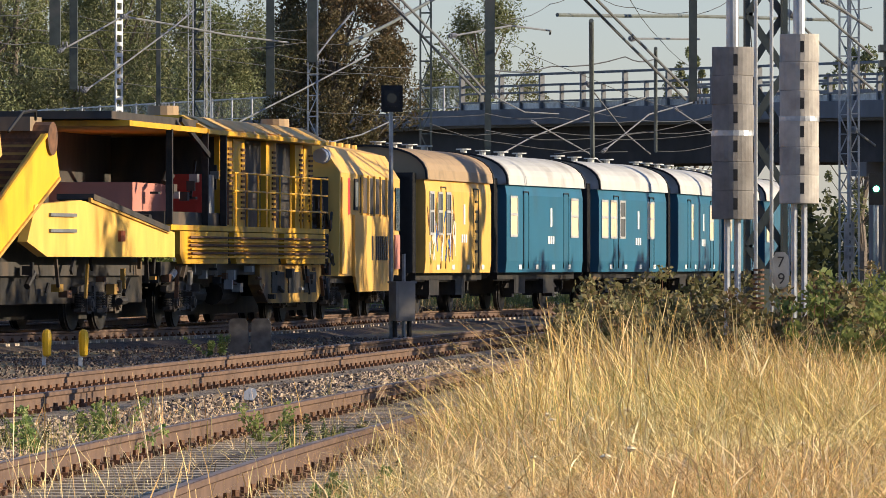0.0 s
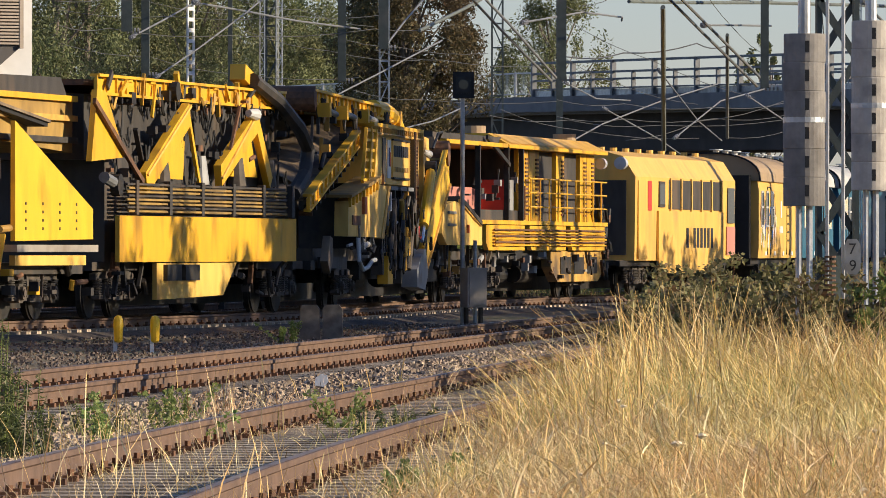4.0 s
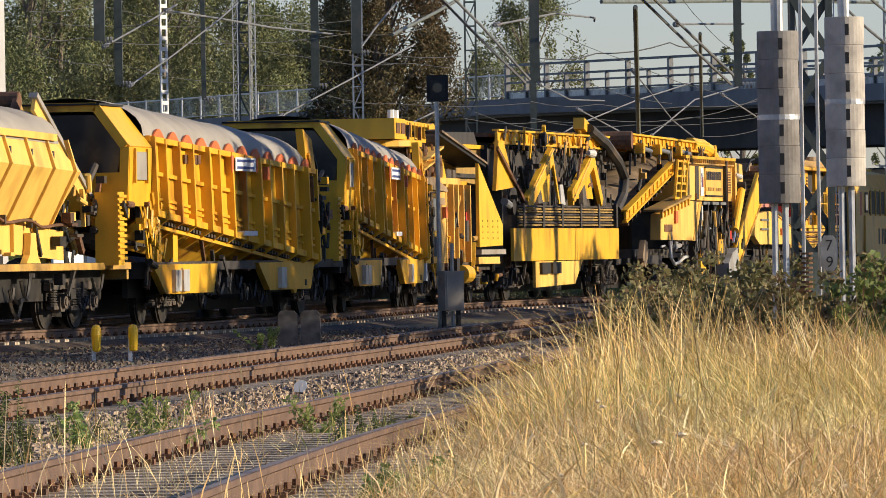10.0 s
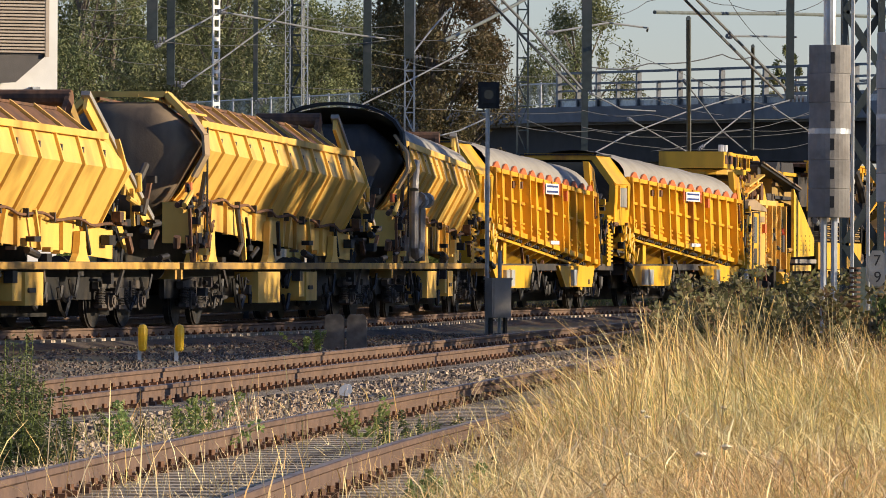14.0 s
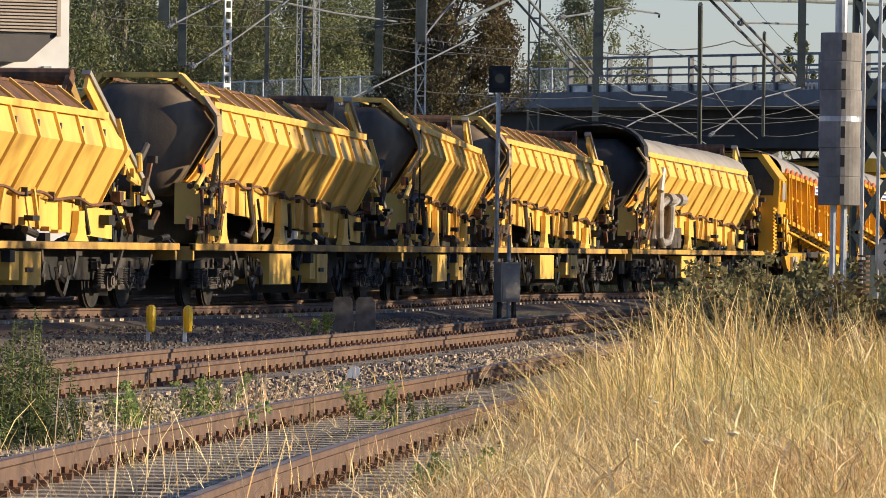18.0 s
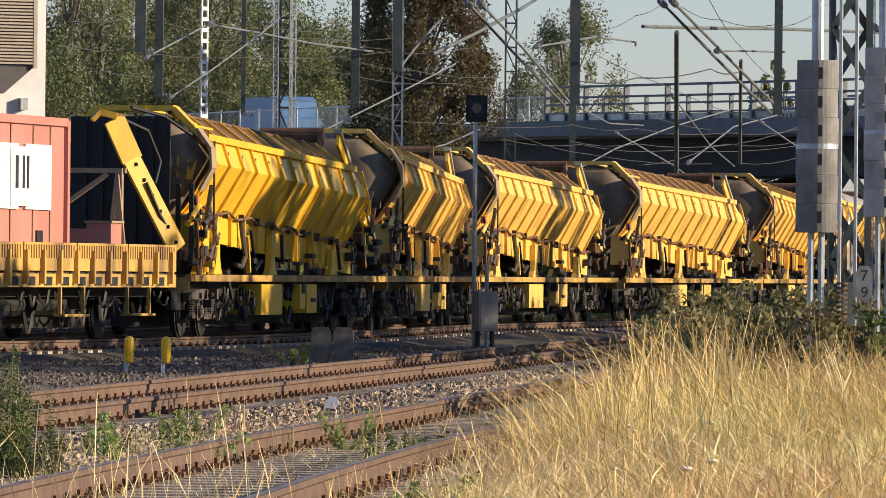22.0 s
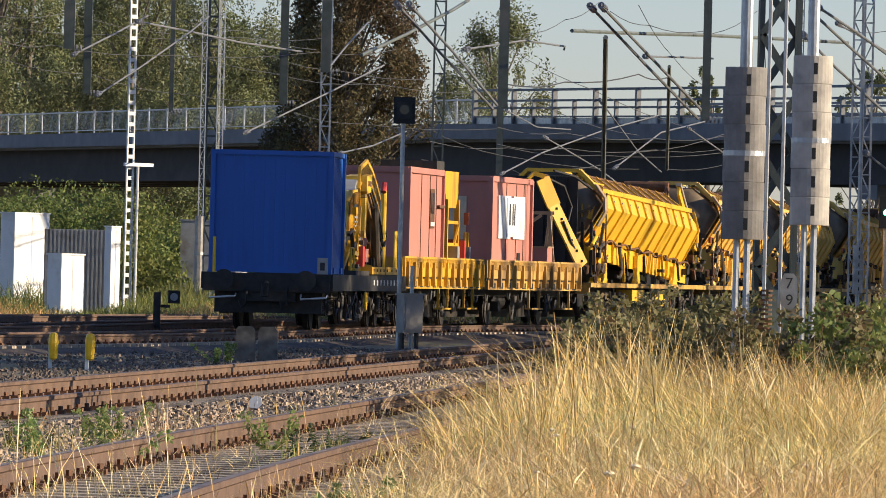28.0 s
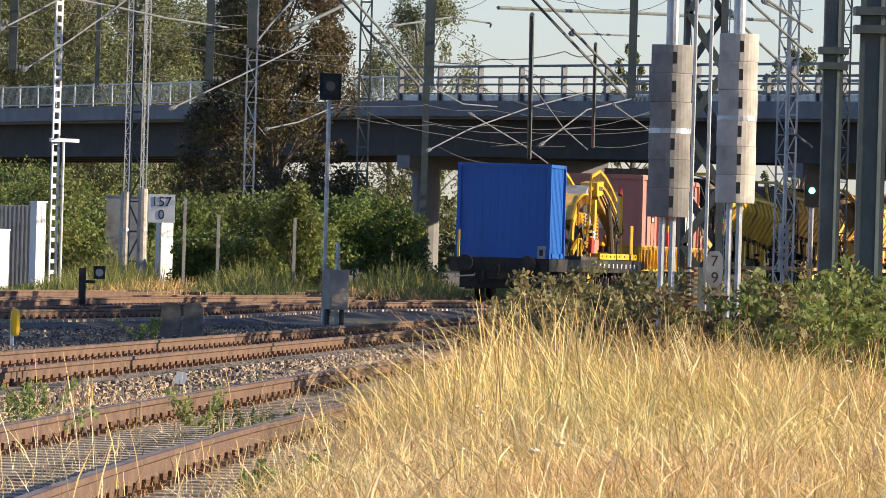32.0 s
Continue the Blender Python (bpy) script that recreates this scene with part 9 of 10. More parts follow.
part("sill", bx(B(), xr - 3.7, xr - 2.4, FX - 1.2, FX - 0.9, 6.35, 6.55), M["bay"], box)
part("wall_lamp", bx(B(), xr - 0.75, xr - 0.55, FX - 0.2, FX, 5.35, 5.65), M["zinc"], box)
box.matrix_basis = Matrix.Translation((xr, FX, 0)) @ pose(0, 0, 0, 0, 0, 25) @ Matrix.Translation((-xr, -FX, 0))
part("roof", bx(B(), xr - 12.3, xr + 0.3, FX - 0.3, FX + 3.3, 14, 14.3), M["bay"], box)


# ---- trees ----
def leaf_mass(rng, clumps, per, size, corners=4):
    """Many small leaf quads in clumps: (centre, radii). Returns vertices and faces."""
    V, Fc = [], []
    n0 = 0
    for c, rad in clumps:
        d = rng.normal(size=(per, 3))
        d /= np.linalg.norm(d, axis=1)[:, None]
        p = np.array(c) + d * np.array(rad) * (rng.random((per, 1)) ** 0.4)
        a = rng.normal(size=(per, 3))
        a /= np.linalg.norm(a, axis=1)[:, None]
        q = np.cross(a, rng.normal(size=(per, 3)))
        q /= np.linalg.norm(q, axis=1)[:, None]
        s = size * rng.uniform(0.6, 1.5, (per, 1))
        v = [p - a * s, p + q * s * 0.55, p + a * s, p - q * s * 0.55] if corners == 4 else [p - a * s, p + q * s * 0.8, p + a * s]
        V.append(np.stack(v, 1).reshape(-1, 3))
        Fc.append(np.arange(per * corners).reshape(-1, corners) + n0)
        n0 += per * corners
    return np.concatenate(V), np.concatenate(Fc)


def leaves(name, V, Fc, material, parent=None):
    me = bpy.data.meshes.new(name)
    me.from_pydata(V.tolist(), [], Fc.tolist())
    me.materials.append(material)
    ob = new(name, me)
    ob.parent = parent
    return ob


def tree(x, y, base, height, spread, kind, seed, label, per=60, size=0.25, low=0.25, droop=0.0, nclump=90, cone=False, bulk=(0.08, 0.19)):
    rng = np.random.default_rng(seed)
    w = thing("tree", label, "tree", "trees beyond the bridge")
    b = B()
    pts = [Vector((x, y, base - 0.2))]
    for k in range(6):
        pts.append(Vector((x + rng.normal() * 0.12 * k, y + rng.normal() * 0.12 * k, base + height * (k + 1) / 6.6)))
    for k in range(6):
        rod(b, pts[k], pts[k + 1], 0.022 * height * (1 - k / 6.5) ** 0.8, 7, 0.022 * height * (1 - (k + 1) / 6.5) ** 0.8)
    clumps = []
    for k in range(nclump):
        f = low + (1 - low) * rng.random() ** 0.85
        reach = spread * (0.35 + 0.75 * math.sin(math.pi * min(1, (f - low) / (1 - low) * 0.86 + 0.14)) ** 0.7) * (0.35 + 0.65 * rng.random() ** 0.5)
        if cone:      # broad below, narrower and ragged above
            reach = spread * (1.12 - 0.62 * f) * (0.25 + 0.75 * rng.random() ** 0.5)
        a = rng.uniform(0, 6.283)
        c = np.array([x + reach * math.cos(a), y + reach * math.sin(a), base + height * f])
        r = spread * rng.uniform(*bulk)
        clumps.append((c, (r, r, r * (1.0 + droop * rng.random()))))
        if k % 2 == 0:
            f0 = max(0.12, f - 0.16 - 0.1 * rng.random())
            s = pts[min(5, int(f0 * 6.3))]
            rod(b, (s.x, s.y, base + height * f0), c, 0.004 * height, 4, 0.0015 * height)
    part("trunk", b, M["bark"], w)
    V, Fc = leaf_mass(rng, clumps, per, size, 3)
    leaves("crown", V, Fc, M[kind], w)
    return w


rng = random.Random(8)
for k, (side, far, h, sp) in enumerate(((-905, 440, 19, 4.2), (-790, 430, 21, 4.0), (-700, 452, 20, 4.4), (-610, 435, 17, 3.6), (-520, 455, 20, 4.0), (-430, 445, 18, 3.6), (-345, 460, 17, 3.4), (-275, 450, 15, 3.0),
                                        (-560, 425, 21, 3.2), (-745, 440, 23, 4.2), (-225, 470, 16, 3.2), (-850, 400, 14, 3.8), (-655, 405, 13, 3.6), (-480, 402, 12, 3.4), (-385, 410, 13, 3.4), (-1000, 430, 20, 4.4), (-1080, 400, 17, 4.4))):
    tree(fx(side, far), far, -0.3, h, sp, "birch", 20 + k, "tall green birch with drooping twigs", 300, 0.10, 0.1, 3.0, 95, bulk=(0.13, 0.27))
tree(fx(90, 455), 455, -0.3, 17.5, 3.6, "birch", 61, "tall slender birch with drooping twigs", 230, 0.10, 0.15, 2.4, 100, bulk=(0.12, 0.26))
tree(fx(40, 470), 470, -0.3, 14, 3.5, "birch", 62, "tall slender birch with drooping twigs", 160, 0.11, 0.2, 2.2, 60, bulk=(0.12, 0.26))
tree(fx(455, 480), 480, -0.3, 15.5, 1.9, "birch", 63, "slender birch beyond the bridge", 70, 0.16, 0.3, 1.6, 60)
tree(fx(760, 500), 500, -0.3, 16, 3.2, "birch", 64, "birch beyond the bridge", 70, 0.16, 0.3, 1.6, 60)
tree(fx(-172, 300), 300, -0.3, 14.5, 4.1, "beech", 65, "dark copper leaved tree before the bridge", 300, 0.085, 0.06, 0.5, 260, cone=True, bulk=(0.1, 0.2))


def shrub(x, y, r, h, seed, kind="shrub", per=110, size=0.1, n=26):
    rng = np.random.default_rng(seed)
    w = thing("shrub", "dense green shrub beside the railway", "shrub", "shrubs")
    clumps = []
    b = B()
    for k in range(n):
        a, f = rng.uniform(0, 6.283), rng.random()
        c = np.array([x + r * (1 - 0.5 * f) * math.cos(a) * rng.random() ** 0.5, y + r * 0.7 * math.sin(a), -0.2 + h * (0.15 + 0.8 * f)])
        clumps.append((c, (r * 0.3, r * 0.3, h * 0.2)))
        if k % 3 == 0:
            rod(b, (x, y, -0.3), c, 0.03, 4, 0.01)
    part("stems", b, M["bark"], w)
    V, Fc = leaf_mass(rng, clumps, per, size)
    leaves("foliage", V, Fc, M[kind], w)


for k, (side, far, r, h) in enumerate(((-760, 264, 3, 3.9), (-690, 268, 3, 4.3), (-620, 264, 3, 4.1), (-560, 258, 2.6, 3.8), (-500, 264, 2.8, 3.4), (-300, 268, 1.6, 2.8), (-250, 272, 2.4, 3.4),
                                       (-150, 270, 2.4, 3.4), (-60, 268, 2.0, 3.2), (20, 270, 1.8, 3.9), (60, 268, 1.4, 2.8), (-820, 258, 3, 3.6), (-440, 270, 2.4, 3.0), (-360, 268, 2.2, 3.2), (-900, 252, 3.4, 3.8), (-122, 246, 1.3, 3.4), (-95, 250, 1.1, 2.6), (-300, 250, 1.2, 1.9), (-215, 248, 1.4, 1.8))):
    shrub(fx(side, far), far, r, h, 200 + k, per=230, size=0.07)
# wood behind the birches, coloured dark as the shade between their crowns
far_wood = []
rngn = np.random.default_rng(5)
for k in range(260):
    a = rngn.uniform(-0.13, 0.13)
    d = rngn.uniform(520, 620)
    far_wood.append(((a * d, d, rngn.uniform(0.5, 17.0 if a < -0.022 else 4.5)), (4, 4, 3.2)))
V, Fc = leaf_mass(rngn, far_wood, 190, 0.38)
wood = leaves("far_wood", V, Fc, M["deep"])
tagged(wood, "distant belt of trees in deep shade", "woodland", kind="stuff")

# a belt of trees beside the line, out of sight to the right, through which the low sun falls
belt = []
rngt = np.random.default_rng(77)
for k in range(1100):
    yy = rngt.uniform(104, 270)
    row = on_track(yy - 117).x + 30
    hgt = 10.9 + 2.6 * math.exp(-((yy - 149) / 10) ** 2) - (1.7 if yy < 132 else 0.9 if yy < 137 else 1.9 if yy > 170 else 0) + 0.6 * math.sin(yy * 0.5) + 0.6 * math.sin(yy * 1.7)
    belt.append(((row + rngt.normal() * 1.2, yy, 0.3 + (hgt - 0.9) * rngt.random() ** 0.8), (1.2, 1.2, 0.9)))
V, Fc = leaf_mass(rngt, belt, 80, 0.26, 3)
tagged(leaves("tree_belt", V, Fc, M["shrub"]), "belt of leafy trees and bushes beside the line", "woodland", kind="stuff")
for k, (yy, hh, sp) in enumerate(((139, 13.2, 2.0), (143, 14.2, 2.6), (148, 14.6, 3.0), (153, 14.6, 2.6), (159, 14.2, 1.8), (181, 13.6, 1.8))):
    tree(on_track(yy - 117).x + 30, yy, -0.3, hh, sp, "birch", 90 + k, "tall birch in the belt of trees beside the line", 130, 0.2, 0.3, 0.8, 60)

# blue van that crosses the bridge
van = thing("blue_van", "blue delivery van driving over the bridge", "van")
part("body", prism(B(), [(-3.4, 0.35), (2.6, 0.35), (2.6, 1.2), (2.3, 1.3), (1.9, 2.1), (1.7, 2.2), (1.5, 2.3), (-3.4, 2.3)], -0.95, 0.95), M["lorry"], van)
part("window", prism(B(), [(1.3, 1.35), (2.0, 1.35), (1.5, 2.0), (1.3, 2.0)], -0.97, 0.97), M["glass"], van)
for x in (-1.7, 1.7):
    for y in (-0.9, 0.9):
        part("tyre", rod(B(), (x, y - 0.1, 0.33), (x, y + 0.1, 0.33), 0.33, 14), M["black"], van)


# ---- grasses and weeds ----
def blades(name, xs, ys, zs, heights, seed, material, label, width=0.006, lean=(0.15, 0.35), seg=3, heads=0.0, kind="stuff", category="grass", bend=0.5, wind=0.05, droop=0.25, broken=0.0, fan=None):
    """Curved grass stalks as narrow ribbons, some broken over, some ending in a seed head."""
    rng = np.random.default_rng(seed)
    n = len(xs)
    ax = rng.normal(0, lean[1], n) - wind + np.sign(rng.normal(size=n)) * lean[0] * rng.random(n)
    ay = rng.normal(0, lean[1], n)
    if fan is not None:
        ax, ay = ax + fan[0] * 1.3, ay + fan[1] * 1.3
    curl = rng.normal(1.0, 0.5, n)
    snap = rng.random(n) < broken
    ax = np.where(snap, ax * 3.0, ax)
    stand = np.where(snap, rng.uniform(0.35, 0.75, n), 1.0) / np.sqrt(1 + 0.5 * (ax * ax + ay * ay))
    face = rng.uniform(-1.2, 1.2, n)
    wx, wy = np.cos(face), np.sin(face)
    wide = width * np.clip(ys / 60, 0.75, 1.5) * rng.uniform(0.55, 1.5, n)
    has = rng.random(n) < heads
    rows = []
    for k in range(seg + 1):
        f = k / seg
        run = f * 0.55 + bend * curl * f ** 2.5
        cx, cy = xs + ax * heights * run, ys + ay * heights * run
        cz = zs + heights * stand * (f - droop * np.abs(curl) * (np.abs(ax) + 0.2) * f ** 3)
        wd = wide * (1.0 - 0.7 * f)
        wd = np.where(has & (k >= seg - 1), wide * (1.7 if k < seg else 0.6), wd)
        rows.append(np.stack([np.stack([cx - wx * wd, cy - wy * wd, cz], -1), np.stack([cx + wx * wd, cy + wy * wd, cz], -1)], 1))
    v = np.stack(rows, 1)                                 # n, seg+1, 2, 3
    base = (np.arange(n) * (seg + 1) * 2)[:, None, None]
    k = np.arange(seg)[None, :, None] * 2
    faces = (base + k + np.array([0, 1, 3, 2])[None, None]).reshape(-1, 4)
    me = bpy.data.meshes.new(name)
    me.from_pydata(v.reshape(-1, 3).tolist(), [], faces.tolist())
    me.materials.append(M[material])
    return tagged(new(name, me), label, category, kind=kind)


FAN = [0, 0]


def field(n, seed, y0, y1, edge, power=1.0, tuft=0.0):
    """Places on the field to the right of the siding, up to the edge of sight, drawn together into tufts."""
    rng = np.random.default_rng(seed)
    y = y0 + (y1 - y0) * rng.random(n) ** power
    lo = np.array([t1(v) for v in y]) + edge
    hi = 0.078 * y + 0.6
    x = lo + (hi - lo) * rng.random(n)
    if tuft:
        m = max(1, n // 14)
        home = rng.integers(0, m, n)
        held = rng.random(n) < tuft
        ox, oy = rng.normal(0, 0.07, n), rng.normal(0, 0.10, n)
        x, y = np.where(held, x[home] + ox, x), np.where(held, y[home] + oy, y)
        FAN[0], FAN[1] = np.where(held, ox * 7.0, 0), np.where(held, oy * 3.0, 0)
        x = np.maximum(x, np.array([t1(v) for v in y]) + edge)
    patch = np.array([noise.noise(Vector((a * 0.55, b * 0.12, 3.1))) for a, b in zip(x, y)])
    return x, y, patch, x - np.array([t1(v) for v in y]) - edge, rng


def soft_edge(inn, y):
    """Grass grows taller away from the siding, more slowly where it is thin."""
    return np.clip(inn / np.where(y < 58, 2.1, 1.3), 0, 1)


def rise(y, inn=None):
    """Lower close by and far up the field, and where the brambles shade it."""
    h = np.clip(0.30 + (y - 25) / 48, 0.30, 1.0) * np.clip(1.0 - (y - 62) / 42, 0.4, 1.0)
    return h if inn is None else h * (1 - 0.42 * np.clip((inn - 2.0) / 2.5, 0, 1) * np.clip((y - 46) / 14, 0, 1))


def nest(inn, y, share, rng):
    """Where in the height of the tangle a leaf or a bent stalk begins."""
    return -0.3 + share * rng.random(len(y)) * (0.30 + 0.5 * soft_edge(inn, y)) * rise(y, inn)


# leaves, dense and tangled, at all heights of the sward
x, y, patch, inn, rng = field(90000, 1, 24, 112, 1.4, 1.15, 0.3)
h = (0.18 + 0.20 * soft_edge(inn, y)) * rng.uniform(0.35, 1.3, len(x)) * (1 + 0.5 * patch) * (0.4 + 0.6 * rise(y, inn))
blades("grass_leaves", x, y, nest(inn, y, 0.8, rng), h, 2, "litter", "tangled dry grass leaves beside the siding", 0.0028, lean=(0.7, 1.0), bend=1.1, droop=0.5, wind=0.12, fan=tuple(FAN))
# stalks
x, y, patch, inn, rng = field(62000, 14, 24, 116, 1.45, 1.15, 0.35)
h = (0.28 + 0.42 * soft_edge(inn, y)) * rng.uniform(0.3, 1.2, len(x)) * (1 + 0.8 * patch) * rise(y, inn)
blades("dry_grass", x, y, nest(inn, y, 0.4, rng), h, 15, "straw", "tall dry straw coloured grass beside the siding", 0.0019, lean=(0.35, 0.5), heads=0.25, bend=0.9, wind=0.16, broken=0.25, fan=tuple(FAN))
# bleached stalks that stand out
x, y, patch, inn, rng = field(30000, 5, 25, 108, 1.5, 1.1, 0.15)
h = (0.24 + 0.40 * soft_edge(inn, y)) * rng.uniform(0.4, 1.25, len(x)) * (1 + 0.5 * patch) * rise(y, inn)
blades("bleached_stalks", x, y, nest(inn, y, 0.5, rng), h, 6, "pith", "pale bleached stalks with seed heads in the grass", 0.0026, lean=(0.45, 0.65), heads=0.4, bend=0.8, wind=0.2, broken=0.35, fan=tuple(FAN))
# stalks fallen across one another
x, y, patch, inn, rng = field(22000, 35, 25, 100, 1.5, 1.2, 0.15)
blades("fallen_stalks", x, y, np.full(len(x), -0.3) + rng.uniform(0.0, 0.45, len(x)) * rise(y, inn), rng.uniform(0.25, 0.65, len(x)) * rise(y, inn), 36, "pith", "pale fallen stalks lying across the grass", 0.0034, lean=(1.2, 1.0), bend=0.5, droop=0.35, wind=0.0)
x, y, patch, inn, rng = field(12000, 55, 25, 54, 1.6, 1.0, 0.2)
blades("near_stalks", x, y, nest(inn, y, 0.7, rng), rng.uniform(0.15, 0.5, len(x)) * (0.5 + 0.5 * rise(y)), 56, "pith", "pale crossing stalks in the nearest grass", 0.0042, lean=(0.7, 0.8), bend=0.9, heads=0.3, broken=0.4, fan=tuple(FAN))
# green among the straw, most of it further up the field
x, y, patch, inn, rng = field(90000, 3, 30, 125, 1.5, 1.0, 0.4)
keep = rng.random(len(x)) < np.clip(0.14 + patch * 2.8 + (y - 44) / 45, 0.06, 1)
x, y, inn, fan = x[keep], y[keep], inn[keep], (FAN[0][keep], FAN[1][keep])
blades("green_grass", x, y, nest(inn, y, 0.4, rng), rng.uniform(0.2, 0.72, len(x)) * np.clip(0.5 + inn * 0.5, 0.5, 1) * rise(y, inn), 4, "olive", "half green grass among the straw", 0.0027, lean=(0.35, 0.5), heads=0.15, bend=0.9, wind=0.12, fan=fan)
x, y, patch, inn, rng = field(5200, 25, 46, 100, 1.7, 1.0, 0.2)
blades("tall_stalks", x, y, np.full(len(x), -0.3), rng.uniform(0.65, 1.3, len(x)) * rise(y, inn), 26, "straw", "tall seeding stalks above the dry grass", 0.0019, lean=(0.25, 0.35), wind=0.22, heads=0.8)
# stalks that have come up beside the rails of the siding
rng = np.random.default_rng(61)
n = 420
y = rng.uniform(37, 66, n)
x = np.array([t1(v) for v in y]) + np.where(rng.random(n) < 0.65, rng.uniform(0.85, 1.45, n), rng.uniform(-1.7, -0.9, n))
blades("rail_side_stalks", x, y, np.full(n, -0.28), rng.uniform(0.15, 0.5, n) * (0.4 + 0.6 * rise(y)), 62, "pith", "single pale stalks beside the siding rails", 0.0024, lean=(0.2, 0.35), bend=0.7, heads=0.6)
# a taller stand at the edge, leaning towards the siding
rng = np.random.default_rng(44)
n = 2400
y = rng.uniform(51, 76, n)
x = np.array([t1(v) for v in y]) + 1.35 + np.abs(rng.normal(0, 0.6, n))
blades("edge_stalks", x, y, np.full(n, -0.3), (0.5 + 0.62 * np.clip((x - np.array([t1(v) for v in y]) - 1.35) / 0.7, 0, 1)) * rng.uniform(0.55, 1.25, n), 45, "straw", "tall reddish seeding stalks at the edge of the siding", 0.0021, lean=(0.25, 0.36), wind=0.3, heads=0.8, bend=0.8, broken=0.1)
blades("edge_leaves", x[:1600] + 0.1, y[:1600], np.full(1600, -0.3), rng.uniform(0.3, 0.8, 1600), 46, "olive", "half green leaves at the edge of the siding", 0.0034, lean=(0.15, 0.35), bend=0.7)
# sparse stalks along the siding and in the ballast
rng = np.random.default_rng(9)
n = 1700
y = 34 + 60 * rng.random(n) ** 0.8
x = np.array([t1(v) for v in y]) + rng.normal(1.25, 0.33, n)
blades("siding_grass", x, y, np.full(n, -0.3), rng.uniform(0.15, 0.6, n) * rise(y), 10, "straw", "thin dry stalks along the siding", 0.0026, heads=0.4)
n = 170
y = 38 + 34 * rng.random(n)
x = np.array([t1(v) for v in y]) + rng.normal(-1.5, 0.7, n)
blades("ballast_stalks", x, y, np.full(n, -0.3), rng.uniform(0.2, 0.7, n), 11, "straw", "scattered dry stalks in the ballast", 0.0025, heads=0.4)
# tall pale stalks that have come up in the near end of the siding
n = 95
y = rng.uniform(34, 46, n)
x = rng.uniform(-880, -420, n) / 13000 * y
blades("siding_stalks", x, y, np.full(n, -0.3), rng.uniform(0.25, 0.85, n), 28, "pith", "tall pale stalks between the rails of the siding", 0.0022, lean=(0.15, 0.22), wind=0.12, heads=0.7, bend=0.5)
for k, (side, far, wide, tall, n) in enumerate(((-715, 57.8, 0.16, 0.42, 130), (-498, 65.6, 0.11, 0.36, 70), (-640, 62, 0.2, 0.25, 60), (-210, 53, 0.2, 0.4, 160))):
    y = far + rng.normal(0, 0.5, n)
    x = side / 13000 * far + rng.normal(0, wide, n)
    blades("grass_tuft", x, y, np.full(n, -0.3), rng.uniform(0.3, 1.0, n) * tall, 70 + k, "olive" if k != 1 else "straw", "tuft of half dry grass in the ballast", 0.0024, lean=(0.2, 0.3), heads=0.3)
# straw and dead leaves strewn between the rails of the siding
n = 5200
y = 30 + 62 * rng.random(n) ** 1.2
x = np.array([t1(v) for v in y]) + rng.uniform(-1.7, 1.5, n)
blades("track_litter", x, y, rng.uniform(-0.2, -0.15, n), rng.uniform(0.06, 0.22, n), 29, "pith", "dry straw strewn over the sleepers of the siding", 0.003, lean=(1.5, 1.4), wind=0.0, bend=0.2, droop=0.42)
# meadow beyond the tracks
n = 30000
y = rng.uniform(207, 262, n)
x = rng.uniform(-0.085, 0.03, n) * y
blades("far_meadow", x, y, np.full(n, -0.3), rng.uniform(0.3, 1.25, n) * np.clip(0.4 + (y - 205) / 50, 0.4, 1.15) * (0.75 + 0.35 * np.sin(x * 1.3)), 12, "meadow", "green meadow grass beyond the tracks", 0.011, lean=(0.3, 0.4), seg=2)
n = 12000
y = rng.uniform(200, 246, n)
x = rng.uniform(-0.085, 0.02, n) * y
blades("far_dry_grass", x, y, np.full(n, -0.3), rng.uniform(0.2, 0.75, n) * (0.6 + 0.4 * np.sin(x * 0.9 + 1)), 13, "litter", "dry grass beyond the tracks", 0.009, lean=(0.3, 0.4), seg=2)


def weed(x, y, h, seed, kind="weed", n=60, size=0.02, label="leafy green weed in the ballast"):
    rng = np.random.default_rng(seed)
    w = thing("weed", label, "weed", "weeds")
    b = B()
    clumps = []
    for k in range(max(3, n // 14)):
        top = Vector((x + rng.normal() * h * 0.35, y + rng.normal() * h * 0.35, -0.3 + h * rng.uniform(0.6, 1.0)))
        rod(b, (x + rng.normal() * 0.05, y, -0.3), top, 0.008, 4, 0.003)
        for j in range(5):
            f = 0.25 + 0.75 * j / 4
            clumps.append(((x + (top.x - x) * f, y + (top.y - y) * f, -0.3 + (top.z + 0.3) * f), (h * 0.13, h * 0.13, h * 0.1)))
    part("stem", b, M["green"], w)
    V, Fc = leaf_mass(rng, clumps, max(9, n // 3), size)
    leaves("foliage", V, Fc, M[kind], w)


for k, (xx, yy, h) in enumerate(((fx(-375, 120), 120, 0.42), (fx(-395, 119), 119, 0.34), (-2.35, 52, 0.5), (-2.9, 54, 0.45),
                                  (-1.3, 57, 0.5), (-0.7, 41, 0.26), (-0.5, 43, 0.3), (-2.6, 60, 0.4))):
    weed(xx, yy, h, 300 + k)


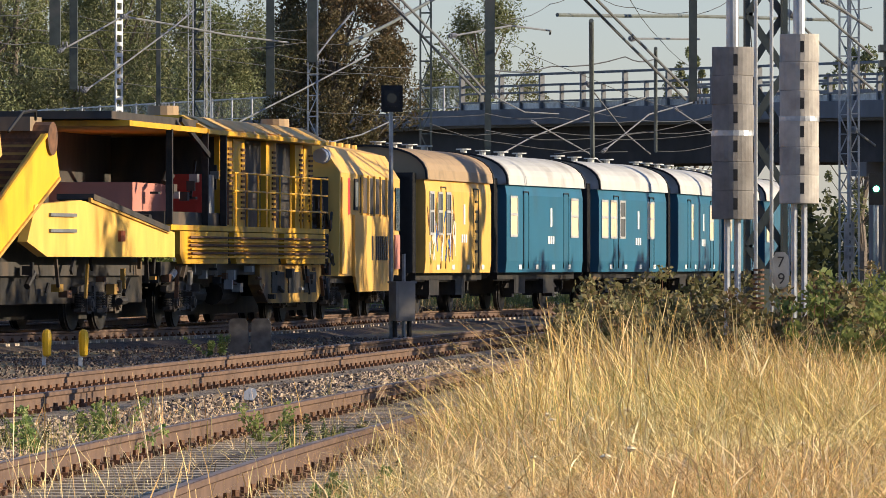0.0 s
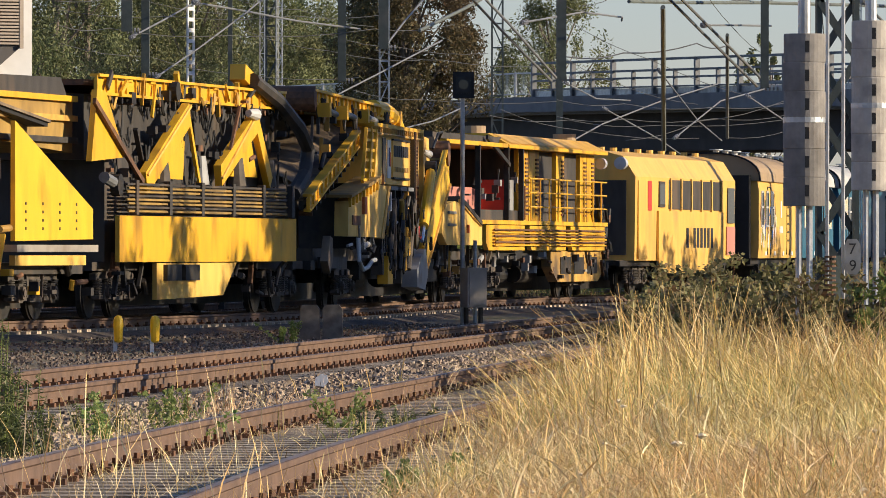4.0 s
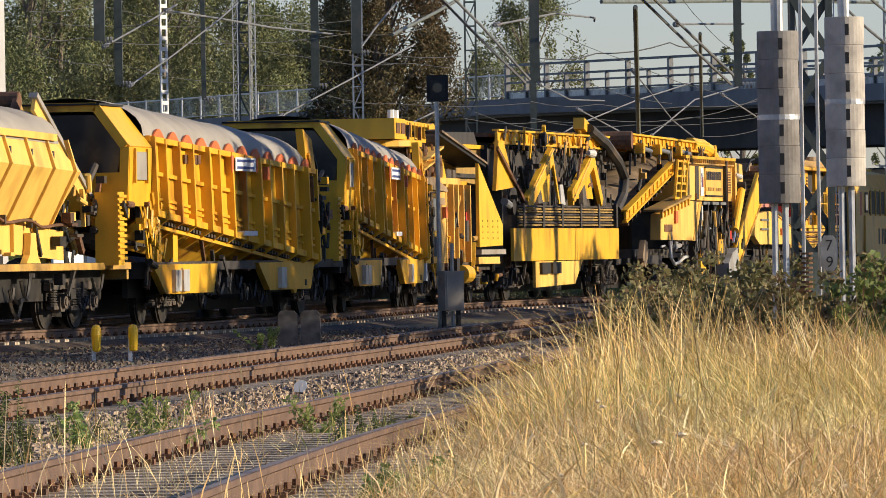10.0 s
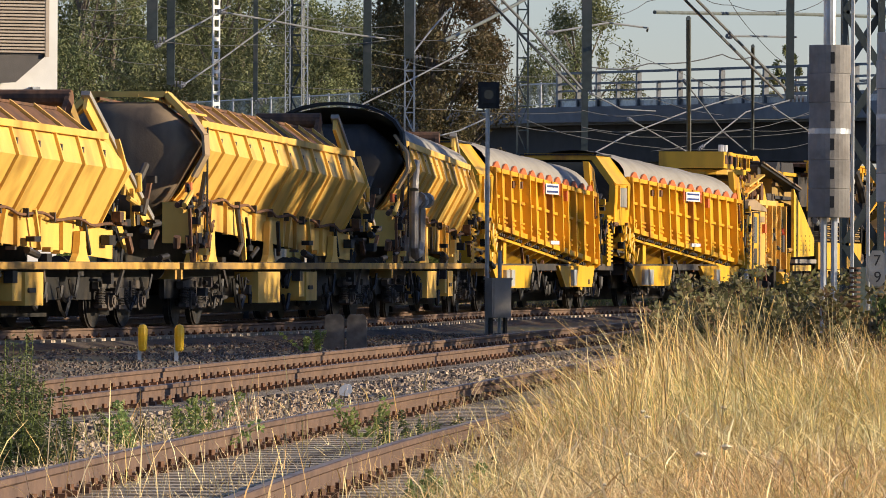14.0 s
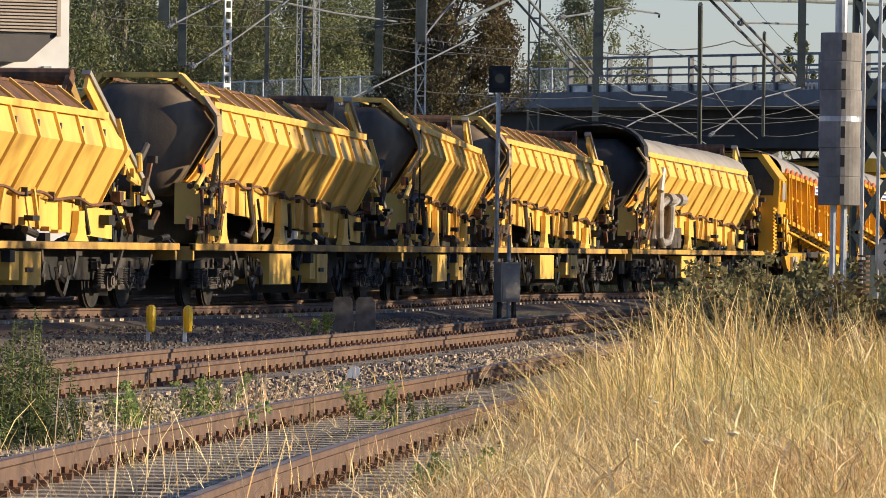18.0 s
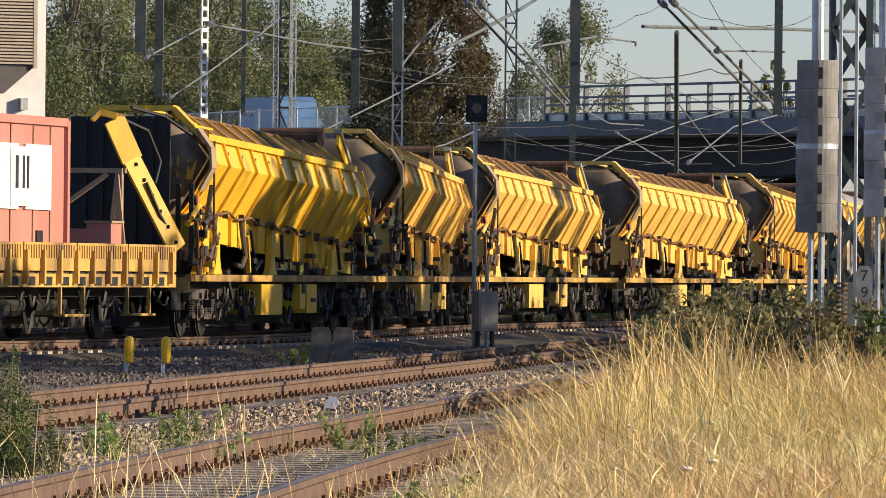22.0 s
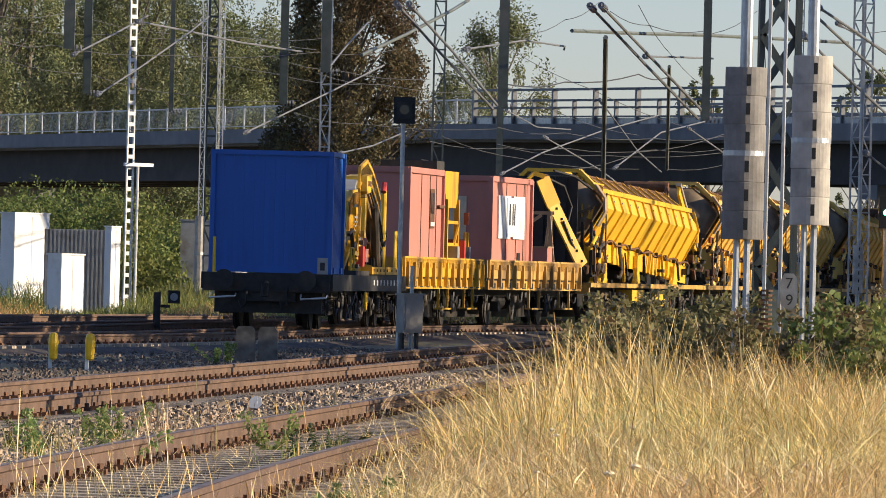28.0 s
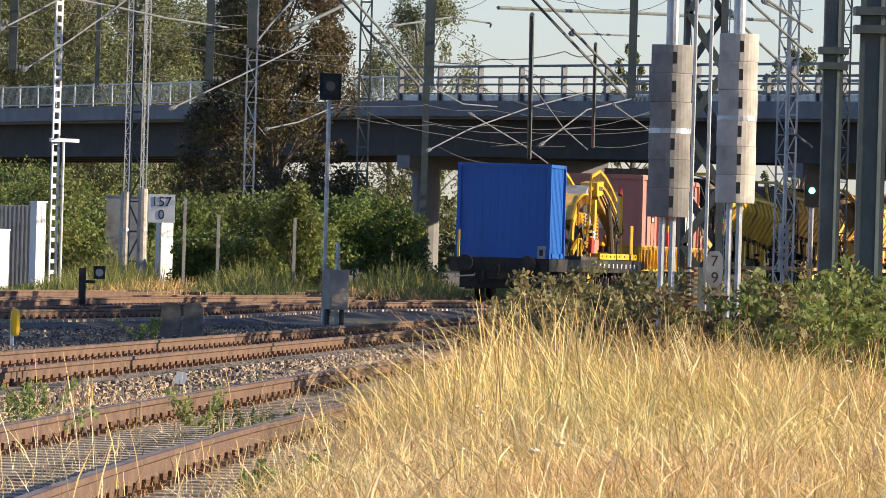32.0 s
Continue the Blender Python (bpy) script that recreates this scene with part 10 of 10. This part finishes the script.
def herb(x, y, h, seed, stems=12, spread=0.3):
    """A tall grey green herb: many upright stems set with narrow drooping leaves."""
    rng = np.random.default_rng(seed)
    w = thing("tall_herb", "tall dusty grey green herb with narrow leaves in the ballast", "weed", "weeds")
    V, Fc = [], []
    for k in range(stems):
        foot = np.array([x + rng.normal() * spread * 0.5, y + rng.normal() * spread, -0.3])
        tip = foot + np.array([rng.normal() * h * 0.14, rng.normal() * h * 0.14, h * rng.uniform(0.55, 1.0)])
        part("stem", rod(B(), foot, tip, 0.006, 4, 0.002), M["green"], w)
        for j in range(75):
            f = rng.uniform(0.12, 1.0)
            a = rng.uniform(0, 6.283)
            size = rng.uniform(0.03, 0.085) * (1.25 - 0.7 * f)
            p = foot + (tip - foot) * f
            out = np.array([math.cos(a), math.sin(a), rng.uniform(-0.5, 0.6)]) * size
            side = np.array([-math.sin(a), math.cos(a), rng.uniform(-0.6, 0.6)]) * size * 0.2
            n0 = len(V)
            V += [p, p + out * 0.5 + side, p + out + np.array([0, 0, -0.3 * size]), p + out * 0.5 - side]
            Fc.append((n0, n0 + 1, n0 + 2, n0 + 3))
    leaves("foliage", np.array(V), np.array(Fc), M["herb"], w)


for k, (side, far, h, stems) in enumerate(((-930, 50, 1.05, 24), (-885, 50.8, 0.85, 16), (-975, 49.2, 1.0, 20), (-862, 49.8, 0.5, 10), (-725, 57.6, 0.36, 5), (-205, 53.4, 0.42, 9), (-150, 55, 0.38, 6), (-60, 46, 0.28, 7))):
    herb(fx(side, far), far, h, 520 + k, stems)


def bramble(x, y, r, h, seed, kind="bramble"):
    rng = np.random.default_rng(seed)
    w = thing("bramble_bush", "brownish green bramble bush among the grass" if kind == "bramble" else "leafy green weed bush at the edge of the grass", "bush", "bramble bushes")
    b = B()
    clumps = []
    for k in range(22):
        a = rng.uniform(0, 6.283)
        f = rng.random() ** 0.6
        c = Vector((x + r * f * math.cos(a), y + r * 2.2 * f * math.sin(a), -0.3 + h * (0.35 + 0.65 * rng.random()) * (1 - 0.35 * f)))
        rod(b, (x + rng.normal() * r * 0.3, y + rng.normal() * r * 0.3, -0.3), c, 0.007, 4, 0.003)
        clumps.append((c, (0.13, 0.16, 0.11)))
    part("cane", b, M["rust"], w)
    V, Fc = leaf_mass(rng, clumps, 46, 0.036)
    leaves("foliage", V, Fc, M[kind], w)


rngb = random.Random(31)
for k in range(46):
    f = k / 45
    side = 232 + 560 * f + rngb.uniform(-10, 10)
    far = rngb.uniform(72 - 12 * f, 90 - 10 * f)
    bramble(fx(side, far), far, rngb.uniform(0.25, 0.45), rngb.uniform(1.15, 1.6) * (0.75 if k < 4 else 1.0), 400 + k)
for k in range(18):
    side = 690 + k * 15
    far = 64 + (k * 29 % 9) * 2.6
    bramble(fx(side, far), far, 0.42, rngb.uniform(1.3, 1.75), 440 + k, "shrub")
# pale umbels in the grass
rngu = random.Random(21)
for k in range(80):
    yy = rngu.uniform(36, 84)
    xx = rngu.uniform(t1(yy) + 1.9, 0.066 * yy + 0.3)
    w = thing("wild_carrot", "pale dried umbel flower in the grass", "flower", "umbels")
    z = -0.3 + rngu.uniform(0.4, 0.75) * min(1.0, 0.3 + (yy - 25) / 48)
    b = B()
    size = rngu.uniform(0.35, 0.85)
    rows = []
    for rr, dz in ((0.004, 0.012), (0.018, 0.011), (0.034, 0.006), (0.046, -0.004), (0.034, -0.008), (0.004, -0.03)):
        rows.append([(xx + rr * size * rngu.uniform(0.7, 1.25) * math.cos(j * 0.524), yy + rr * size * rngu.uniform(0.7, 1.25) * math.sin(j * 0.524), z + (dz + rngu.uniform(-0.006, 0.006)) * size) for j in range(12)])
    skin(b, rows, True)
    part("umbel", b, M["flower"], w)
    part("stalk", rod(B(), (xx, yy, -0.3), (xx, yy, z), 0.004, 4), M["straw"], w)
# one pale stone on the ballast
prism(b := B(), [(-0.05, -0.03), (0.03, -0.04), (0.06, 0.0), (0.05, 0.05), (0.0, 0.06), (-0.04, 0.03)], -0.03, 0.03)
stone = solid("white_stone", b, M["white"], "single white stone lying on the ballast", "stone")
stone.location, stone.scale = (fx(-326, 72.5), 72.5, -0.09), (1.25, 1.0, 1.25)


def motions():
    """Every vehicle and load runs along the track with the train; a van crosses the bridge."""
    for ob, s, base, local in RIDERS:
        walk(ob, [(t, ride(s + float(np.interp(t, _t, _run)), base) @ local) for t in range(0, 33)])
    turn = math.degrees(math.atan2(br_dir.y, br_dir.x))
    walk(van, [(t, Matrix.Translation(on_bridge(d, -6.0, 7.45)) @ pose(0, 0, 0, 0, 0, turn)) for t, d in ((0, -371), (21.5, -16), (25, 56), (32, 139))])


motions()
